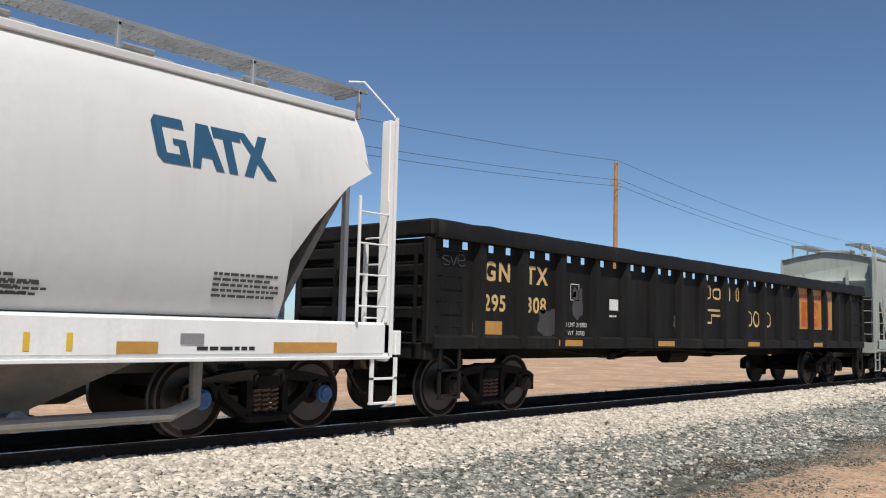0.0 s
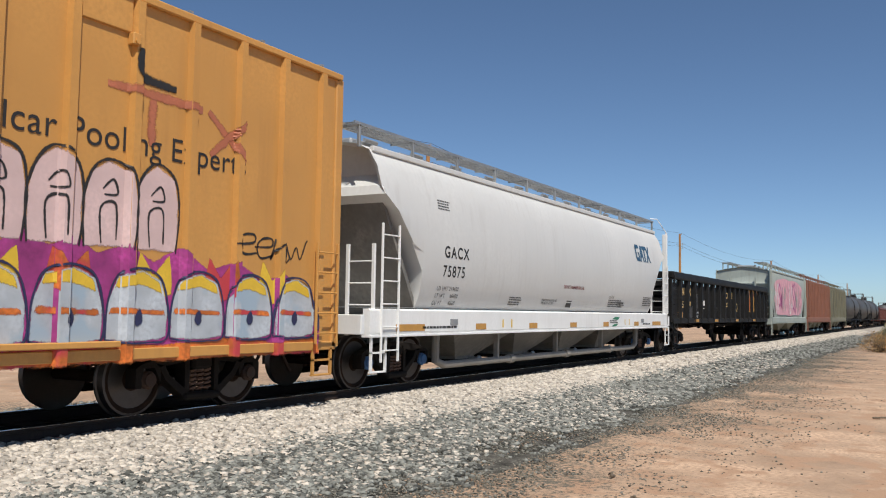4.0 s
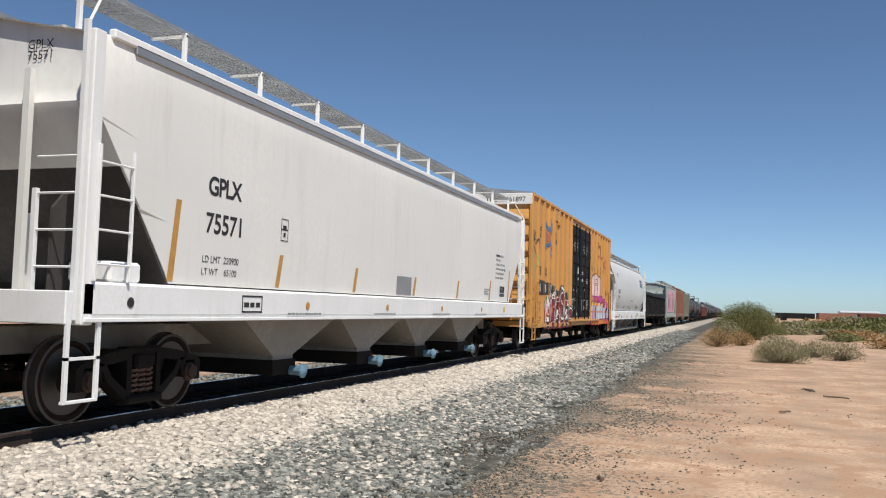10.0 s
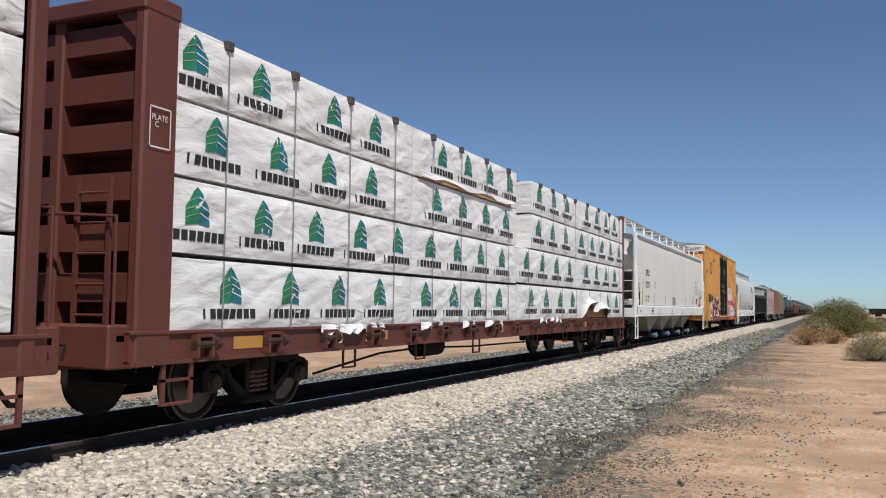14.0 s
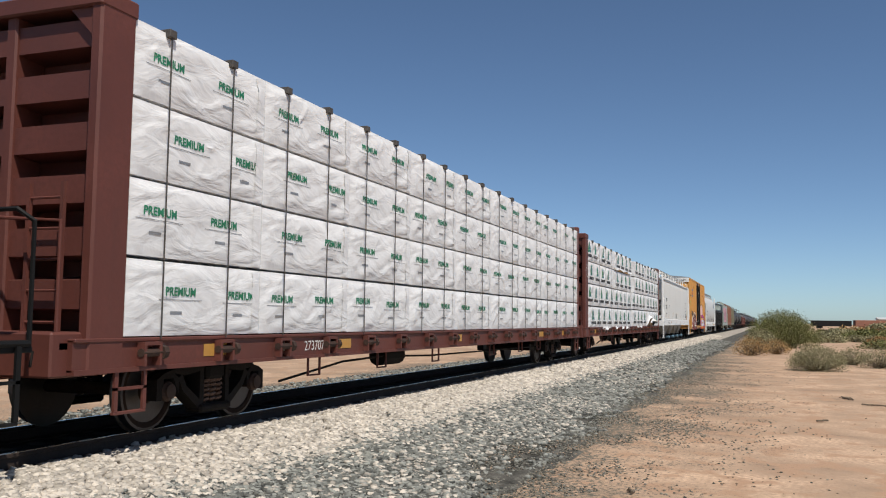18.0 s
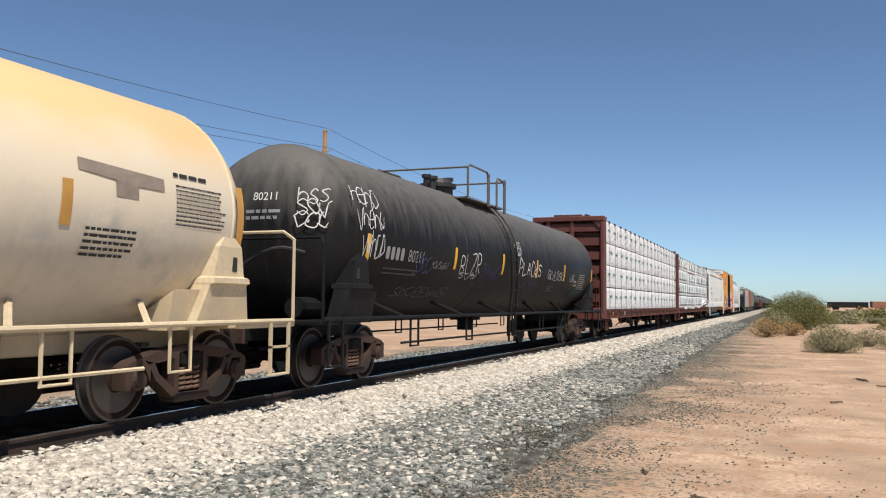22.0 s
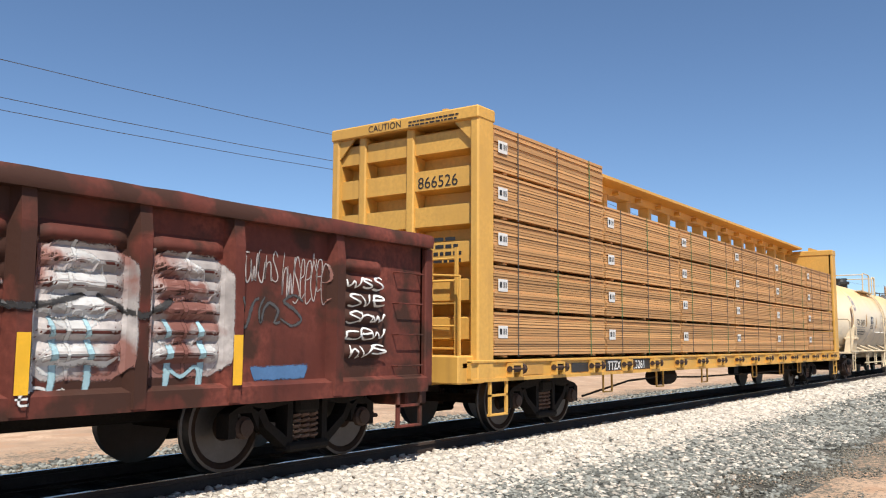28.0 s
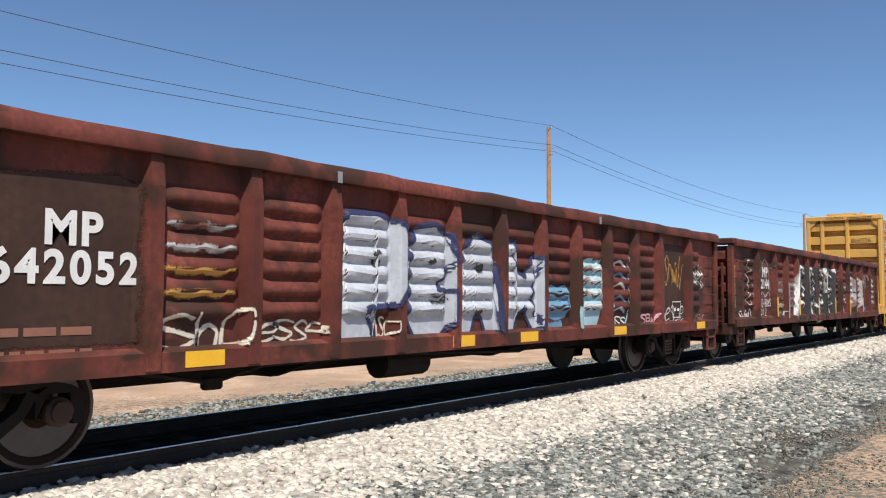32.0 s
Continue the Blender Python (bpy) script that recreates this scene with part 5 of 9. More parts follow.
lettering(hop_a, "MAXIMUM UNLOADING\nPRESSURE 14.5 PSIG", -1.66, -1.505, 1.62, 0.06, "ink")
bars(hop_a, -3.44, -1.51, 1.66, print_rows(9, 4, 0.025, 0.05, 0.65), "tankgrey")
bars(hop_a, 3.77, -1.51, 1.64, print_rows(13, 3, 0.025, 0.05, 0.7), "tankgrey")
rect_mark(hop_a, -0.1, 0.24, -1.505, 1.49, 1.66, "darkpatch", "data_plate", "dark square data plate")
for x in (-8.08, -5.16, -2.58, -0.1, 2.35, 5.1, 7.0):
    w = 0.95 if abs(x) > 6.5 else 0.45
    rect_mark(hop_a, x, x + w, yA, 1.0, 1.12, "amber", "reflector_strip", "amber reflector strip")
for x in (4.2, 4.6, -3.96, -3.53):
    rect_mark(hop_a, x, x + 0.06, yA, 1.03, 1.2, "sign", "stripe")
for q in (((3.1, 1.2), (3.35, 1.26), (3.75, 1.26), (3.6, 1.18)), ((3.05, 1.0), (3.4, 1.0), (3.65, 1.07), (3.3, 1.06))):
    part("green_emblem", Shape().poly(q, yA), "green", hop_a)
bars(hop_a, 2.9, yA, 1.14, print_rows(8, 2, 0.03, 0.05, 0.7), "ink")
bars(hop_a, -7.2, yA, 1.04, print_rows(18, 1, 0.04, 0.05, 1.3), "ink")
bars(hop_a, 6.0, yA, 1.03, print_rows(19, 1, 0.04, 0.05, 0.9), "ink")
for x in (-6.2, 5.8):
    part("defect_card_holder", Shape().box(x, x + 0.28, -1.575, -1.56, 1.1, 1.21, 0.004), "galv", hop_a)
for q in (-1, 1):  # pneumatic unloading pipes
    part("unloading_pipe", Shape().tube([(-6.2, q * 1.25, 0.95), (-6.2, q * 1.25, 0.42), (-5.9, q * 1.25, 0.33), (5.9, q * 1.25, 0.33), (6.2, q * 1.25, 0.45), (6.2, q * 1.25, 0.95)], 0.075, 10), "hopperdark", hop_a)
for x in (-3.6, -0.3, 3.0):
    part("pipe_hanger", Shape().box(x - 0.04, x + 0.04, -1.3, -1.2, 0.33, 0.95), "hopperdark", hop_a)
    part("pipe_collar", Shape().cyl((x + 0.6, -1.25, 0.33), (x + 0.8, -1.25, 0.33), 0.1, 10), "hopperdark", hop_a)
part("brake_wheel", Shape().tube([(-9.0, 0.5 + 0.28 * math.cos(a), 2.1 + 0.28 * math.sin(a)) for a in [i * 0.5236 for i in range(13)]], 0.02, 6).cyl((-9.0, 0.5, 2.1), (-8.7, 0.5, 2.1), 0.03, 6), "whitesill", hop_a)

hop_c = hopper("covered_hopper_car", "off-white four-bay covered hopper car with amber side strips", -57.5, 9.475, WHITE_PROF2, "white2", "whitesill", "hopperdark", (1.12, 1.5), 4, 4.0, (-7.65, 7.65), curved=False, rails_z=0.42)
yC = -1.512
# shadow line below the eave, built as a thin grey strip
part("eave_shadow_strip", Shape().box(-8.6, 8.6, -1.53, -1.5, 3.9, 4.0, 0.005), "galv", hop_c, "grey strip standing in for the shadow under the eave")
for k, (x, h) in enumerate(((-7.85, 0.93), (-5.43, 0.45), (-2.85, 0.4), (0.0, 0.36), (2.85, 0.4), (5.62, 0.5), (7.57, 0.85))):
    part("reflector_strip", Shape().poly([(x, 1.55), (x + 0.11, 1.55), (x + 0.19, 1.55 + h), (x + 0.09, 1.55 + h)], yC), "amber", hop_c, "amber reflector strip")
lettering(hop_c, "GPLX", -7.15, yC, 2.62, 0.23, "ink", bold=0.008, spread=0.92)
lettering(hop_c, "GPLX\n75571", -9.03, -0.5, 3.9, 0.1, "ink", end=True)
lettering(hop_c, "75571", -7.17, yC, 2.16, 0.25, "ink", bold=0.006)
lettering(hop_c, "LD LMT  220900", -7.2, yC, 1.80, 0.085, "ink")
lettering(hop_c, "LT WT    65100", -7.2, yC, 1.65, 0.085, "ink")
bars(hop_c, 6.23, yC, 2.72, [(0, 0.055, [(0, 0.4)])], "tankgrey")
for k, words in enumerate(("992 LINING", "APPLIED APR 5-15", "CAUTION DO NOT USE STEAM", "BOILING WATER OR SHARP OBJECT", "TO CLEAN ENTER CAR WITH", "CLEAN SOFT SOLED SHOES")):
    lettering(hop_c, words, 6.68 if k == 0 else 6.23 - 0.004 * k, yC, 2.72 - 0.118 * k, 0.055, "ink", spread=0.85)
bars(hop_c, 5.2, yC, 1.8, print_rows(22, 3, 0.03, 0.055, 0.38), "galv")
rect_mark(hop_c, -0.87, -0.09, yC, 1.55, 1.9, "galv", "repaint_patch", "pale grey repainted patch")
rect_mark(hop_c, 6.71, 6.94, yC, 1.76, 1.94, "darkpatch", "data_plate", "dark square data plate")
rect_mark(hop_c, 6.97, 7.19, yC, 1.76, 1.94, "darkpatch", "data_plate", "dark square data plate")
rect_mark(hop_c, 6.71, 7.19, yC, 1.66, 1.74, "darkpatch", "data_plate", "dark long data plate")
bars(hop_c, 6.76, yC - 0.002, 1.69, print_rows(23, 1, 0.02, 0.05, 0.3), "galv")
bars(hop_c, 6.78, yC - 0.002, 1.89, print_rows(24, 2, 0.02, 0.035, 0.1), "galv")
rect_mark(hop_c, 6.85, 7.0, -1.566, 1.24, 1.38, "sign", "sticker", "yellow sticker")
rect_mark(hop_c, -5.35, -5.15, yC, 2.35, 2.37, "ink", "outline")
bars(hop_c, -5.35, yC, 2.2, [(0, 0.012, [(0, 0.2)]), (0.3, 0.012, [(0, 0.2)]), (0.0, 0.3, [(0, 0.01), (0.19, 0.01)]), (0.16, 0.06, [(0.05, 0.1)]), (0.06, 0.06, [(0.07, 0.06)])], "ink")
for x in (-4.6, -1.5, 1.6, 4.7):
    part("sill_emblem", Shape().cyl((x, -1.565, 1.3), (x, -1.568, 1.3), 0.06, 10), "amber", hop_c)
    bars(hop_c, x - 0.6, -1.566, 1.17, print_rows(int(x * 10 + 99), 1, 0.03, 0.05, 1.2), "galv")
bars(hop_c, -6.4, -1.566, 1.2, [(0, 0.02, [(0, 0.5)]), (0.2, 0.02, [(0, 0.5)]), (0.07, 0.06, [(0.05, 0.12), (0.2, 0.1), (0.34, 0.1)]), (0.0, 0.22, [(0, 0.02), (0.48, 0.02)])], "ink")
part("jacking_hole", Shape().cyl((-8.55, -1.565, 1.3), (-8.55, -1.569, 1.3), 0.055, 10), "darkpatch", hop_c)


def settle(car, prof, z0, z1):
    """Lay the side's words and marks on the curve of its wall."""
    for ob in car.children:
        if not ob.name.startswith(("lettering", "unreadable_print", "reflector_strip", "data_plate", "repaint_patch", "outline")):
            continue
        m = ob.matrix_basis.copy()
        ps = [m @ v.co for v in ob.data.vertices]
        if min(p.z for p in ps) < z0 or max(p.z for p in ps) > z1 or max(p.y for p in ps) > -1.4:
            continue
        lift = 0.006 if ob.name.startswith("unreadable") else 0.004
        for v, p in zip(ob.data.vertices, ps):
            for (a, za), (b, zb) in zip(prof, prof[1:]):
                if za <= p.z <= zb:
                    v.co = Vector((p.x, -(a + (b - a) * (p.z - za) / (zb - za)) - lift, p.z))
        ob.matrix_basis = Matrix()


settle(hop_a, WHITE_PROF, 1.37, 4.0)
settle(hop_c, WHITE_PROF2, 1.46, 3.99)
part("crossover_box", Shape().box(-8.75, -8.25, -1.45, -0.9, 1.5, 1.72, 0.03), "whitesill", hop_c)

# ---- boxcar ----
box = new_car("boxcar", "golden yellow boxcar with black double doors and bright graffiti", -37.95, 9.05, category="boxcar", trucks=(-6.75, 6.75))
BH = 9.05
BOX_POSTS = (-8.3, -7.45, -6.6, -5.72, -4.86, -4.0, -3.12, -2.3, 2.55, 3.4, 4.27, 5.13, 6.0, 6.86, 7.73, 8.6)
BZ0, BZ1 = 0.78, 4.93
for q in (-1, 1):
    for a, b in ((-BH, -2.2), (2.45, BH)):
        part("side_wall", Shape().box(a, b, q * 1.44, q * 1.50, BZ0, BZ1, 0.005), "orange", box)
    part("lintel", Shape().box(-2.2, 2.45, q * 1.44, q * 1.50, BZ1 - 0.22, BZ1), "orange", box)
    part("threshold", Shape().box(-2.2, 2.45, q * 1.40, q * 1.50, BZ0, BZ0 + 0.28), "orange", box)
    part("top_chord", Shape().box(-BH - 0.02, BH + 0.02, q * 1.42, q * 1.565, BZ1 - 0.03, BZ1 + 0.07, 0.015), "orange", box)
    part("bottom_sill", Shape().box(-BH, BH, q * 1.40, q * 1.53, BZ0 - 0.03, BZ0 + 0.10, 0.01), "orange", box)
    for x in BOX_POSTS:
        part("side_post", Shape().loft([[(x - 0.075, q * 1.5, z), (x - 0.05, q * 1.58, z), (x + 0.05, q * 1.58, z), (x + 0.075, q * 1.5, z)] for z in (BZ0 + 0.1, BZ1 - 0.03)]), "orange", box)
    for k, (a, b) in enumerate(((-2.2, -0.02), (0.04, 2.45))):
        d = part("door", Shape().box(a + 0.02, b - 0.02, q * 1.47, q * 1.52, BZ0 + 0.3, BZ1 - 0.22, 0.01), "black", box, "black steel plug door leaf")
        for z in (1.9, 2.75, 3.65):
            part("door_rail", Shape().box(a + 0.04, b - 0.04, q * 1.52, q * 1.56, z - 0.05, z + 0.05, 0.012), "black", d)
        for x in (a + 0.08, (a + b) / 2, b - 0.08):
            part("door_stile", Shape().box(x - 0.05, x + 0.05, q * 1.52, q * 1.55, BZ0 + 0.32, BZ1 - 0.24, 0.01), "black", d)
        for x in (a + 0.75, b - 0.65):
            part("lock_bar", Shape().cyl((x, q * 1.59, BZ0 + 0.2), (x, q * 1.59, BZ1 - 0.15), 0.026, 8), "black", d)
            for z in (1.3, 2.3, 3.2, 4.3):
                part("bar_guide", Shape().box(x - 0.05, x + 0.05, q * 1.52, q * 1.62, z - 0.04, z + 0.04, 0.01), "black", d)
    part("door_track", Shape().box(-2.5, 5.0, q * 1.5, q * 1.60, BZ0 + 0.12, BZ0 + 0.19, 0.01), "orange", box)
for q in (-1, 1):
    x = q * BH
    part("end_wall", Shape().box(x, x - q * 0.06, -1.44, 1.44, BZ0, BZ1 + 0.04), "orange", box)
    for i in range(7):  # deep stepped pressings of the end wall
        z = 0.98 + i * 0.505
        part("end_corrugation", Shape().prism_y([(x, z), (x + q * 0.03, z + 0.01), (x + q * 0.13, z + 0.15), (x + q * 0.13, z + 0.19), (x + q * 0.02, z + 0.49), (x, z + 0.50)][::-q], -1.40, 1.40), "orange", box)
    part("end_handrail", Shape().tube([(x + q * 0.1, -1.35, 2.50), (x + q * 0.24, -1.32, 2.48), (x + q * 0.24, -0.1, 2.42), (x + q * 0.1, -0.05, 2.42)], 0.016, 6).tube([(x + q * 0.1, -1.33, 2.44), (x + q * 0.25, -1.3, 2.40), (x + q * 0.25, -0.1, 2.34), (x + q * 0.1, -0.06, 2.34)], 0.012, 6), "orange", box)
    part("brake_gear_box", Shape().box(x + q * 0.1, x + q * 0.34, -0.62, -0.12, 1.42, 2.02, 0.03).box(x + q * 0.1, x + q * 0.28, 0.1, 0.5, 2.2, 2.5, 0.03), "truck", box, "black brake gear housing")
    part("jacking_bracket", Shape().box(x - q * 0.02, x + q * 0.1, -1.5, -1.38, 1.62, 1.78, 0.01).box(x - q * 0.02, x + q * 0.1, -1.5, -1.38, 1.0, 1.12, 0.01), "orange", box)
    part("end_fascia", Shape().box(x, x + q * 0.09, -1.5, 1.5, BZ1 - 0.3, BZ1 + 0.05, 0.01), "white2", box, "white end fascia board")
    for y in (-1.47, 1.47):
        part("corner_post", Shape().box(x - q * 0.1, x + q * 0.08, y - 0.06, y + 0.06, BZ0, BZ1, 0.02), "orange", box)
    part("cross_walk", Shape().box(x + q * 0.06, x + q * 0.4, -0.9, 0.9, 1.15, 1.2), "galv", box)
    a, b = sorted((x - q * 0.1, x - q * 0.56))
    ladder(box, a, b, -1.60, 0.85, 2.35, 5, "orange")
    e = part("end_ladder", Shape().box(x + q * 0.10, x + q * 0.14, -1.42, -1.38, 0.95, 2.3).box(x + q * 0.10, x + q * 0.14, -0.92, -0.88, 0.95, 2.3), "orange", box)
    for i in range(5):
        part("rung", Shape().cyl((x + q * 0.14, -1.4, 1.05 + i * 0.29), (x + q * 0.14, -0.9, 1.05 + i * 0.29), 0.014, 6), "orange", e)
    sill_step(box, x - q * 0.35 - 0.2, -1.53, "orange", 0.4, BZ0)
part("roof", Shape().prism_x([(-1.52, BZ1 + 0.05), (1.52, BZ1 + 0.05), (1.5, BZ1 + 0.09), (0, BZ1 + 0.24), (-1.5, BZ1 + 0.09)], -BH - 0.05, BH + 0.05), "galv", box)
for i in range(14):
    part("roof_seam", Shape().prism_x([(-1.5, BZ1 + 0.09), (0, BZ1 + 0.24), (1.5, BZ1 + 0.09), (1.5, BZ1 + 0.13), (0, BZ1 + 0.28), (-1.5, BZ1 + 0.13)][::-1], -8.7 + i * 1.33, -8.64 + i * 1.33), "galv", box)
part("underframe", Shape().box(-BH + 0.05, BH - 0.05, -0.28, 0.28, 0.68, 0.95, 0.02).box(-BH + 0.15, BH - 0.15, -1.4, 1.4, 0.82, 0.9), "truck", box)
for x in (-5.2, -4.3, -2.0):
    part("brake_reservoir", Shape().cyl((x, -0.9, 0.62), (x + 0.7, -0.9, 0.62), 0.17, 12).box(x + 0.2, x + 0.3, -0.95, -0.85, 0.7, 0.85), "truck", box)
part("brake_rod", Shape().tube([(-5.8, -0.95, 0.62), (-2.0, -1.0, 0.5), (3.2, -1.0, 0.6)], 0.018, 6), "truck", box)
for x in (-1.6, 1.6):
    part("rod_hanger", Shape().tube([(x, -1.2, 0.8), (x, -1.2, 0.52), (x + 0.3, -1.2, 0.52), (x + 0.3, -1.2, 0.8)], 0.018, 6), "truck", box)
# words and marks on its side
yB = -1.506
BOX_SIDE = relief(-1.5, BOX_POSTS, 0.075, 0.05, 0.08)
for x in (-5.3, 4.7):  # flat caps at the head of a panel, with their catch
    part("panel_cap", Shape().box(x - 0.34, x + 0.34, -1.535, -1.49, 4.50, BZ1 - 0.03, 0.01), "orange", box)
    part("panel_catch", Shape().box(x + 0.3, x + 0.42, -1.6, -1.5, 4.36, 4.5, 0.01).cyl((x + 0.36, -1.62, 4.4), (x + 0.36, -1.5, 4.4), 0.035, 8), "orange", box)
lettering(box, "next\nload", -8.15, yB, 3.92, 0.19, "ink", bold=0.006)
lettering(box, "any\nroad", -5.55, yB, 3.92, 0.21, "ink", bold=0.006)
lettering(box, "TB", -8.1, yB, 2.47, 0.29, "ink", bold=0.008)
lettering(box, "OX", -7.3, yB, 2.47, 0.29, "ink", bold=0.008)
bars(box, -6.36, yB, 2.4, [(0, 0.014, [(0, 0.3)]), (0.34, 0.014, [(0, 0.3)]), (0, 0.35, [(0, 0.014), (0.29, 0.014)])], "ink")
lettering(box, "PLATE\n   F", -6.31, yB, 2.62, 0.06, "ink")
nb = Shape()
painted_area(nb, [(-8.22, 1.80), (-6.2, 1.82), (-5.85, 1.9), (-5.62, 2.0), (-5.7, 2.16), (-6.0, 2.26), (-7.0, 2.27), (-7.7, 2.32), (-8.22, 2.36)], BOX_SIDE, 0.003)
part("number_band", nb, "darkpatch", box, "black sprayed band behind the number")
for w, x in (("66", -8.1), ("18", -7.24), ("97", -6.32)):
    lettering(box, w, x, -1.51, 1.93, 0.27, "chalk", bold=0.008, spread=1.25)
lettering(box, "LD LMT\n\nLT WT", -8.05, yB, 1.5, 0.09, "ink")
lettering(box, "204800\n\n81200", -7.25, yB, 1.5, 0.09, "ink")
rect_mark(box, -8.05, -7.6, yB, 0.90, 1.10, "ink", "placard", "yellow warning placard in a black edge")
rect_mark(box, -8.03, -7.62, yB - 0.003, 0.92, 1.08, "sign", "placard")
bars(box, -7.98, yB - 0.006, 1.04, print_rows(31, 2, 0.03, 0.07, 0.3), "ink")


def barea(outline, material, eps, label="", name="graffiti_fill"):
    s = Shape()
    painted_area(s, outline, BOX_SIDE, eps, 0.03)
    return part(name, s, material, box, label)


def bline(pts, w, material, eps, name="graffiti_stroke", label=""):
    s = Shape()
    painted(s, spline(pts), w, BOX_SIDE, eps)
    return part(name, s, material, box, label)


def almond(a, b, fat_, k=0.0):
    """A pointed leaf outline between two points."""
    (xa, za), (xb, zb) = a, b
    dx, dz = xb - xa, zb - za
    out = []
    for side in (1, -1):
        for i in range(7):
            u = i / 6 if side > 0 else 1 - i / 6
            h = side * fat_ * math.sin(math.pi * u ** 0.8) + k * math.sin(math.pi * u)
            out.append((xa + dx * u - dz * h, za + dz * u + dx * h))
    return out


# crossed-arrows emblem, stroke by stroke
for k, (pts, w, m) in enumerate((
        (((-7.36, 4.02), (-6.98, 3.9), (-6.58, 3.82)), 0.24, "salmon"), (((-7.36, 3.5), (-6.98, 3.64), (-6.58, 3.76)), 0.24, "salmon"),
        (((-6.3, 3.86), (-5.86, 4.16)), 0.22, "salmon"), (((-6.34, 3.74), (-5.86, 3.36)), 0.22, "salmon"),
        (((-7.34, 4.42), (-6.82, 4.08)), 0.23, "bluepale"), (((-7.4, 4.44), (-7.12, 4.46)), 0.07, "bluepale"), (((-6.86, 3.52), (-7.32, 3.28)), 0.23, "bluepale"), (((-7.36, 3.36), (-7.18, 3.1)), 0.08, "bluepale"),
        (((-6.4, 4.10), (-5.98, 4.34)), 0.2, "bluepale"), (((-6.08, 4.46), (-5.9, 4.24)), 0.07, "bluepale"), (((-6.42, 3.54), (-6.0, 3.16)), 0.2, "bluepale"), (((-6.12, 3.08), (-5.9, 3.24)), 0.07, "bluepale"),
        (((-7.0, 4.22), (-6.62, 4.04), (-6.42, 3.82), (-6.62, 3.56), (-7.0, 3.42)), 0.22, "blue"))):
    bline(pts, w, m, 0.003 + 0.0006 * k, "emblem_stroke", "faded stroke of a crossed-arrows emblem")
for w, x, z in (("CLOSE THIS DOOR", -1.72, 3.98), ("BEFORE CLOSING", -1.70, 3.85), ("MAIN DOOR", -1.52, 3.72), ("CLOSE AND LOCK", 0.66, 3.98), ("BOTH DOORS BEFORE", 0.6, 3.85), ("MOVING CAR", 0.82, 3.72)):
    lettering(box, w, x, -1.524, z, 0.085, "chalk")
lettering(box, "DO NOT LUBE", -2.05, -1.524, 2.12, 0.06, "chalk")
for x in (-1.22, 0.93):
    lettering(box, "OPEN", x, -1.524, 2.1, 0.07, "chalk").rotation_euler.y = radians(-52)
    lettering(box, "CLOSE", x + 0.22, -1.524, 2.28, 0.07, "chalk").rotation_euler.y = radians(52)
    part("arrow", Shape().poly([(x + 0.1, 2.02), (x + 0.17, 2.1), (x + 0.13, 2.14)], -1.5245), "chalk", box)
    part("arrow", Shape().poly([(x + 0.36, 2.02), (x + 0.33, 2.14), (x + 0.29, 2.1)], -1.5245), "chalk", box)
for k in range(9):
    bars(box, (-2.05, -2.05, -2.05, -1.3, 0.35, 1.5, 1.6, 1.55, 0.85)[k], -1.524, (1.75, 1.5, 1.3, 1.45, 2.9, 2.65, 1.75, 1.55, 1.5)[k], print_rows(60 + k, 3, 0.035, 0.07, (0.4, 0.3, 0.25, 0.12, 0.3, 0.4, 0.3, 0.3, 0.1)[k]), "chalk")
for x, z, w, h, m in ((-0.72, 2.78, 0.26, 0.3, "chalk"), (-0.7, 2.58, 0.24, 0.1, "chalk"), (-1.3, 1.72, 0.17, 0.24, "chalk"), (-1.6, 1.74, 0.13, 0.16, "flame"), (0.94, 1.72, 0.14, 0.2, "chalk"), (0.7, 1.7, 0.09, 0.16, "salmon"), (0.36, 2.55, 0.22, 0.11, "chalk"), (1.12, 2.5, 0.1, 0.12, "chalk"), (0.33, 1.35, 0.07, 0.48, "amber")):
    rect_mark(box, x, x + w, -1.5245, z, z + h, m, "sticker")
for x, z in ((-1.26, 1.84), (0.98, 1.83)):
    rect_mark(box, x, x + 0.07, -1.5265, z, z + 0.09, "redpaint", "sticker")
scrawl(box, -1.02, -0.6, 1.12, 1.36, -1.525, "chalk", 77, 0.025, 5, loops=6)
# red and white piece: black halo, red body, then white-edged leaves and sweeps
G = dict(surf=BOX_SIDE)
TOP = [(-7.0, 1.3), (-7.12, 1.66), (-6.8, 1.6), (-6.72, 1.8), (-6.5, 1.66), (-6.2, 1.84), (-5.95, 1.74), (-5.7, 2.1), (-5.42, 2.08), (-5.2, 2.2), (-4.9, 2.02), (-4.6, 2.3), (-4.35, 2.12), (-4.1, 2.28), (-3.8, 2.1), (-3.5, 2.22), (-3.25, 2.0), (-2.95, 2.12), (-2.75, 1.8), (-2.45, 1.7), (-2.5, 1.4), (-2.2, 1.25), (-2.3, 1.0), (-2.05, 0.68)]
barea(TOP + [(-6.9, 0.66), (-7.05, 0.95)], "darkpatch", 0.003, "ragged black halo of the graffiti")
barea([(x * 0.985 - 0.065, 0.66 + (z - 0.66) * 0.84) for x, z in TOP] + [(-6.85, 0.66)], "redpaint", 0.0055, "dark red graffiti fill")
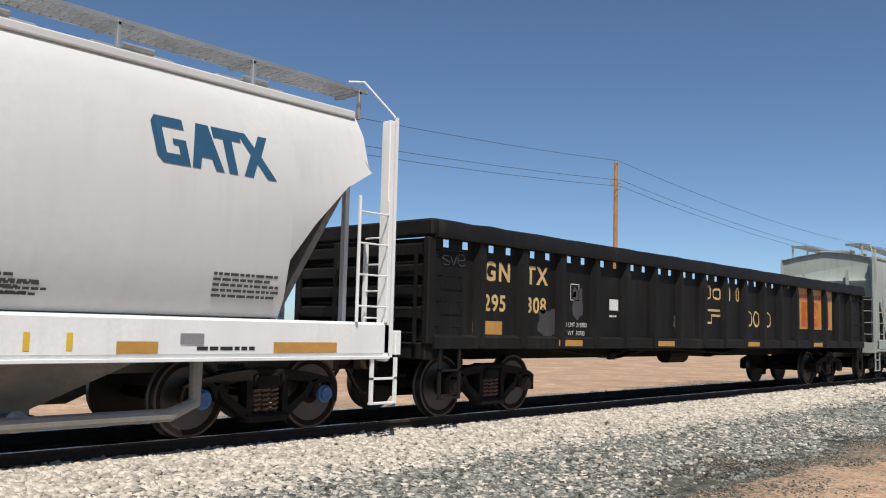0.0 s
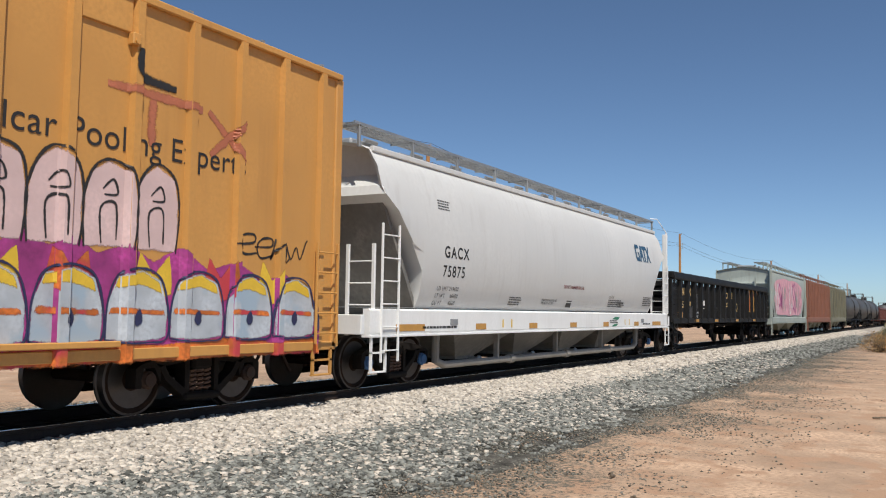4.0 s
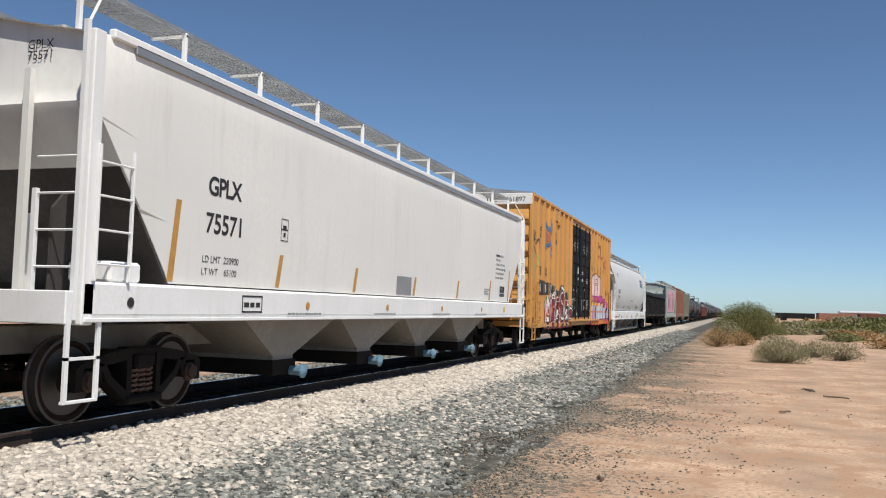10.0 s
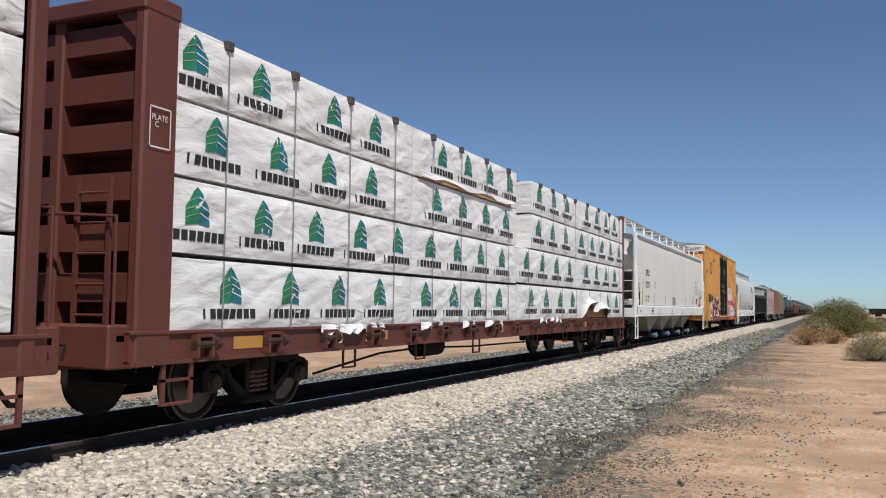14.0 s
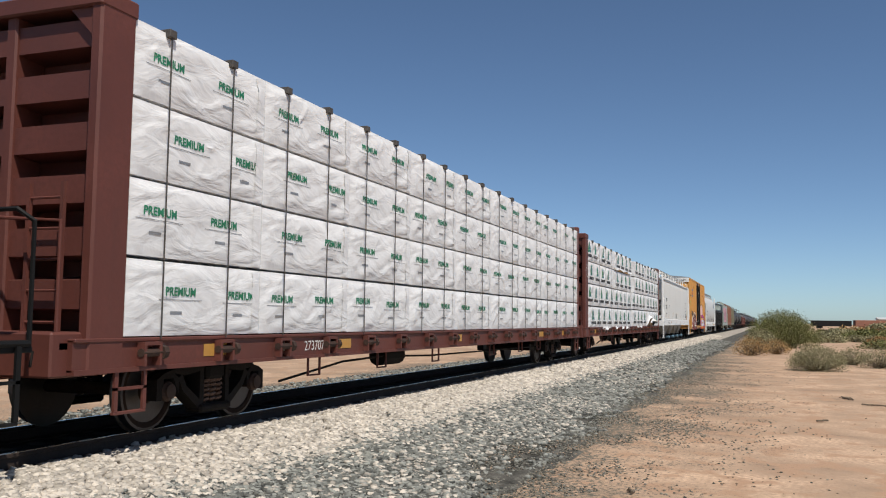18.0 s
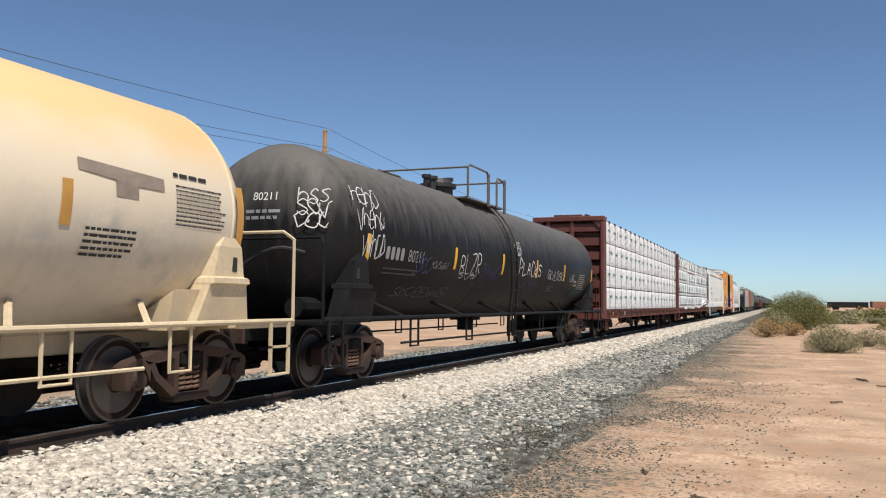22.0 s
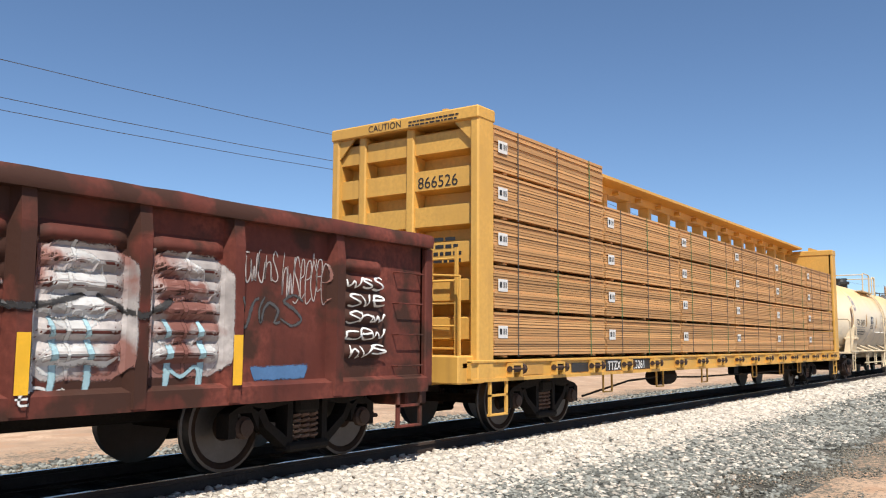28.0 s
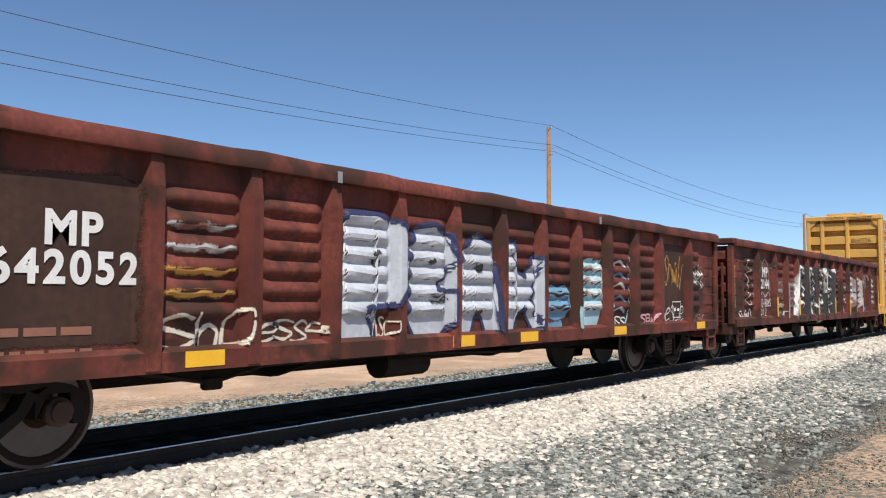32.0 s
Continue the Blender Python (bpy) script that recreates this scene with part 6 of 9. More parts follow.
for k, (x, z) in enumerate(TOP[1:-3:2]):
    barea([(x - 0.3, z - 0.55), (x - 0.16, z - 0.2), (x + 0.02, z - 0.1), (x + 0.2, z - 0.3), (x + 0.26, z - 0.7), (x + 0.05, z - 0.9)], ("redpaint", "salmon", "redpaint")[k % 3], 0.0062 + 0.0001 * k, "pale flare inside the red letters")
    bline([(x - 0.24, z - 0.62), (x - 0.14, z - 0.3), (x - 0.02, z - 0.12), (x + 0.1, z - 0.34)], 0.05, "chalk", 0.0245 + 0.0002 * k, label="white spiked letter edge")
for k, (x, z, w, h) in enumerate(((-6.0, 1.0, 0.22, 0.75), (-6.3, 1.5, 0.5, 0.24), (-4.95, 1.1, 0.16, 0.5), (-4.12, 1.05, 0.2, 0.62), (-3.7, 1.1, 0.34, 0.3), (-3.3, 1.45, 0.26, 0.3), (-2.95, 0.98, 0.3, 0.34), (-6.75, 1.1, 0.2, 0.5))):
    blob(box, x, x + w, z, z + h, 0, "flame" if k % 2 == 0 else "pink", 700 + k, 5, 0.3, eps=0.0068 + 0.0002 * k, **G)
LEAVES = [((-5.8, 1.9), (-5.5, 1.7)), ((-4.6, 1.95), (-4.75, 1.6)), ((-4.3, 1.85), (-4.35, 1.65)), ((-4.1, 1.7), (-4.2, 1.3)), ((-5.15, 1.3), (-5.6, 1.0)), ((-3.85, 1.3), (-3.6, 0.95)), ((-3.6, 1.5), (-3.15, 1.0)),
          ((-5.75, 1.55), (-5.8, 1.2)), ((-5.4, 0.9), (-5.1, 0.85)), ((-4.95, 0.95), (-4.6, 0.9)), ((-4.5, 0.82), (-4.1, 0.8)), ((-3.4, 0.8), (-3.0, 0.75)), ((-2.85, 1.1), (-2.65, 0.9)), ((-3.25, 2.05), (-3.05, 1.8)),
          ((-6.95, 1.65), (-6.75, 1.25)), ((-6.6, 1.75), (-6.35, 1.6)), ((-6.85, 1.1), (-6.6, 0.95)), ((-6.45, 1.3), (-6.55, 0.95)), ((-6.25, 1.9), (-6.05, 1.75)), ((-3.9, 1.9), (-3.7, 1.8))]
for k, (a, b) in enumerate(LEAVES[::2]):
    ln = math.hypot(b[0] - a[0], b[1] - a[1])
    barea(almond(a, b, min(0.42, 0.14 / ln), 0.06 if k % 2 else -0.06), "chalk", 0.009 + 0.0002 * k, "white-edged graffiti shape")
    mid = [(x * 0.62 + (a[0] + b[0]) * 0.19, z * 0.62 + (a[1] + b[1]) * 0.19) for x, z in almond(a, b, min(0.26, 0.08 / ln), 0.06 if k % 2 else -0.06)]
    barea(mid, ("inkblue", "darkpatch", "darkpatch", "greyhop")[k % 4], 0.0135 + 0.0002 * k)
SWEEPS = [((-5.55, 1.4), (-5.35, 1.4), (-5.1, 1.6), (-4.85, 1.65)), ((-5.65, 1.0), (-5.45, 0.9), (-5.15, 0.8)), ((-5.3, 1.0), (-5.1, 1.0), (-4.8, 1.1)), ((-4.75, 1.55), (-4.5, 1.3), (-4.3, 1.1), (-4.2, 1.2), (-4.35, 1.45)),
          ((-4.65, 1.2), (-4.5, 1.2), (-4.35, 0.95)), ((-3.8, 1.7), (-3.45, 1.35), (-3.2, 1.0)), ((-3.35, 1.75), (-3.05, 1.65), (-2.8, 1.45)), ((-3.55, 1.95), (-3.35, 1.8)), ((-5.75, 1.9), (-5.8, 1.75), (-5.55, 1.7), (-5.4, 1.6)),
          ((-4.5, 2.1), (-4.55, 1.5), (-4.45, 1.35)), ((-4.25, 1.85), (-4.1, 1.95), (-3.95, 2.1)), ((-4.15, 1.2), (-4.1, 1.05), (-3.9, 1.0)), ((-3.7, 1.4), (-3.55, 1.2), (-3.45, 1.45)), ((-3.05, 1.65), (-3.0, 0.85)), ((-6.1, 1.45), (-6.05, 0.95)),
          ((-5.95, 1.5), (-5.9, 1.0)), ((-5.25, 1.2), (-5.0, 1.05), (-4.95, 1.35)), ((-7.0, 1.7), (-6.85, 1.4), (-6.9, 1.1), (-6.8, 0.75)), ((-6.7, 1.85), (-6.6, 1.3), (-6.2, 1.45), (-6.1, 1.9)), ((-6.7, 0.8), (-6.3, 0.9), (-6.1, 0.75)), ((-2.9, 1.9), (-2.6, 1.5), (-2.4, 1.35)), ((-2.5, 1.2), (-2.35, 1.0), (-2.15, 0.9)),
          ((-5.7, 2.15), (-5.55, 1.95), (-5.25, 2.1), (-5.2, 1.8)), ((-4.1, 2.2), (-3.95, 1.95), (-3.6, 2.12), (-3.5, 1.8)), ((-6.2, 2.05), (-6.0, 1.85), (-5.9, 1.6))]
for k, pts in enumerate(SWEEPS):
    bline(pts, (0.045, 0.06, 0.08)[k % 3], "chalk", 0.018 + 0.0002 * k)
r_ = random.Random(77)
for k in range(54):  # sharp slanted strokes that crowd the letters
    x, z = r_.uniform(-6.9, -2.6), r_.uniform(0.8, 1.75)
    an, ln = r_.choice((1.0, 1.2, 1.9, 2.2, 0.5)) + r_.uniform(-0.2, 0.2), r_.uniform(0.25, 0.6)
    dx, dz, bend = math.cos(an) * ln, math.sin(an) * ln, r_.uniform(-0.2, 0.2)
    pts = [(min(-2.4, max(-6.95, x + dx * u - dz * bend * 4 * u * (1 - u))), min(1.9, max(0.72, z + dz * (u - 0.5) + dx * bend * 4 * u * (1 - u)))) for u in (0, 0.33, 0.67, 1)]
    bline(pts, r_.choice((0.03, 0.045, 0.06)), ("chalk", "chalk", "darkpatch", "chalk", "palepink", "redpaint")[k % 6], 0.0155 + 0.00004 * k)
scrawl(box, -7.45, -7.0, 1.05, 1.42, 0, "ink", 243, 0.025, 4, **G)
# bright piece by the front end
FRONT = [(2.55, 0.72), (2.75, 1.05), (2.62, 1.2), (2.9, 1.5), (2.85, 1.75), (3.15, 1.7), (3.2, 2.1), (3.5, 1.95), (3.75, 2.2), (4.1, 2.0), (4.4, 2.15), (4.7, 1.95), (5.1, 2.1), (5.5, 1.9), (5.9, 2.1), (6.4, 1.85), (6.9, 1.98), (7.4, 1.75), (7.9, 1.85), (8.4, 1.5), (8.6, 1.1), (8.55, 0.72)]
barea(FRONT, "magenta", 0.004, "magenta graffiti halo with spiked top")
for k, x in enumerate((3.2, 4.05, 5.2, 6.3, 7.3)):
    barea([(x, 1.6), (x + 0.1, 2.02), (x + 0.3, 1.75), (x + 0.55, 2.0), (x + 0.6, 1.5), (x + 0.3, 1.4)], ("sign", "flame")[k % 2], 0.006 + 0.0003 * k)
barea([(2.7, 0.7), (2.9, 0.98), (3.6, 0.9), (4.5, 1.02), (5.6, 0.92), (6.8, 1.0), (7.7, 0.9), (8.5, 0.98), (8.6, 0.7)], "flame", 0.0075, "orange graffiti base")
for k in range(6):
    a = 2.98 + 0.93 * k
    shape = [(a, 0.98), (a + 0.02, 1.4), (a + 0.16, 1.72), (a + 0.5, 1.8), (a + 0.78, 1.68), (a + 0.9, 1.3), (a + 0.88, 0.98), (a + 0.6, 0.94), (a + 0.3, 0.94)]
    barea(shape, "silver", 0.0095 + 0.0002 * k, "silver graffiti letter with a yellow head")
    barea([(a + 0.1, 1.55), (a + 0.16, 1.7), (a + 0.5, 1.78), (a + 0.76, 1.66), (a + 0.8, 1.5), (a + 0.45, 1.6)], "sign", 0.0125 + 0.0002 * k)
    barea([(a + 0.04, 1.26), (a + 0.86, 1.24), (a + 0.85, 1.33), (a + 0.05, 1.36)], "flame", 0.0125 + 0.0002 * k)
    bline(shape + shape[:1], 0.045, "inkblue", 0.016 + 0.0002 * k, "graffiti_outline", "dark blue letter edge")
    barea(almond((a + 0.45, 1.1), (a + 0.47, 1.36), 0.3), "inkblue", 0.016 + 0.0002 * k)
for k in range(4):
    a = 3.16 + 0.68 * k
    shape = [(a, 2.0), (a - 0.03, 2.5), (a + 0.08, 2.86), (a + 0.3, 3.0 + 0.05 * (k % 2)), (a + 0.58, 2.9), (a + 0.66, 2.5), (a + 0.62, 2.0)]
    barea(shape, "palepink", 0.0062 + 0.0002 * k, "pale pink rounded graffiti letter")
    bline(shape, 0.05, "ink", 0.010 + 0.0002 * k, "graffiti_outline", "black letter edge")
    bline([(a + 0.22, 2.05), (a + 0.2, 2.45), (a + 0.4, 2.5), (a + 0.42, 2.1)], 0.045, "ink", 0.0105 + 0.0002 * k, "graffiti_outline")
    bline([(a + 0.22, 2.66), (a + 0.36, 2.78), (a + 0.42, 2.62), (a + 0.24, 2.6)], 0.04, "ink", 0.0105 + 0.0002 * k, "graffiti_outline")
lettering(box, "Railcar Pooling Experts", 2.95, -1.5075, 3.12, 0.3, "ink", spread=1.05)
bline([(4.75, 3.86), (5.5, 3.86), (6.2, 3.84)], 0.17, "salmon", 0.005, "emblem_stroke", "faded red stroke of a worn emblem")
bline([(5.4, 3.8), (5.4, 3.25)], 0.2, "salmon", 0.006, "emblem_stroke")
bline([(6.3, 3.85), (7.0, 3.3)], 0.16, "salmon", 0.005, "emblem_stroke")
bline([(6.35, 3.3), (7.0, 3.85)], 0.16, "salmon", 0.0065, "emblem_stroke")
bline([(5.15, 4.35), (5.2, 4.05), (5.75, 4.0)], 0.16, "ink", 0.008, "emblem_stroke", "dark worn stroke above the emblem")
scrawl(box, 6.9, 8.3, 2.0, 2.35, 0, "ink", 290, 0.045, 4, surf=BOX_SIDE)
# black loops and a green toy-train tag by the rear corner
for k, pts in enumerate((((-8.98, 3.6), (-8.85, 3.85), (-8.98, 3.9), (-9.0, 3.62), (-8.78, 3.52), (-8.7, 3.78), (-8.82, 3.82), (-8.8, 3.5)), ((-8.66, 3.55), (-8.5, 3.62), (-8.6, 3.78), (-8.68, 3.5), (-8.45, 3.45), (-8.35, 3.6), (-8.28, 3.3)), ((-8.85, 3.42), (-8.6, 3.2), (-8.42, 3.1)), ((-8.3, 3.5), (-8.05, 3.4), (-8.2, 3.25), (-8.0, 3.1), (-8.12, 2.9), (-8.25, 2.98)))):
    bline(pts, 0.055, "ink", 0.006 + 0.0008 * k, label="black sprayed tag")
for k, pts in enumerate((((-9.0, 3.22), (-9.0, 2.8), (-8.42, 2.74), (-8.42, 3.12), (-9.0, 3.22)), ((-8.66, 3.1), (-8.68, 2.96), (-8.46, 2.94)), ((-8.95, 2.72), (-8.8, 2.6), (-8.92, 2.56), (-8.95, 2.72)), ((-8.65, 2.68), (-8.5, 2.62), (-8.58, 2.52), (-8.65, 2.66)), ((-8.95, 3.0), (-8.9, 2.86), (-8.8, 3.0), (-8.76, 2.84)), ((-8.7, 3.3), (-8.5, 3.26)), ((-9.02, 2.44), (-8.35, 2.36)))):
    bline(pts, 0.04, "palegreen", 0.005 + 0.0006 * k, label="pale green sprayed tag")
scrawl(box, -8.95, -8.5, 0.86, 1.1, 0, "redpaint", 295, 0.05, 4, surf=BOX_SIDE)
lettering(box, "TBOX 661897", -BH - 0.095, 0.02, 4.72, 0.16, "ink", end=True)
for z in (4.05, 3.55, 3.05):
    bars(box, -BH - 0.085, -0.2, z, print_rows(int(z * 10), 3, 0.03, 0.06, 0.5), "ink", end=True)

# ---- gondolas ----
def gondola(name, label, s, half, z0, z1, posts, paint, trucks, slots=False, corrugated=(), chord=0.26, rusty=False, yb=1.42):
    """An open gondola car: posts, panels with pressed corrugations, top chord and ribbed ends."""
    car = new_car(name, label, s, half, category="gondola car", trucks=trucks, rusty=rusty)
    zc = z1 - chord
    for q in (-1, 1):
        xs_ = [-half, *posts, half]
        if slots:
            part("side_sheet", Shape().box(-half, half, q * (yb - 0.02), q * yb, z0, zc - 0.12), paint, car)
            for a, b in zip(xs_, xs_[1:]):
                m = (a + b) / 2
                part("slot_bridge", Shape().box(a, m - 0.28, q * (yb - 0.02), q * yb, zc - 0.12, zc).box(m - 0.14, m + 0.14, q * (yb - 0.02), q * yb, zc - 0.12, zc).box(m + 0.28, b, q * (yb - 0.02), q * yb, zc - 0.12, zc), paint, car)
        else:
            part("side_sheet", Shape().box(-half, half, q * (yb - 0.02), q * yb, z0, zc), paint, car)
        ch, m = Shape(), 48
        dent = [0.016 * noise.noise(Vector((i * 0.8, s * 0.37, q))) if 0 < i < m and rusty is not None else 0 for i in range(m + 1)]
        ch.loft([[(-half - 0.02 + (2 * half + 0.04) * i / m, q * (y + e * 0.6), z + e * k) for y, z, k in [(yb - 0.06, zc, 0), (yb + 0.13, zc, 0.3), (yb + 0.14, zc + 0.04, 0.5), (yb + 0.12, z1 - 0.04, 1), (yb + 0.09, z1, 1), (yb - 0.06, z1, 1)][::q]] for i, e in enumerate(dent)])
        part("top_chord", ch, paint, car, smooth=True)
        part("bottom_sill", Shape().prism_x([(q * (yb - 0.06), z0 - 0.06), (q * (yb + 0.09), z0 - 0.06), (q * (yb + 0.09), z0 + 0.10), (q * yb, z0 + 0.14), (q * (yb - 0.06), z0 + 0.14)][::q], -half, half), paint, car)
        for x in posts:
            part("side_post", Shape().loft([[(x - 0.10, q * yb, z), (x - 0.06, q * (yb + w), z), (x + 0.06, q * (yb + w), z), (x + 0.10, q * yb, z)] for z, w in ((z0 - 0.04, 0.11), (z0 + 0.5, 0.125), (zc - 0.25, 0.125), (zc, 0.09))]), paint, car)
        for k, (a, b) in enumerate(zip(xs_, xs_[1:])):
            if k == 0:  # the end panels are flat by the corner
                a += 0.7
            if k == len(posts):
                b -= 0.7
            if k in corrugated:
                for i in range(6):
                    h = 0.187
                    z = z0 + 0.34 + i * h
                    part("panel_corrugation", Shape().loft([[(x, q * (yb + d * math.sin(math.pi * u ** 0.75) ** 1.2), z + h * (0.02 + 0.94 * u)) for u in (0, 0.12, 0.26, 0.4, 0.55, 0.75, 1.0)] for x, d in ((a + 0.11, 0.003), (a + 0.165, 0.035), (a + 0.22, 0.065), (b - 0.22, 0.065), (b - 0.165, 0.035), (b - 0.11, 0.003))]), paint, car, smooth=True)
    for q in (-1, 1):
        x = q * half
        part("end_sheet", Shape().box(x, x - q * 0.05, -yb, yb, z0, zc), paint, car)
        part("end_chord", Shape().box(x - q * 0.08, x + q * 0.12, -yb - 0.1, yb + 0.1, zc + 0.02, z1 + 0.002, 0.03), paint, car)
        for i in range(4):
            z = z0 + 0.3 + i * (zc - z0 - 0.3) / 4
            part("end_rib", Shape().prism_y([(x, z), (x + q * 0.12, z + 0.06), (x + q * 0.12, z + 0.2), (x, z + 0.26)][::-q], -yb + 0.1, yb - 0.1), paint, car)
        for y in (-yb, -0.5, 0.5, yb):
            part("end_post", Shape().box(x - q * 0.02, x + q * 0.13, y - 0.06, y + 0.06, z0, zc, 0.015), paint, car)
        part("end_sill", Shape().box(x - q * 0.3, x + q * 0.1, -yb, yb, z0 - 0.22, z0 + 0.02, 0.02), paint, car)
        lad = part("end_ladder", Shape().box(x + q * 0.16, x + q * 0.2, -1.3, -1.26, z0, z0 + 1.3).box(x + q * 0.16, x + q * 0.2, -0.86, -0.82, z0, z0 + 1.3), paint, car)
        for i in range(4):
            part("rung", Shape().cyl((x + q * 0.18, -1.28, z0 + 0.15 + i * 0.33), (x + q * 0.18, -0.84, z0 + 0.15 + i * 0.33), 0.013, 6), paint, lad)
        for i in range(4):
            a, b = sorted((x - q * 0.12, x - q * 0.58))
            part("grab_iron", Shape().tube([(a, -yb, z0 + 0.25 + i * 0.36), (a, -yb - 0.09, z0 + 0.25 + i * 0.36), (b, -yb - 0.09, z0 + 0.25 + i * 0.36), (b, -yb, z0 + 0.25 + i * 0.36)], 0.010, 6), paint, car)
        sill_step(car, x - q * 0.34 - 0.22, -yb - 0.07, paint, 0.36, z0 - 0.02)
    part("floor", Shape().box(-half, half, -yb, yb, z0 - 0.04, z0 + 0.04), paint, car)
    part("centre_sill", Shape().box(-half, half, -0.3, 0.3, z0 - 0.28, z0, 0.02), "truck", car)
    for x in (-2.8, 1.4):
        part("cross_bearer", Shape().prism_x([(-yb, z0), (yb, z0), (0.4, z0 - 0.3), (-0.4, z0 - 0.3)][::-1], x - 0.06, x + 0.06), "truck", car)
    part("brake_cylinder", Shape().cyl((-1.6, -0.8, z0 - 0.22), (-0.8, -0.8, z0 - 0.22), 0.17, 12).box(-1.3, -1.15, -0.9, -0.7, z0 - 0.2, z0), "truck", car)
    part("brake_rod", Shape().tube([(-half + 2.9, -1.15, z0 - 0.06), (-4.2, -1.1, z0 - 0.22), (-3.6, -1.1, z0 - 0.1), (-1.5, -1.0, z0 - 0.1), (1.2, -1.0, z0 - 0.2), (2.2, -1.0, z0 - 0.02)], 0.022, 6).box(-4.3, -4.1, -1.15, -1.05, z0 - 0.28, z0 - 0.16, 0.02), "truck", car)
    return car


POSTS_B = [-8.5 + 1.05 * i for i in range(17)]
gon_b = gondola("gondola_car", "black steel gondola car with pale stencils and worn orange logo", 0.1, 9.5, 1.10, 2.86, POSTS_B, "black", (-7.7, 7.7), slots=True)
yG = -1.425
for w, x in (("GN", -8.36), ("TX", -7.3)):
    lettering(gon_b, w, x, yG, 2.07, 0.29, "oldgold", spread=1.25, bold=0.012)
for w, x in (("295", -8.36), ("308", -7.3)):
    lettering(gon_b, w, x, yG, 1.61, 0.25, "oldgold", bold=0.008, spread=1.1)
rect_mark(gon_b, -8.6, -7.9, yG, 1.25, 1.45, "amber", "reflector_strip", "worn orange reflector strip")
for x in (-6.5, -3.2, 1.0, 5.2):
    rect_mark(gon_b, x, x + 0.7, -1.515, 1.08, 1.18, "amber", "reflector_strip", "worn orange reflector strip")
for x, z, w, h in ((-1.02, 2.11, 0.3, 0.24), (-0.58, 2.11, 0.34, 0.2), (0.14, 2.11, 0.12, 0.25), (0.6, 2.11, 0.12, 0.27)):
    s = Shape()
    painted(s, spline([(x, z + h * 0.5), (x + w * 0.1, z + h * 0.9), (x + w * 0.9, z + h), (x + w, z + h * 0.5), (x + w * 0.9, z), (x + w * 0.1, z + 0.02), (x, z + h * 0.5)]), 0.075, lambda a, b: yG, 0.002)
    part("company_mark", s, "oldgold", gon_b, "worn yellow-orange rounded letter shape")
for x, w in ((1.1, 0.34), (1.55, 0.3), (2.2, 0.34)):
    s = Shape()
    painted(s, spline([(x + w, 1.82), (x + w * 0.4, 1.88), (x, 1.72), (x + w * 0.4, 1.56), (x + w, 1.6), (x + w, 1.82)]), 0.075, lambda a, b: yG, 0.002)
    part("company_mark", s, "oldgold", gon_b, "worn yellow-orange rounded letter shape")
part("rail_emblem", Shape().ribbon([(-1.02, 1.85), (-0.24, 1.85), (-0.24, 1.74), (-0.66, 1.74), (-0.66, 1.58), (-1.02, 1.58)], 0.05, yG), "oldgold", gon_b, "worn yellow-orange rail section emblem")
rect_mark(gon_b, 4.4, 6.95, yG - 0.001, 1.53, 2.62, "amber", "worn_logo", "worn orange square logo panel")
for x in (4.6, 5.45, 6.25):
    rect_mark(gon_b, x, x + 0.42, yG - 0.004, 1.6, 2.24, "flame", "worn_logo")
rect_mark(gon_b, 4.5, 6.85, yG - 0.004, 2.3, 2.44, "salmon", "worn_logo")
lettering(gon_b, "LD LMT 219800", -6.27, yG, 1.4, 0.08, "chalk")
lettering(gon_b, "LT WT  70700", -6.27, yG, 1.26, 0.08, "chalk")
bars(gon_b, -6.05, yG, 1.85, [(0, 0.014, [(0, 0.26)]), (0.27, 0.014, [(0, 0.26)]), (0, 0.28, [(0, 0.014), (0.25, 0.014)]), (0.06, 0.09, [(0.09, 0.08)])], "chalk")
rect_mark(gon_b, -4.8, -4.5, yG, 1.72, 1.92, "chalk", "sticker")
bars(gon_b, -4.8, yG, 1.6, print_rows(12, 1, 0.03, 0.05, 0.3), "chalk")
blob(gon_b, -6.0, -5.65, 1.5, 2.1, yG, "tankgrey", 3, 5, 0.2, name="scuff")
blob(gon_b, -7.0, -6.4, 1.2, 1.7, yG, "tankgrey", 4, 5, 0.2, name="scuff")
blob(gon_b, -2.4, -2.0, 1.4, 1.7, yG, "tankgrey", 7, 5, 0.2, name="scuff")
scrawl(gon_b, -9.3, -8.8, 2.2, 2.4, -1.43, "tankgrey", 8, 0.03, 3)

POSTS_R = [-6.5, -5.1] + [-5.1 + 1.02 * i for i in range(1, 10)] + [5.1, 6.5]
CORR = [0] + list(range(2, 12)) + [13]
RED_LABEL = "weathered oxide red gondola car covered in old graffiti"
gon_i = gondola("gondola_car", RED_LABEL, -184.17, 8.1, 0.79, 2.61, POSTS_R, "redfade", (-6.5, 6.5), corrugated=CORR, chord=0.16)
gon_j = gondola("gondola_car", "weathered oxide red gondola car with fat silver graffiti letters", -201.45, 8.0, 0.79, 2.61, POSTS_R, "redfade", (-6.5, 6.5), corrugated=CORR, chord=0.16)
yR, yK = -1.426, -1.483


RED_SIDE = relief(-1.42, POSTS_R, 0.10, 0.06, 0.125, (0.79 + 0.34, 0.187, 6, 0.065), ((-8.2, -7.35), (-6.5, -5.1), (5.1, 6.5), (7.35, 8.2)))
GR = dict(surf=RED_SIDE)


def area(car, outline, material, eps=0.005, label="", name="graffiti_fill"):
    s = Shape()
    painted_area(s, outline, RED_SIDE, eps, 0.03, 0.045)
    return part(name, s, material, car, label)


def line(car, pts, w, material, eps=0.009, label=""):
    s = Shape()
    painted(s, spline(pts), w, RED_SIDE, eps)
    return part("graffiti_stroke", s, material, car, label)


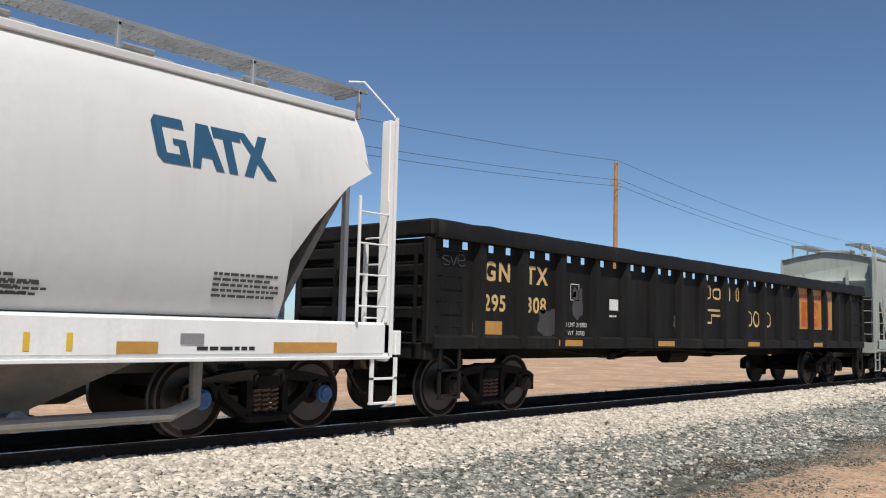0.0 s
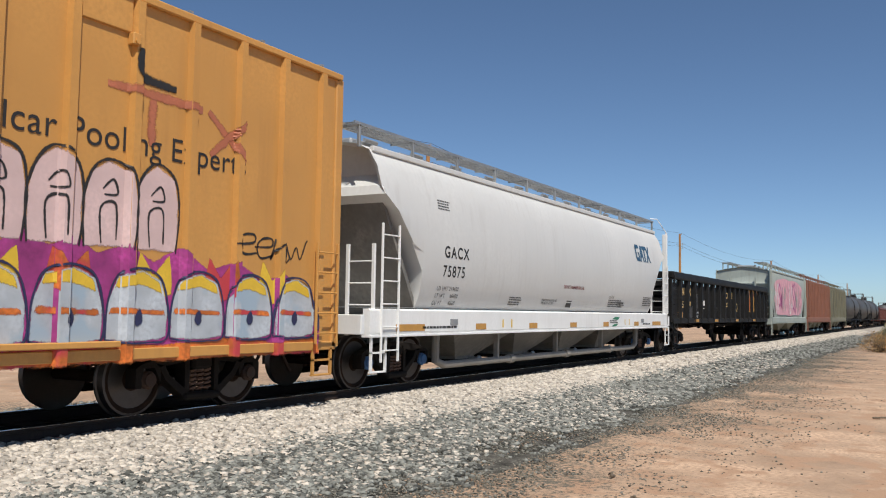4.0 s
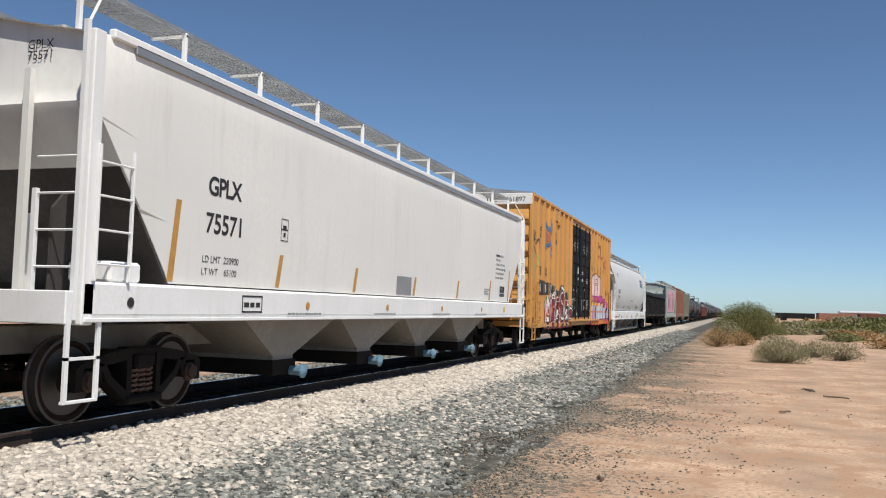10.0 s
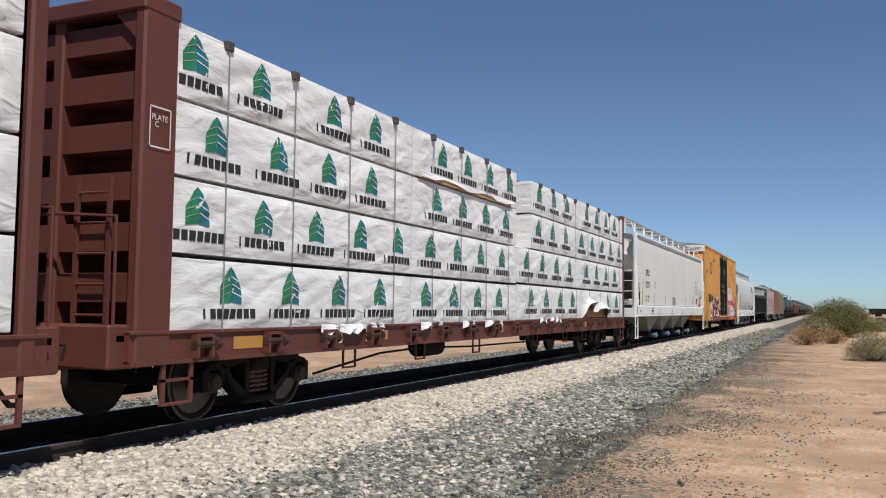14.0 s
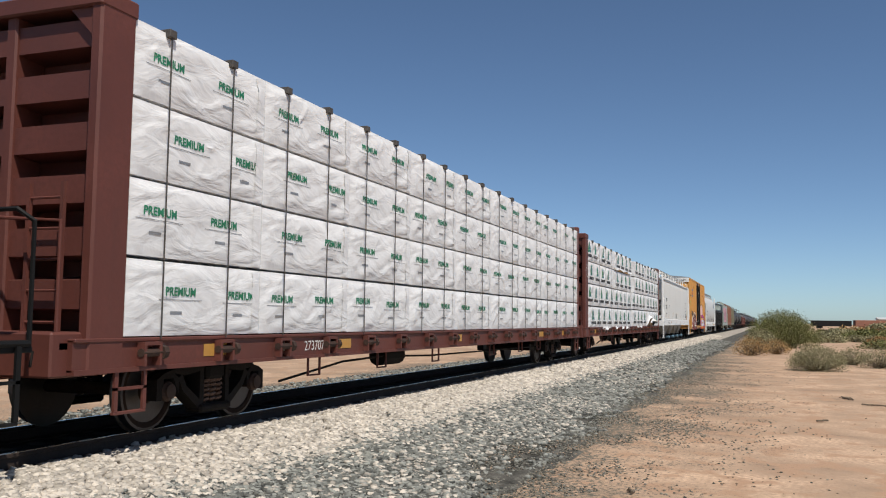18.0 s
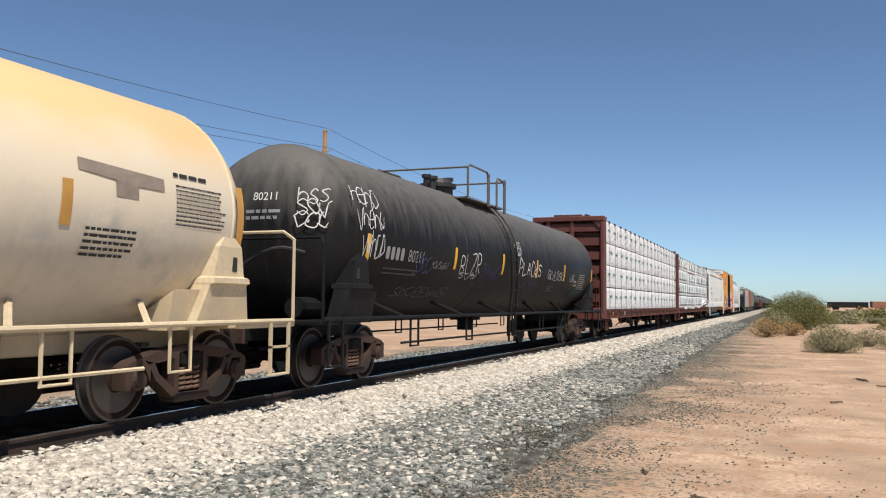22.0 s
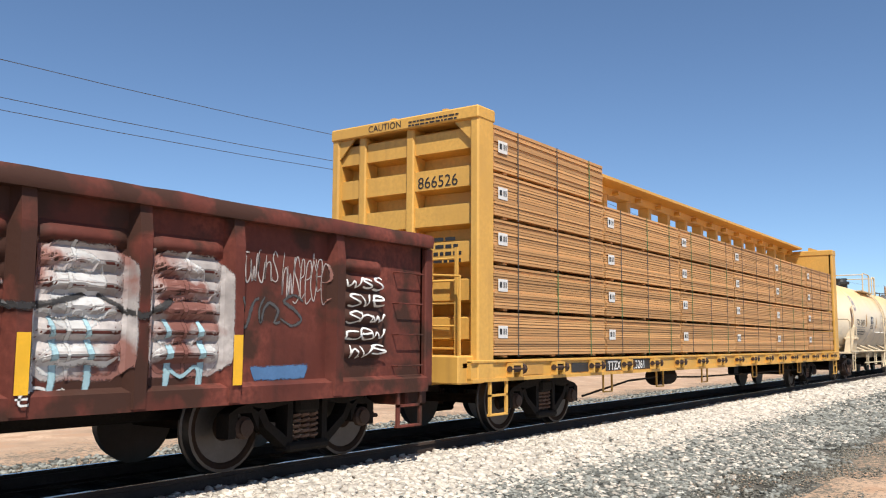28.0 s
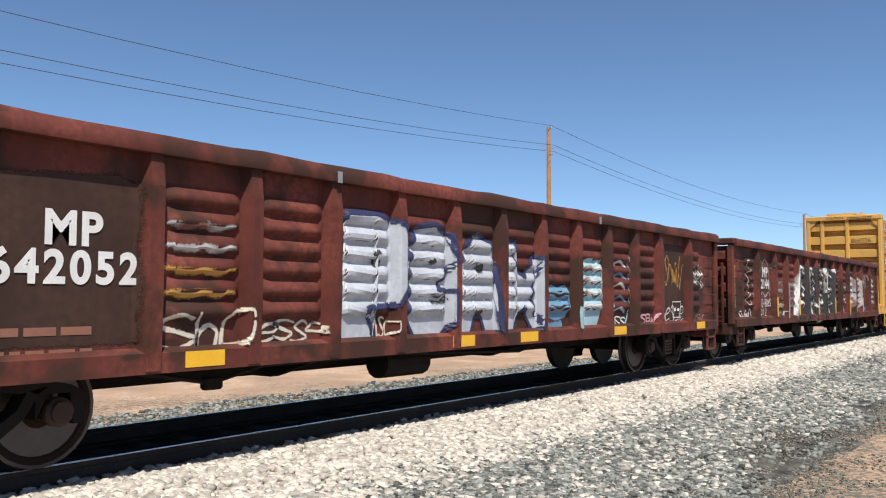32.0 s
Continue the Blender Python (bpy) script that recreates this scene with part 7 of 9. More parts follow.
def fat(x0, x1, z0, z1, r=0.16):
    """A rounded upright letter body."""
    return [(x0 + r, z0), (x1 - r, z0), (x1 - 0.04, z0 + r * 0.5), (x1, z0 + r * 1.4), (x1, z1 - r * 1.5), (x1 - 0.06, z1 - r * 0.5), (x1 - r * 1.3, z1), (x0 + r * 1.3, z1), (x0 + 0.06, z1 - r * 0.5), (x0, z1 - r * 1.5), (x0, z0 + r * 1.4), (x0 + 0.04, z0 + r * 0.5)]


rect_mark(gon_i, -8.07, -7.95, -1.44, 1.13, 2.05, "yelstripe", "reflector_strip", "bright yellow reflector strip")
for x in (-5.1, -3.06, -1.02, 1.02, 3.06, 5.1):
    rect_mark(gon_i, x - 0.055, x + 0.055, -1.552, 0.91, 1.37, "yelstripe", "reflector_strip", "bright yellow reflector strip")
lettering(gon_i, "MP", -5.93, yR - 0.006, 1.84, 0.23, "chalk", bold=0.012, spread=1.1)
line(gon_i, [(-6.3, 1.8), (-6.28, 2.05), (-6.05, 2.2), (-5.9, 2.1), (-6.1, 1.95), (-6.3, 1.9)], 0.09, "green", 0.004, "green spray strokes by a white number")
line(gon_i, [(-6.3, 1.95), (-6.1, 2.0), (-6.05, 1.8)], 0.08, "green", 0.0045)
line(gon_i, [(-5.95, 2.1), (-5.7, 2.24), (-5.45, 2.1), (-5.35, 1.8), (-5.3, 1.5)], 0.05, "whitewash", 0.004)
line(gon_i, [(-6.35, 1.5), (-6.1, 1.4), (-5.9, 1.48), (-5.7, 1.38), (-5.45, 1.48), (-5.3, 1.4)], 0.07, "whitewash", 0.004)
lettering(gon_i, "642144", -6.36, yR - 0.006, 1.57, 0.22, "chalk", bold=0.01, spread=1.05)
tag(gon_i, "ACID-BOYS", -6.36, -5.26, 1.14, 1.31, "chalk", 301, 0.035, RED_SIDE)
tag(gon_i, "2012", -6.3, -5.6, 0.95, 1.09, "chalk", 302, 0.035, RED_SIDE)
scrawl(gon_i, -6.4, -5.2, 1.4, 2.3, 0, "tankgrey", 303, 0.03, 3, loops=6, **GR)
for k, x in enumerate((-7.08, -6.9)):
    line(gon_i, [(x + (0.05, 0.14, -0.1, -0.12, 0.08, 0.12, -0.02, -0.14)[(i * 3 + k) % 8], 2.18 - 0.066 * i + 0.05 * math.sin(i * 1.7)) for i in range(16)], 0.035, ("chalk", "smear")[k], 0.0065 + 0.001 * k, "white looping tag down the panel")
scrawl(gon_i, -7.7, -6.8, 0.86, 1.1, 0, "chalk", 308, 0.06, 4, **GR)
for k, z in enumerate((1.14, 1.32, 1.5, 1.68)):
    line(gon_i, [(-5.0, z), (-4.6, z + 0.03), (-4.22, z)], 0.13, "whitewash" if k % 2 else "chalk", 0.006 + 0.0003 * k)
    line(gon_i, [(-3.95, z), (-3.5, z + 0.02), (-3.15, z)], 0.12, "chalk" if k % 2 else "whitewash", 0.006 + 0.0003 * k)
scrawl(gon_i, -4.9, -4.15, 0.84, 1.05, 0, "silver", 312, 0.04, 4, **GR)
line(gon_i, [(-4.1, 0.85), (-4.05, 1.3), (-4.1, 1.75)], 0.16, "whitewash", 0.007)
# white-edged black letters across the posts
for a, b in ((-3.1, -2.0), (-2.06, -1.0), (-1.14, 0.02), (-0.06, 1.14)):
    area(gon_i, fat(a, b, 0.76, 2.24, 0.14), "darkpatch", 0.006, "black graffiti letter fill")
SMEARED = (("whitewash", 0.30), ("chalk", 0.12))
for k, (pts, w) in enumerate((
        ([(-3.2, 0.8), (-3.14, 1.5), (-2.95, 2.15), (-2.6, 2.2)], 0.2), ([(-2.9, 2.05), (-2.55, 2.16), (-2.25, 2.0)], 0.12), ([(-2.75, 1.65), (-2.5, 1.7), (-2.35, 1.5), (-2.55, 1.4)], 0.12), ([(-2.85, 1.15), (-2.5, 1.25), (-2.25, 1.1)], 0.14),
        ([(-2.0, 2.15), (-1.95, 1.7), (-1.8, 1.45), (-1.85, 1.15)], 0.13), ([(-1.9, 2.1), (-1.55, 2.14), (-1.3, 2.0)], 0.1), ([(-1.2, 2.15), (-1.24, 1.7), (-1.18, 1.3), (-1.08, 1.1)], 0.11), ([(-1.75, 1.55), (-1.5, 1.5), (-1.3, 1.62)], 0.12), ([(-1.9, 0.78), (-1.6, 1.15), (-1.3, 0.95), (-1.15, 0.78)], 0.2),
        ([(-0.86, 1.5), (-0.86, 1.9), (-0.66, 2.1), (-0.36, 2.1), (-0.16, 1.9)], 0.11), ([(-0.66, 1.68), (-0.5, 1.78), (-0.32, 1.66)], 0.13), ([(-0.58, 1.48), (-0.48, 1.42)], 0.14), ([(-0.88, 1.05), (-0.7, 1.24), (-0.4, 1.2), (-0.18, 1.32), (-0.2, 1.05)], 0.12), ([(-0.9, 1.3), (-0.95, 1.0), (-0.9, 0.76), (-0.5, 0.72), (-0.12, 0.76)], 0.12),
        ([(-0.98, 2.3), (-0.9, 2.0), (-0.92, 1.5), (-0.84, 1.15)], 0.08), ([(-0.1, 2.2), (-0.02, 1.9), (-0.06, 1.5)], 0.16), ([(0.1, 2.05), (0.2, 1.7), (0.16, 1.5)], 0.08),
        ([(0.28, 1.95), (0.5, 2.08), (0.75, 1.95)], 0.10), ([(0.35, 1.62), (0.6, 1.6), (0.4, 1.45), (0.45, 1.25)], 0.11), ([(0.22, 1.18), (0.5, 1.14), (0.8, 1.2)], 0.10), ([(0.7, 1.75), (0.84, 1.5), (0.82, 1.1)], 0.08), ([(0.3, 1.12), (0.42, 0.9), (0.34, 0.72)], 0.11), ([(0.62, 1.1), (0.72, 0.9), (0.84, 0.72)], 0.13), ([(0.92, 2.2), (1.02, 2.1), (1.12, 2.2)], 0.12))):
    for (m, f), e in zip(SMEARED, (0.009, 0.0125)):
        line(gon_i, pts, w * (1.35 if m == "whitewash" else 0.8), m, e + 0.0002 * k)
for x in (-2.04, -1.02, 0.0):
    line(gon_i, [(x - 0.05, 2.0), (x - 0.06, 1.5), (x - 0.05, 1.42)], 0.035, "redpaint", 0.018)
tag(gon_i, "SCP", -0.72, -0.32, 0.84, 1.0, "amber", 320, 0.035, RED_SIDE, 0.018)
line(gon_i, [(1.5, 2.08), (1.2, 1.9), (1.16, 1.5), (1.3, 1.16), (1.55, 1.12)], 0.06, "smear", 0.010)
line(gon_i, [(1.3, 1.16), (1.5, 1.14), (1.42, 0.9), (1.2, 0.74)], 0.05, "cyanpaint", 0.011)
for k, z in enumerate((1.32, 1.5, 1.69, 1.88)):
    line(gon_i, [(1.7, z), (1.82, z + 0.04), (1.94, z)], 0.05, "smear", 0.007)
for c, (x0, x1) in enumerate(((2.2, 2.92), (3.22, 3.94), (4.22, 4.96))):
    for k, z in enumerate((1.13, 1.31, 1.50, 1.69, 1.88)):
        cut = ((0, 0.1), (0.05, 0), (0, 0), (0.12, 0.04), (0, 0.2))[(c + 2 * k) % 5]
        if (k + c) % 2:
            blob(gon_i, x0 - 0.06 + cut[0], x1 + 0.06 - cut[1], z - 0.06, z + 0.12, 0, ("smear", "chalk", "whitewash")[(c + k) % 3], 900 + 7 * c + k, 7, 0.3, eps=0.006 + 0.0003 * k, label="worn white graffiti smear", **GR)
    if c:
        area(gon_i, fat(x0 - 0.1, x1 + 0.1, 0.98, 2.1), "whitewash", 0.0042, "worn white graffiti haze")
        area(gon_i, fat(x0 + 0.06, x1 - 0.16, 1.36, 2.04), "smear", 0.0052)
        area(gon_i, fat(x0 - 0.02, x1 + 0.02, 1.02, 1.3, 0.1), "smear", 0.0052)
    line(gon_i, [(x0 - 0.02, 2.05), (x0 - 0.06, 1.5), (x0 - 0.02, 0.85)], 0.08, "smear", 0.009)
line(gon_i, [(2.2, 1.3), (2.24, 1.68), (2.5, 1.72), (2.9, 1.62)], 0.05, "cyanpaint", 0.0112)
line(gon_i, [(2.22, 1.5), (2.2, 1.1), (2.22, 0.78)], 0.06, "cyanpaint", 0.0112)
line(gon_i, [(2.6, 1.55), (2.66, 1.2), (2.6, 0.95)], 0.04, "cyanpaint", 0.0112)
line(gon_i, [(2.5, 1.66), (2.85, 1.6), (3.06, 1.56), (3.3, 1.6), (3.6, 1.68)], 0.085, "darkpatch", 0.0125)
line(gon_i, [(3.7, 1.68), (3.95, 1.56), (4.08, 1.52), (4.3, 1.6), (4.5, 1.72)], 0.085, "darkpatch", 0.0125)
for x in (3.3, 3.6, 4.35, 4.7):
    line(gon_i, [(x, 1.5), (x + 0.06, 1.1), (x + 0.02, 0.78)], 0.09, "cyanpaint", 0.0115)
    line(gon_i, [(x - 0.12, 2.1), (x - 0.16, 1.6), (x - 0.12, 1.0)], 0.07, "smear", 0.0118)
line(gon_i, [(4.4, 1.1), (4.55, 1.0), (4.72, 1.08), (4.78, 0.8)], 0.05, "cyanpaint", 0.012)
scrawl(gon_i, 3.05, 3.55, 0.82, 0.95, 0, "chalk", 346, 0.035, 4, **GR)
scrawl(gon_i, 2.1, 2.7, 0.84, 1.08, 0, "chalk", 347, 0.035, 4, **GR)
scrawl(gon_i, 5.15, 6.05, 1.42, 1.78, 0, "tankgrey", 349, 0.05, 3, **GR)
scrawl(gon_i, 5.75, 6.4, 1.7, 2.2, 0, "whitewash", 350, 0.022, 8, **GR)
scrawl(gon_i, 5.15, 5.7, 1.85, 2.2, 0, "whitewash", 351, 0.025, 6, **GR)
area(gon_i, [(5.4, 0.92), (6.1, 0.92), (6.15, 1.1), (5.35, 1.08)], "blue", 0.006, "blue paint patch", "sticker")
for k, z in enumerate((1.16, 1.34, 1.53, 1.72, 1.91)):
    scrawl(gon_i, 6.7, 7.3, z - 0.02, z + 0.13, 0, "chalk", 352 + k, 0.035, 3, **GR)

for x, w in ((-4.8, 0.4), (-1.1, 0.45), (0.4, 0.45), (3.2, 0.45), (6.8, 0.45)):
    rect_mark(gon_j, x, x + w, -1.514, 0.76, 0.89, "yelstripe", "reflector_strip", "bright yellow reflector strip")
lettering(gon_j, "MP", -5.97, yR - 0.004, 1.71, 0.25, "chalk", bold=0.012, spread=1.1)
area(gon_j, [(-6.42, 0.95), (-5.18, 0.95), (-5.18, 2.22), (-5.4, 2.28), (-6.42, 2.2)], "darkbrown", 0.002, "dark brown repainted panel", "faded_panel")
lettering(gon_j, "642052", -6.36, yR - 0.004, 1.43, 0.24, "chalk", bold=0.012, spread=1.22)
bars(gon_j, -6.3, yR, 1.05, print_rows(71, 2, 0.06, 0.16, 0.9), "brown")
for k, z in enumerate((1.34, 1.53, 1.72, 1.9)):
    blob(gon_j, -5.02, -4.2, z - 0.05, z + 0.08, 0, "amber" if k < 2 else "smear", 980 + k, 7, 0.3, eps=0.006, **GR)
scrawl(gon_j, -4.95, -4.1, 0.85, 1.25, 0, "cream", 360, 0.06, 3, **GR)
scrawl(gon_j, -3.95, -3.15, 0.92, 1.12, 0, "cream", 361, 0.05, 4, **GR)
# fat silver letters with blue-black edges
P1 = [(-2.95, 1.2), (-2.9, 0.86), (-2.45, 0.74), (-2.4, 0.95), (-2.55, 1.22), (-2.1, 1.25), (-1.88, 1.5), (-1.84, 1.8), (-2.0, 2.1), (-2.4, 2.2), (-2.85, 2.18), (-2.97, 1.9)]
for outline in (P1, [(-1.86, 1.1), (-1.7, 0.84), (-1.3, 0.84), (-1.06, 1.05), (-1.05, 1.4), (-1.35, 1.42), (-1.05, 1.75), (-1.12, 2.05), (-1.4, 2.16), (-1.75, 2.1), (-1.86, 1.85)], [(-0.9, 0.88), (-0.62, 0.9), (-0.55, 1.1), (-0.42, 1.1), (-0.32, 0.9), (-0.06, 0.9), (-0.12, 1.7), (-0.25, 2.02), (-0.55, 2.1), (-0.8, 1.95), (-0.92, 1.6)], [(0.12, 0.9), (0.36, 0.86), (0.4, 1.1), (0.55, 1.2), (0.85, 0.86), (0.98, 0.95), (0.75, 1.35), (0.98, 1.85), (0.8, 1.9), (0.55, 1.6), (0.36, 1.7), (0.34, 2.06), (0.14, 2.04)]):
    area(gon_j, outline, "silverwhite", 0.006, "silver-white graffiti letter fill")
    s = Shape()
    painted(s, outline + outline[:1], 0.10, RED_SIDE, 0.010)
    part("graffiti_outline", s, "inkblue", gon_j, "blue-black letter edge")
for a, b, c, d in ((-2.5, -2.3, 1.62, 1.86), (-1.55, -1.35, 1.66, 1.82), (-1.5, -1.1, 1.22, 1.4), (-0.58, -0.38, 1.58, 1.8), (-0.62, -0.4, 1.08, 1.26)):
    blob(gon_j, a, b, c, d, 0, "darkpatch", int(a * 10), 4, 0.15, eps=0.011, **GR)
scrawl(gon_j, -2.45, -2.1, 0.92, 1.15, 0, "cream", 371, 0.04, 3, **GR)
blob(gon_j, 1.15, 1.86, 0.98, 1.55, 0, "bluepale", 373, 5, 0.14, label="faded blue graffiti fill", **GR)
blob(gon_j, 1.2, 1.75, 0.84, 1.05, 0, "bluepale", 372, 4, 0.3, **GR)
blob(gon_j, 1.95, 2.3, 0.84, 1.3, 0, "cyanpaint", 377, 4, 0.3, eps=0.005, **GR)
blob(gon_j, 2.12, 2.92, 0.82, 2.0, 0, "cyanpaint", 376, 6, 0.12, eps=0.006, label="pale blue graffiti fill", **GR)
for k, z in enumerate((1.2, 1.4, 1.58, 1.76)):
    blob(gon_j, 2.18, 2.86, z - 0.05, z + 0.08, 0, "smear", 990 + k, 6, 0.3, eps=0.010 + 0.0004 * k, **GR)
line(gon_j, [(2.1, 0.95), (2.12, 1.3), (2.2, 1.1), (2.3, 0.88), (2.55, 0.82)], 0.06, "chalk", 0.012)
line(gon_j, [(3.2, 2.0), (3.25, 1.2), (3.22, 0.8)], 0.08, "cyanpaint", 0.007)
line(gon_j, [(3.85, 2.0), (3.9, 1.3), (3.8, 0.95), (3.6, 0.85)], 0.07, "cyanpaint", 0.008)
for k, z in enumerate((1.12, 1.3, 1.5, 1.66, 1.85)):
    line(gon_j, [(3.3, z), (3.5, z + 0.06), (3.75, z - 0.02)], 0.08, ("silver", "bluepale", "chalk", "bluepale", "silver")[k], 0.009 + 0.0004 * k)
scrawl(gon_j, 3.2, 3.8, 0.86, 1.05, 0, "chalk", 379, 0.04, 3, **GR)
scrawl(gon_j, 4.2, 5.0, 0.88, 1.08, 0, "pink", 380, 0.05, 4, **GR)
area(gon_j, [(5.22, 0.9), (6.38, 0.95), (6.38, 2.3), (5.2, 2.32)], "darkbrown", 0.002, "dark brown repainted panel", "faded_panel")
scrawl(gon_j, 5.3, 6.3, 1.5, 2.1, 0, "amber", 381, 0.035, 6, **GR)
scrawl(gon_j, 5.25, 6.35, 0.9, 1.2, 0, "chalk", 382, 0.03, 5, **GR)
bars(gon_j, 5.8, yR - 0.008, 0.98, [(0, 0.016, [(0, 0.4)]), (0.28, 0.016, [(0, 0.4)]), (0, 0.29, [(0, 0.016), (0.39, 0.016)]), (0.12, 0.05, [(0.06, 0.1), (0.22, 0.1)])], "chalk")
scrawl(gon_j, 6.65, 7.4, 0.86, 1.05, 0, "whitewash", 383, 0.035, 4, **GR)
scrawl(gon_j, 6.65, 7.25, 1.55, 1.95, 0, "chalk", 384, 0.035, 4, **GR)
for x in (-3.1, 2.6):
    rect_mark(gon_j, x, x + 0.07, -1.566, 2.44, 2.55, "galv", "scuff", "bare scuffed patch on the chord")
scrawl(gon_i, -0.9, 0.9, 2.42, 2.54, 0, "palegreen", 385, 0.04, 6).matrix_basis = pose(-8.235, 0.45, 0, 0, 0, -90)
lettering(gon_i, "MP642144", -8.235, 0.05, 2.42, 0.12, "chalk", end=True)


# ---- centre-beam flat cars ----
def centerbeam(name, label, s, half, paint, zd, ztop, trucks, heads, rear_depth=0.52, front_depth=0.2):
    """A centre-beam flat car: deck, winch brackets, two ribbed bulkheads and the beam between them."""
    car = new_car(name, label, s, half, category="flat car", trucks=trucks)
    z0, z1 = zd
    L = half - 0.62
    for q in (-1, 1):
        part("side_sill", Shape().prism_x([(q * 1.36, z0), (q * 1.46, z0), (q * 1.46, z1 - 0.02), (q * 1.36, z1 - 0.02)][::q], -half + 0.2, half - 0.2), paint, car)
        part("deck_edge", Shape().box(-half + 0.2, half - 0.2, q * 1.30, q * 1.49, z1 - 0.04, z1, 0.008), paint, car)
        part("sill_lip", Shape().box(-half + 0.2, half - 0.2, q * 1.34, q * 1.49, z0 - 0.03, z0 + 0.015), paint, car)
        n = 17
        for i in range(n):
            x = -L + 0.6 + (2 * L - 1.2) * i / (n - 1)
            w = part("strap_winch", Shape().prism_y([(x - 0.14, z0 + 0.02), (x - 0.10, z0 + 0.02), (x - 0.10, z1 - 0.08), (x + 0.10, z1 - 0.08), (x + 0.10, z0 + 0.02), (x + 0.14, z0 + 0.02), (x + 0.14, z1 - 0.045), (x - 0.14, z1 - 0.045)], q * 1.46, q * 1.56), paint, car)
            part("winch_drum", Shape().cyl((x - 0.15, q * 1.52, (z0 + z1) / 2), (x + 0.17, q * 1.52, (z0 + z1) / 2), 0.045, 8).cyl((x + 0.15, q * 1.52, (z0 + z1) / 2), (x + 0.22, q * 1.52, (z0 + z1) / 2), 0.075, 8), "truckrust", w)
    part("deck", Shape().box(-half + 0.1, half - 0.1, -1.4, 1.4, z1 - 0.1, z1 - 0.04), paint, car)
    part("centre_sill", Shape().box(-half, half, -0.32, 0.32, z0 - 0.12, z1 - 0.08, 0.02), paint, car)
    for q in (-1, 1):
        xo, xi = q * half, heads[q > 0]
        dp = rear_depth if q < 0 else front_depth
        b = part("bulkhead", Shape().box(xi, xi + q * 0.06, -1.42, 1.14, z1 - 0.02, ztop, 0.01), paint, car, "ribbed steel end bulkhead")
        for y in (-1.41, 1.12):
            part("corner_post", Shape().box(xi, xi + q * (dp - 0.02), y - 0.07, y + 0.07, z0 - 0.02, ztop, 0.025), paint, b)
        for y in (-0.28, 0.62):
            part("bulkhead_post", Shape().box(xi + q * 0.06, xi + q * (dp - 0.06), y - 0.07, y + 0.07, z1, ztop - 0.1, 0.02), paint, b)
        for i in range(6):
            z = z1 + 0.25 + i * (ztop - z1 - 0.3) / 6
            part("bulkhead_rib", Shape().prism_y([(xi + q * 0.06, z), (xi + q * (dp - 0.12) + q * 0.02, z + 0.03), (xi + q * (dp - 0.10), z + 0.31), (xi + q * 0.06, z + 0.36)][::-q], -1.36, 1.08), paint, b)
        part("top_beam", Shape().box(xi - q * 0.02, xi + q * dp, -1.49, 1.2, ztop - 0.16, ztop + 0.02, 0.02), paint, b)
        for y, k in ((-1.36, 1), (1.06, -1)):
            part("gusset", Shape().prism_x([(y, ztop - 0.16), (y + k * 0.3, ztop - 0.16), (y, ztop - 0.46)][::k], xi + q * (dp - 0.08), xi + q * (dp - 0.05)), paint, b)
        for y in (-0.85, 0.1):
            part("lifting_lug", Shape().prism_x([(y - 0.2, ztop + 0.015), (y + 0.16, ztop + 0.015), (y + 0.16, ztop + 0.13), (y + 0.08, ztop + 0.13)], xi + q * 0.1, xi + q * 0.14), paint, b)
        part("end_sill", Shape().box(xi + q * 0.1, xo, -1.40, 1.40, z0 - 0.05, z1 + 0.06, 0.02), paint, car)
        l = part("end_ladder", Shape().box(xi + q * (dp + 0.06), xi + q * (dp + 0.10), -1.22, -1.18, z1, z1 + 1.5).box(xi + q * (dp + 0.06), xi + q * (dp + 0.10), -0.8, -0.76, z1, z1 + 1.5), paint, car)
        for i in range(5):
            part("rung", Shape().cyl((xi + q * (dp + 0.08), -1.2, z1 + 0.15 + i * 0.3), (xi + q * (dp + 0.08), -0.78, z1 + 0.15 + i * 0.3), 0.014, 6), paint, l)
        part("end_rail", Shape().tube([(xo - q * 0.1, -1.35, z1), (xo - q * 0.1, -1.35, z1 + 1.1), (xo - q * 0.1, -0.6, z1 + 1.15), (xo - q * 0.1, 0.6, z1 + 1.15)], 0.018, 6), paint, car)
        sill_step(car, xi - q * 0.15 - 0.25, -1.47, paint, 0.36, z0)
    # the beam along the middle
    part("beam_top_chord", Shape().prism_x([(-0.52, ztop + 0.08), (-0.17, ztop + 0.05), (-0.15, ztop - 0.1), (0.15, ztop - 0.1), (0.17, ztop + 0.05), (0.52, ztop + 0.08), (0.52, ztop + 0.14), (-0.52, ztop + 0.14)], *heads), paint, car)
    n = 18
    for i in range(n):
        x = -L + 0.7 + (2 * L - 1.4) * i / (n - 1)
        part("beam_post", Shape().box(x - 0.09, x + 0.09, -0.13, 0.13, z1 - 0.05, ztop - 0.08, 0.02), paint, car)
        part("chord_bracket", Shape().cyl((x + 0.3, -0.14, ztop - 0.04), (x + 0.3, -0.3, ztop - 0.04), 0.05, 8), paint, car)
    part("beam_web", Shape().box(*heads, -0.02, 0.02, z1 - 0.05, ztop - 0.95), paint, car)
    for x in (-6.8, -4.4, -1.8, 2.0, 4.6, 6.6):
        part("truss_hanger", Shape().tube([(x, -1.25, z0), (x, -1.25, 0.48), (x + 0.35, -1.25, 0.48), (x + 0.35, -1.25, z0)], 0.02, 5), paint, car)
    part("brake_cylinder", Shape().cyl((-3.2, -0.7, 0.62), (-2.3, -0.7, 0.62), 0.18, 12).box(-2.9, -2.6, -0.8, -0.6, 0.7, 0.9), "truck", car)
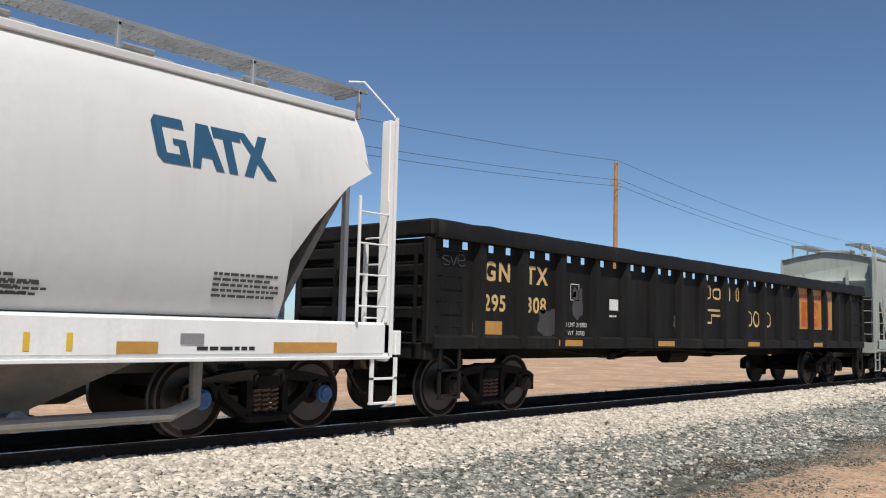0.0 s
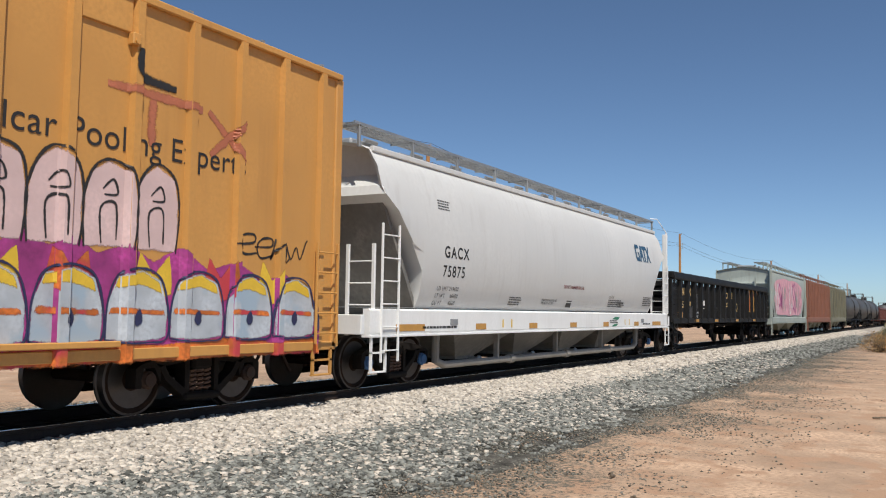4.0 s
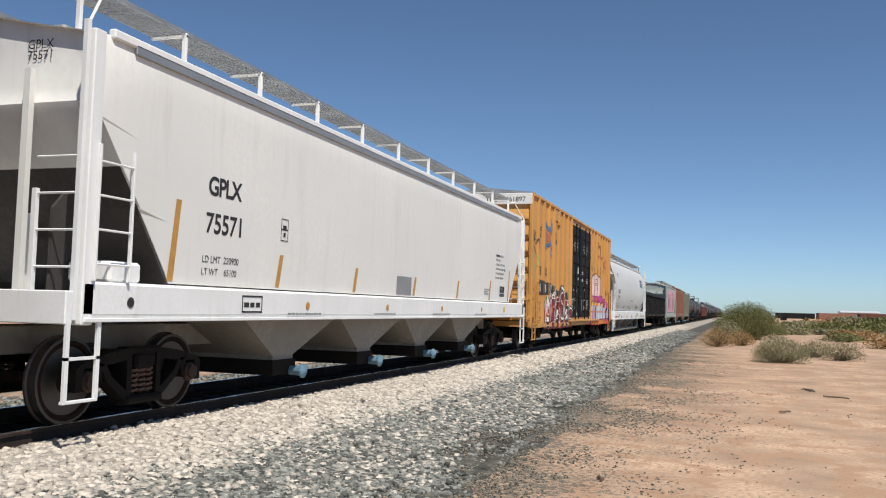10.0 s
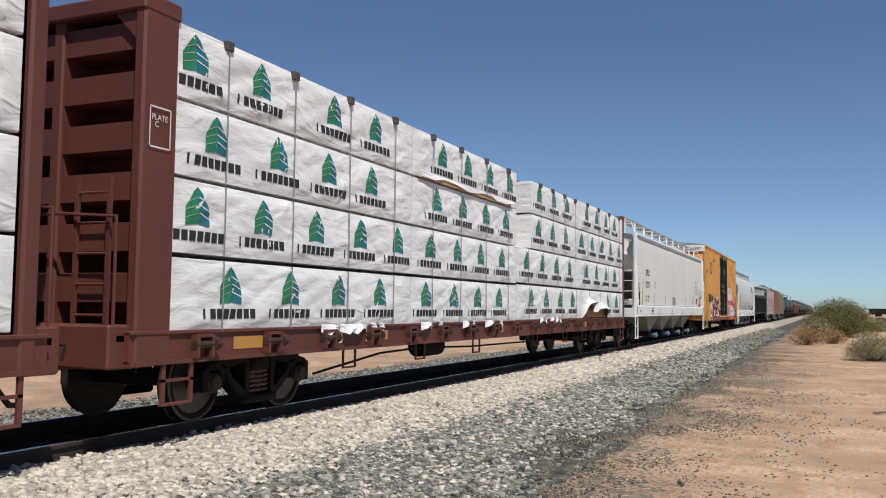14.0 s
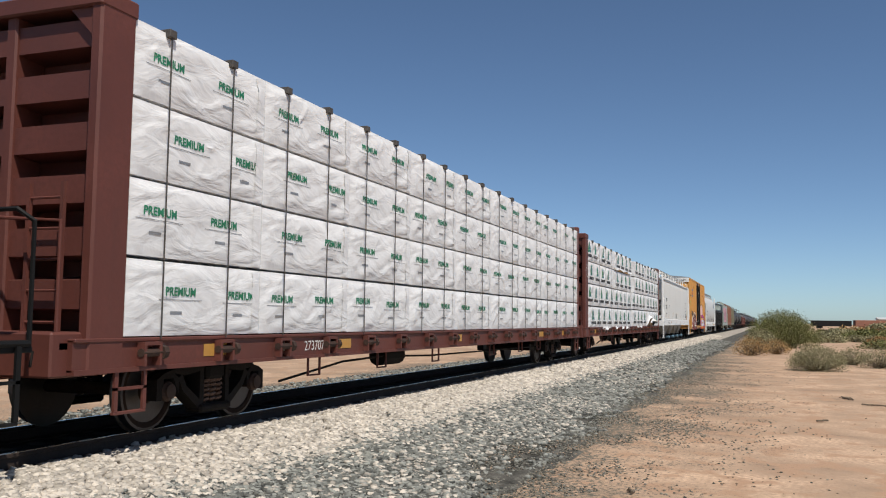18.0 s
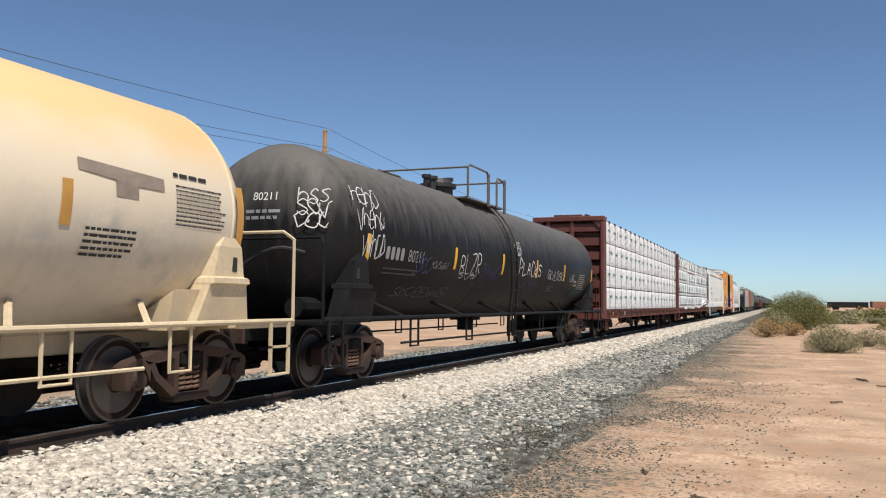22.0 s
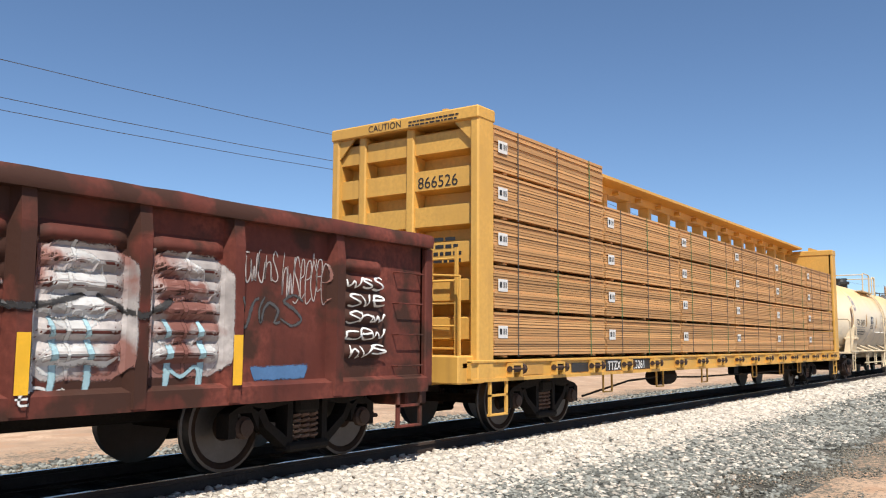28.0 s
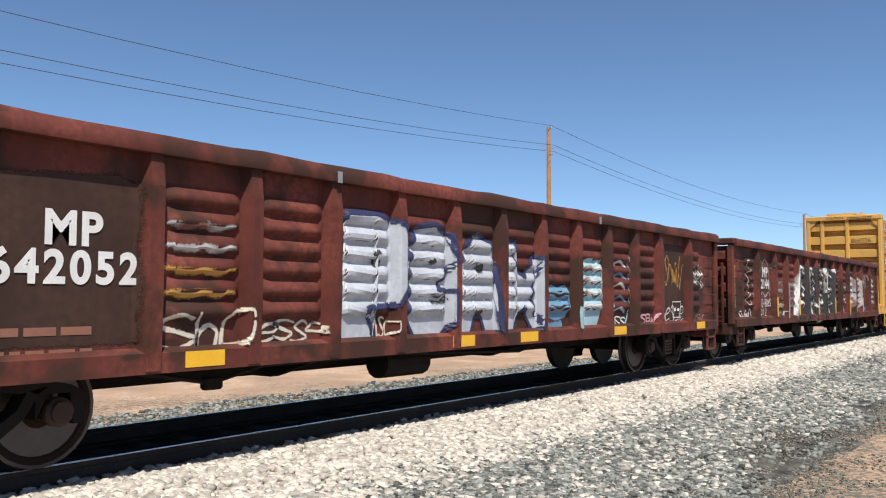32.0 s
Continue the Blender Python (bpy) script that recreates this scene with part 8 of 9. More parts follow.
    part("brake_rod", Shape().tube([(-7.5, -1.2, 0.44), (-5.4, -1.1, 0.62), (-3.2, -0.8, 0.62), (-1.0, -0.9, 0.56), (6.8, -1.2, 0.56)], 0.02, 6), "truck", car)
    return car


beam_d = centerbeam("centerbeam_flat_car", "dark red centre-beam flat car carrying white-wrapped lumber", -79.6, 11.4, "red", (0.78, 1.09), 4.42, (-8.55, 9.05), (-10.64, 11.0))
beam_e = centerbeam("centerbeam_flat_car", "oxide red centre-beam flat car with ribbed bulkheads", -103.35, 11.8, "red", (0.78, 1.09), 4.5, (-8.83, 9.28), (-10.93, 11.3))
beam_h = centerbeam("centerbeam_flat_car", "yellow centre-beam flat car carrying bare sawn lumber", -163.85, 11.42, "yellow", (0.82, 1.08), 4.5, (-8.55, 8.55), (-10.68, 10.9), 0.42, 0.5)
for car, L in ((beam_d, 10.6), (beam_e, 11.1)):
    for k, x in enumerate((-9.6, -6.4, -1.2, 2.6, 6.0, 8.9)):
        rect_mark(car, x, x + 0.55, -1.466, 0.86, 1.0, "amber", "reflector_strip", "yellow reflector strip")
for x, m in ((-9.9, "amber"), (-8.4, "darkpatch"), (-4.0, "amber")):
    rect_mark(beam_h, x, x + 0.6, -1.467, 0.86, 1.0, m, "stencil_patch")
rect_mark(beam_h, -7.15, -5.05, -1.466, 0.85, 1.04, "darkpatch", "number_band")
lettering(beam_h, "TTZX", -7.08, -1.469, 0.87, 0.15, "chalk", bold=0.004)
lettering(beam_h, "865261", -6.15, -1.469, 0.87, 0.15, "chalk", bold=0.004, spread=1.1)
lettering(beam_d, "38187", -6.55, -1.469, 0.85, 0.17, "chalk")
mark_blocks(beam_d, -7.6, -1.469, 0.85, 0.17, 3, "chalk")
lettering(beam_e, "273707", -7.3, -1.469, 0.86, 0.14, "chalk")
mark_blocks(beam_e, -7.85, -1.469, 0.86, 0.14, 2, "chalk")
lettering(beam_h, "CAUTION", -11.105, 0.45, 4.385, 0.1, "ink", end=True)
bars(beam_h, -11.105, -0.3, 4.42, print_rows(81, 2, 0.025, 0.05, 0.9), "ink", end=True)
lettering(beam_h, "866526", -11.005, -0.4, 3.47, 0.17, "ink", end=True)
bars(beam_h, -11.005, -0.5, 2.7, print_rows(82, 4, 0.05, 0.1, 0.6), "ink", end=True)
lettering(beam_e, "27370", -11.345, -0.5, 4.02, 0.13, "chalk", end=True)
for z in (3.61, 2.58, 1.54):
    bars(beam_e, -11.345, -0.55, z, print_rows(int(z * 20), 2, 0.04, 0.09, 0.6), "chalk", end=True)
    bars(beam_d, -11.055, -0.55, z - 0.03, print_rows(int(z * 30), 2, 0.05, 0.1, 0.7), "chalk", end=True)
bars(beam_d, -11.06, -1.495, 2.9, [(0, 0.016, [(0, 0.3)]), (0.4, 0.016, [(0, 0.3)]), (0, 0.41, [(0, 0.016), (0.29, 0.016)])], "chalk")
lettering(beam_d, "PLATE\n  C", -11.03, -1.495, 3.18, 0.06, "chalk")


# ---- loads ----
FOLDS = {}


def wrap_y(x, z, l, h, seed, d=1.12):
    """The y of the near face of a soft wrapped bundle: bulging, with slack and sharp slanted folds."""
    u, v = x / l + 0.5, z / h
    if seed not in FOLDS:  # (x, z, direction, half length, half width, height)
        r = random.Random(seed * 7 + 1)
        FOLDS[seed] = [(r.uniform(-l / 2, l / 2), r.uniform(0.05, 0.95) * h, radians(r.choice((r.uniform(25, 70), r.uniform(25, 60), r.uniform(100, 130), r.uniform(-15, 15)))), r.uniform(0.15, 0.45), r.uniform(0.018, 0.035), r.uniform(0.006, 0.017)) for i in range(int(l * 6))]
    e = min(1, max(0, min(u, 1 - u) * 14)) * min(1, max(0, min(v, 1 - v) * 7))
    n = noise.noise(Vector((u * l * 1.6 + seed * 3.1, v * h * 2.0 + u * 2, seed))) * 0.016 + abs(noise.noise(Vector((u * l * 1.3 - v * 2.2 + seed, v * 0.8, seed * 2.0)))) * 0.03 + noise.noise(Vector((u * l * 4.0 + v * 4 + seed, v * 1.5, seed * 2.0))) * 0.01
    for fx, fz, an, hl, hw, a in FOLDS[seed]:
        if abs(x - fx) < hl and abs(z - fz) < hl:
            along, off = (x - fx) * math.cos(an) + (z - fz) * math.sin(an), abs((z - fz) * math.cos(an) - (x - fx) * math.sin(an))
            if off < hw and abs(along) < hl:
                n += a * (1 - off / hw) * (1 - abs(along) / hl)
    return -d + (1 - e) * 0.014 - n * e


def no_tear(x):
    return 0.0


def wrap_shape(l, h, seed, d=1.12, tear=no_tear):
    """A soft wrapped bundle: bulging sides with creases; its hem may be torn up by tear(x)."""
    nx, nz = int(l / 0.034), 22
    vs, fs = [], []
    for i in range(nx + 1):
        x = l * i / nx - l / 2
        lift = tear(x)
        for j in range(nz + 1):
            z = lift + (h - lift) * j / nz
            vs.append((x, wrap_y(x, z, l, h, seed, d) - 0.9 * lift * (1 - j / nz) ** 4 * (0.5 + 0.2 * math.sin(x * 9)), z))
    for i in range(nx):
        for j in range(nz):
            a = i * (nz + 1) + j
            fs.append((a, a + nz + 1, a + nz + 2, a + 1))
    s = Shape().add(vs, fs)
    k = len(vs)
    s.v += [(-l / 2, 0, 0), (l / 2, 0, 0), (l / 2, 0, h), (-l / 2, 0, h)]
    c = [0, nx * (nz + 1), nx * (nz + 1) + nz, nz]
    s.f += [(k, k + 1, k + 2, k + 3), tuple([k + 1, c[1]] + [nx * (nz + 1) + j for j in range(1, nz)] + [c[2], k + 2]), tuple([k, k + 3, nz] + list(range(nz - 1, -1, -1))), tuple([k + 3, k + 2] + [i * (nz + 1) + nz for i in range(nx, -1, -1)])]
    s.mi += [0] * 4
    if tear is no_tear:
        s.f.append(tuple([k, *[i * (nz + 1) for i in range(nx + 1)], k + 1]))
        s.mi.append(0)
    return s


def printed(pack, name, outlines, material, surf, eps):
    s = Shape()
    for o in outlines:
        painted_area(s, o, surf, eps, 0.05, 0.08, False)
    return part(name, s, material, pack)


def tree_logo(pack, x, z, w, h, surf):
    """A printed green tree in chevrons over a dark word bar; plain shapes for the maker's mark."""
    a = w / 2
    side = [(0, 0.05), (0, 1.0), (0.5, 0.80), (0.46, 0.74), (0.76, 0.62), (0.72, 0.56), (1.0, 0.46), (1.0, 0.0)]
    printed(pack, "tree_mark", [[(x - a * u, z + h * v) for u, v in side]], "green", surf, 0.005)
    printed(pack, "tree_mark", [[(x + a * u, z + h * v) for u, v in side]], "teal", surf, 0.005)
    for k in range(3):
        q, c = z + h * (0.20 + 0.2 * k), a * (1.0, 0.98, 0.8)[k]
        printed(pack, "print_slit", [[(x + 0.01, q + 0.12 * h), (x + c, q - 0.02 * h), (x + c, q + 0.015 * h), (x + 0.01, q + 0.155 * h)]], "chalk", surf, 0.009)
        printed(pack, "print_slit", [[(x - 0.01, q + 0.12 * h), (x - c, q - 0.02 * h), (x - c, q + 0.0 * h), (x - 0.01, q + 0.14 * h)]], "palegreen", surf, 0.009)
    t = w * 2.5
    blocks = []
    for k in range(8):
        b, c = x - t / 2 + t * k / 8, t / 8 * (0.3 if k == 0 else 0.82)
        blocks.append([(b, z - h * 0.38), (b + c, z - h * 0.38), (b + c, z - h * 0.12), (b, z - h * 0.12)])
    printed(pack, "word_blocks", blocks, "ink", surf, 0.005)


WORD_ME = []


def premium_print(pack, x, z, surf):
    if not WORD_ME:
        WORD_ME.append(lettering(pack, "PREMIUM", x, 0, z, 0.095, "green", bold=0.004).data.copy())
        ob = [c for c in pack.children if c.name.startswith("lettering")][-1]
    else:
        ob = part("lettering", None, None, pack, me=WORD_ME[0].copy(), at=pose(x, 0, z, 90))
    m = ob.matrix_basis.copy()
    for v in ob.data.vertices:
        p = m @ v.co
        v.co = Vector((p.x, surf(p.x, p.z) - 0.006, p.z))
    ob.matrix_basis = Matrix()
    printed(pack, "print_line", [[(x - 0.1, z - 0.05), (x + 0.65, z - 0.05), (x + 0.65, z - 0.042), (x - 0.1, z - 0.042)], [(x + 0.1, z - 0.2), (x + 0.3, z - 0.2), (x + 0.3, z - 0.17), (x + 0.1, z - 0.17)]], "galv", surf, 0.005)


def pack_thing(name, label, s, z, l, h, seed, group, tear=no_tear):
    p = tagged(new(name, mesh_of(name, wrap_shape(l, h, seed, tear=tear), "wrap", True)), label, "lumber pack", group)
    MOVING.append((p, s, TRACK - 0.35, z))
    return p


WRAPPED = "white printed wrap around a stacked lumber pack, "


def ripped(x):
    """How far the torn hem of the foremost low pack hangs above the deck."""
    u = x + 2.66
    return max(0.0, 0.44 * math.sin(math.pi * min(1, max(0, (u - 0.15) / 1.05))) ** 0.7, (0.17 + 0.12 * math.sin(math.pi * min(1, max(0, (u - 1.5) / 1.6)))) * min(1, max(0, (3.05 - u) / 0.15)) * min(1, max(0, (u - 0.75) / 0.3)))


# maker with a tree mark: four columns of four packs
for c, (a, b) in enumerate(((-90.24, -84.67), (-84.63, -79.42), (-79.38, -74.17), (-74.13, -68.6))):
    for t in range(4):
        z0 = (1.10, 1.92, 2.73, 3.54)[t] - (0.03 if c < 2 else 0.0)
        h = 0.765
        if c == 2 and t == 3:
            h = 0.72
        if c == 2:  # the two upper packs stand further forward
            a, b = -78.37 if t > 1 else -79.38, (-73.96, -74.57, -74.17, -74.17)[t]
        if c == 3:
            a = (-73.92, -74.53, -74.13, -74.13)[t]
        l = b - a
        torn = c == 3 and t == 0
        p = pack_thing("lumber_pack", WRAPPED + ("torn at its hem" if torn else "with green tree marks"), (a + b) / 2, z0, l, h, c * 10 + t, "lumber packs on the flat car with tree marks", ripped if torn else no_tear)
        if torn:
            for k in range(9):
                part("board", Shape().box(-l / 2 + 0.1 + 0.03 * (k % 3), -l / 2 + 3.2, -1.05 + 0.02 * (k % 2), -0.06, 0.01 + k * 0.052, 0.056 + k * 0.052), "lumberboard", p, "bare sawn board behind the torn wrap")
        first = ((-89.09, -89.69, -89.41, -89.79), (-83.9, -83.75, -83.5, -83.27), (-78.24, -78.57, -77.71, -77.61), (-72.97, -73.23, -73.75, -73.2))[c][t] - 0.2 - (a + b) / 2
        for k in range(5):
            x = first + k * 1.18 + (0.5 if (c, t) == (0, 3) and k > 1 else 0)
            if x < l / 2 - 0.42 and not (torn and ripped(x) > 0.05):
                tree_logo(p, x, 0.29, 0.37, 0.42, lambda a_, b_: wrap_y(a_, b_, l, h, c * 10 + t))
        for x in (-l * 0.36, -l * 0.12, l * 0.13, l * 0.38):
            part("strap", Shape().box(x, x + 0.018, -1.155, -1.148, 0.0, h), "galv", p)
            if t == 3:
                part("edge_protector", Shape().box(x - 0.05, x + 0.07, -1.17, -1.0, h - 0.09, h + 0.015, 0.006), "strap", p)
        if t == 0 and not torn:  # torn hem of the wrap
            r = random.Random(c + 5)
            for k in range(3):
                x, w = r.uniform(-l / 2 + 0.3, l / 2 - 1.2), r.uniform(0.4, 1.1)
                part("torn_flap", Shape().loft([[(x + w * i / 6, -1.15 - 0.07 * math.sin(i * 1.1) * f, 0.04 - f * (0.10 + 0.05 * math.sin(i * 2 + c))) for i in range(7)] for f in (0, 0.5, 1.0)], caps=False, closed=False), "wrap", p, "loose torn flap of wrap")
        if c == 1 and t == 3:
            part("torn_opening", Shape().box(-l * 0.45, l * 0.4, -1.158, -1.15, -0.02, 0.05), "lumber", p, "bare boards showing under torn wrap")
            part("torn_flap", Shape().loft([[(-l * 0.47 + l * 0.9 * i / 9, -1.155 - 0.04 * abs(math.sin(i * 1.3)) * f, 0.1 - f * 0.12 * abs(math.sin(i * 0.9 + c))) for i in range(10)] for f in (0, 0.5, 1.0)], caps=False, closed=False), "wrap", p, "loose torn flap of wrap")
# second car: nine columns of four packs
for c in range(9):
    a, b = -114.27 + c * 2.463, -114.27 + (c + 1) * 2.463 - 0.02
    for t in range(4):
        l = b - a
        z0 = 1.10 + t * 0.825
        p = pack_thing("lumber_pack", WRAPPED + "with small green print", (a + b) / 2, z0 + r_.uniform(0, 0.008), l, 0.79, 100 + c * 10 + t, "lumber packs with small green print")
        r = random.Random(c * 4 + t)
        x = -l / 2 + 0.12 + r.uniform(0, 0.55)
        while x < l / 2 - 0.62:
            premium_print(p, x, 0.42 + r.uniform(-0.02, 0.02), lambda a_, b_: wrap_y(a_, b_, l, 0.79, 100 + c * 10 + t))
            x += 1.16
        for x in (-l * 0.29, l * 0.19):
            part("strap", Shape().box(x, x + 0.014, -1.158, -1.148, -0.03, 0.79), "strap", p)
            if t == 3:
                part("edge_protector", Shape().box(x - 0.05, x + 0.07, -1.17, -1.0, 0.74, 0.83, 0.006), "strap", p)
        s = Shape()
        painted_area(s, [(l / 2 - 0.2, 0.01), (l / 2 - 0.005, 0.01), (l / 2 - 0.005, 0.78), (l / 2 - 0.2, 0.78)], lambda a_, b_: wrap_y(a_, b_, l, 0.79, 100 + c * 10 + t), 0.012, 0.04, 0.08, False)
        part("wrap_overlap", s, "wrap", p, smooth=True)
# bare sawn lumber: bundles of boards
BUNDLE = {}


def bundle(s, z, l, h, seed):
    ob = tagged(new("lumber_bundle"), "strapped bundle of bare tan sawn boards", "lumber pack", "bare lumber bundles on the yellow flat car")
    MOVING.append((ob, s, TRACK - 0.33, z))
    key = (round(l, 2), round(h, 2))
    if key not in BUNDLE:
        r = random.Random(seed)
        n = max(4, round(h / 0.041))
        pieces = []
        cut = [r.uniform(0.8, 1.2) for i in range(n)]
        cut = [0.028 + (h - 0.036) * sum(cut[:i]) / sum(cut) for i in range(n + 1)]
        for i in range(n):
            q = Shape()
            d = r.uniform(-0.012, 0.012)
            q.box(-l / 2 + r.uniform(0, 0.02), l / 2 - r.uniform(0, 0.02), -1.15 + d, -0.05, cut[i] + r.uniform(0.001, 0.004), cut[i + 1] - r.uniform(0.001, 0.005))
            pieces.append(mesh_of("board", q, "lumberboard"))
        BUNDLE[key] = pieces
    for me in BUNDLE[key]:
        part("board", None, None, ob, me=me)
    for x in (-l / 2 + 0.35, 0, l / 2 - 0.35):
        part("sticker_board", Shape().box(x - 0.05, x + 0.05, -1.12, -0.05, 0.0, 0.028), "lumber", ob)
    r = random.Random(seed + 7)
    for x in (-l * 0.32, l * 0.02, l * 0.34):
        part("strap", Shape().box(x, x + 0.02, -1.168, -1.163, 0, h), "strap" if r.random() < 0.6 else "greenstrap", ob)
    part("barcode_label", Shape().box(-l / 2 + 0.1, -l / 2 + 0.34, -1.169, -1.164, h * 0.42, h * 0.42 + 0.17), "chalk", ob, "white printed label")
    bars(ob, -l / 2 + 0.13, -1.1705, h * 0.42 + 0.05, [(0, 0.08, [(0.0, 0.06), (0.09, 0.01), (0.115, 0.02), (0.15, 0.01), (0.17, 0.015)])], "ink")
    return ob


for c in range(6):
    a = -174.55 + c * 3.55
    l = 3.5 if c < 5 else 3.45
    for t in range(4 if c else 5):
        h = 0.625 if t < 4 else 0.66
        bundle(a + l / 2, 1.11 + t * 0.64, l, h, c * 7 + t)

# ---- tank cars ----
def tank(name, label, s, half, R, zc, shell, frame, lad_x, trucks, spin=True, detail=True, rusty=False, dome=0.0, foot=0.0):
    """A tank car: shell with dished heads, saddles, walkways, ladder, top platform with rails and valves."""
    car = new_car(name, label, s, half, category="tank car", trucks=trucks, spin=spin, rusty=rusty)
    L = half - 1.35
    n = 40 if detail else 20
    prof = [(-L - 0.75, 0.02), (-L - 0.74, R * 0.25), (-L - 0.66, R * 0.5), (-L - 0.5, R * 0.74), (-L - 0.25, R * 0.93), (-L, R), (-L * 0.5, R), (0, R), (L * 0.5, R), (L, R), (L + 0.25, R * 0.93), (L + 0.5, R * 0.74), (L + 0.66, R * 0.5), (L + 0.74, R * 0.25), (L + 0.75, 0.02)]
    sh = Shape().loft([[(x, r * math.cos(6.2832 * i / n), zc + r * math.sin(6.2832 * i / n)) for i in range(n)] for x, r in prof])
    part("shell", sh, shell, car, smooth=True)
    for x in (-L, -L * 0.34, L * 0.34, L) if detail else ():
        part("weld_seam", Shape().loft([[(x + d, (R + e) * math.cos(6.2832 * i / n), zc + (R + e) * math.sin(6.2832 * i / n)) for i in range(n)] for d, e in ((-0.02, -0.01), (-0.012, 0.006), (0.012, 0.006), (0.02, -0.01))], caps=False), shell, car, smooth=True)
    zf = 1.08
    for q in (-1, 1):
        part("stub_sill", Shape().box(q * half, q * (half - 3.6), -0.3, 0.3, 0.72, 1.04, 0.02), frame, car)
        part("saddle", Shape().prism_x([(-1.2, 0.98), (1.2, 0.98), (1.3, zc - R * 0.62), (0.9, zc - R * 0.8), (-0.9, zc - R * 0.8), (-1.3, zc - R * 0.62)], q * (half - 2.0) - 0.25, q * (half - 2.0) + 0.25), frame, car)
        for side in (-1, 1):
            xb = half - 1.42
            hb = part("head_brace", Shape().loft([[(q * (xb - a), side * y0, z), (q * (xb + a), side * y0, z), (q * (xb + a), side * y1, z), (q * (xb - a), side * y1, z)] for z, a, y0, y1 in ((1.02, 0.52, 1.1, 1.34), (1.5, 0.36, 1.15, 1.42), (1.52, 0.36, 1.1, 1.47), (1.58, 0.34, 1.1, 1.47), (1.6, 0.3, 1.15, 1.42), (1.95, 0.22, 1.2, 1.44), (2.06, 0.1, 1.25, 1.42))]), frame, car)
            part("brace_slot", Shape().box(q * (xb + 0.05), q * (xb + 0.15), side * 1.405, side * 1.435, 1.66, 1.84, 0.01), "ink", hb)
        part("end_deck", Shape().box(q * (half - 0.05), q * (half - 1.3), -1.5, 1.5, zf - 0.1, zf - 0.04, 0.01), frame, car)
        part("end_handrail", Shape().tube([(q * (half - 0.1), -1.5, zf - 0.05), (q * (half - 0.1), -1.5, zf + 1.05), (q * (half - 0.2), -1.4, zf + 1.15), (q * (half - 0.2), 1.4, zf + 1.15), (q * (half - 0.1), 1.5, zf + 1.05), (q * (half - 0.1), 1.5, zf - 0.05)], 0.024, 6), frame, car)
        if detail:
            sill_step(car, q * (half - 0.45) - 0.22, -1.53, frame, 0.4, zf - 0.04)
            part("air_reservoir", Shape().cyl((q * (half - 1.25), -0.75, zf + 0.14), (q * (half - 0.55), -0.75, zf + 0.14), 0.16, 10), frame, car)
            part("brake_hose", Shape().tube(spline([(q * (half - 0.6), -0.9, zc - 0.35), (q * (half - 0.35), -0.5, zc - 0.3), (q * (half - 0.3), 0.2, zc - 0.7), (q * (half - 0.4), 0.6, 1.1)], 4), 0.028, 6), "ink", car)
    for y in (-1.5, 1.5):
        part("side_walkway_rail", Shape().tube([(-half + 0.1, y, zf - 0.02), (half - 0.1, y, zf - 0.02)], 0.032, 8), frame, car)
        part("under_rail", Shape().tube([(-half + 2.9, y * 0.97, 0.62), (half - 2.9, y * 0.97, 0.62)], 0.022, 6), frame, car)
        if detail:
            k = 6
            for i in range(k):
                x = -half + 2.9 + (2 * half - 5.8) * i / (k - 1)
                q = 1 if x < 0 else -1
                part("rail_brace", Shape().tube([(x, y, zf - 0.02), (x - q * 0.45, y * 0.66, zc - R * 0.72)], 0.04, 6), frame, car)
                part("rail_hanger", Shape().tube([(x + 0.4, y * 0.97, zf - 0.02), (x + 0.4, y * 0.97, 0.55), (x + 0.75, y * 0.97, 0.55), (x + 0.75, y * 0.97, zf - 0.02)], 0.022, 5), frame, car)
    # dome platform, valves, rails
    zt = zc + R
    dx = lad_x + dome
    part("manway", Shape().loft([[(dx - 0.75 + r * math.cos(6.2832 * i / 16), r * math.sin(6.2832 * i / 16), z) for i in range(16)] for z, r in ((zt - 0.1, 0.36), (zt + 0.12, 0.36), (zt + 0.13, 0.44), (zt + 0.22, 0.44), (zt + 0.23, 0.36), (zt + 0.34, 0.3))]), "ink", car)
    for k, (x, y) in enumerate(((0.55, 0.1), (-0.55, -0.1), (0.2, -0.2), (-0.2, 0.2))):
        part("valve", Shape().cyl((dx - 0.75 + x, y, zt - 0.05), (dx - 0.75 + x, y, zt + 0.22 + 0.05 * k), 0.08, 8).cyl((dx - 0.75 + x, y, zt + 0.22 + 0.05 * k), (dx - 0.75 + x, y, zt + 0.29 + 0.05 * k), 0.12, 8), "ink", car)
    yp, zr = 1.12, zt + 0.5
    for side in (-1, 1):
        part("platform", Shape().box(-1.7 + dx, 0.93 + dx, side * 0.5, side * yp * 0.96, zt - 0.24, zt - 0.2, 0.005), frame, car)
        part("platform_rail", Shape().tube([(dx - 1.75, side * yp, zt - 0.26), (dx - 1.75, side * yp, zr - 0.08), (dx - 1.65, side * yp, zr), (dx - 0.45, side * yp, zr), (dx - 0.33, side * yp, zr - 0.1), (dx - 0.33, side * yp, zt - 0.26)], 0.026, 6), frame, car)
        part("rail_post", Shape().box(dx - 0.37, dx - 0.29, side * yp - 0.03, side * yp + 0.03, zt - 0.3, zr - 0.02, 0.01), frame, car)
        part("platform_rail", Shape().tube([(dx + 0.3, side * yp, zt - 0.26), (dx + 0.3, side * yp, zr - 0.12), (dx + 0.38, side * yp, zr - 0.03), (dx + 0.92, side * yp, zr - 0.08)], 0.026, 6), frame, car)
        part("rail_post", Shape().box(dx + 0.89, dx + 0.97, side * yp - 0.03, side * yp + 0.03, zt - 0.34, zr, 0.01), frame, car)
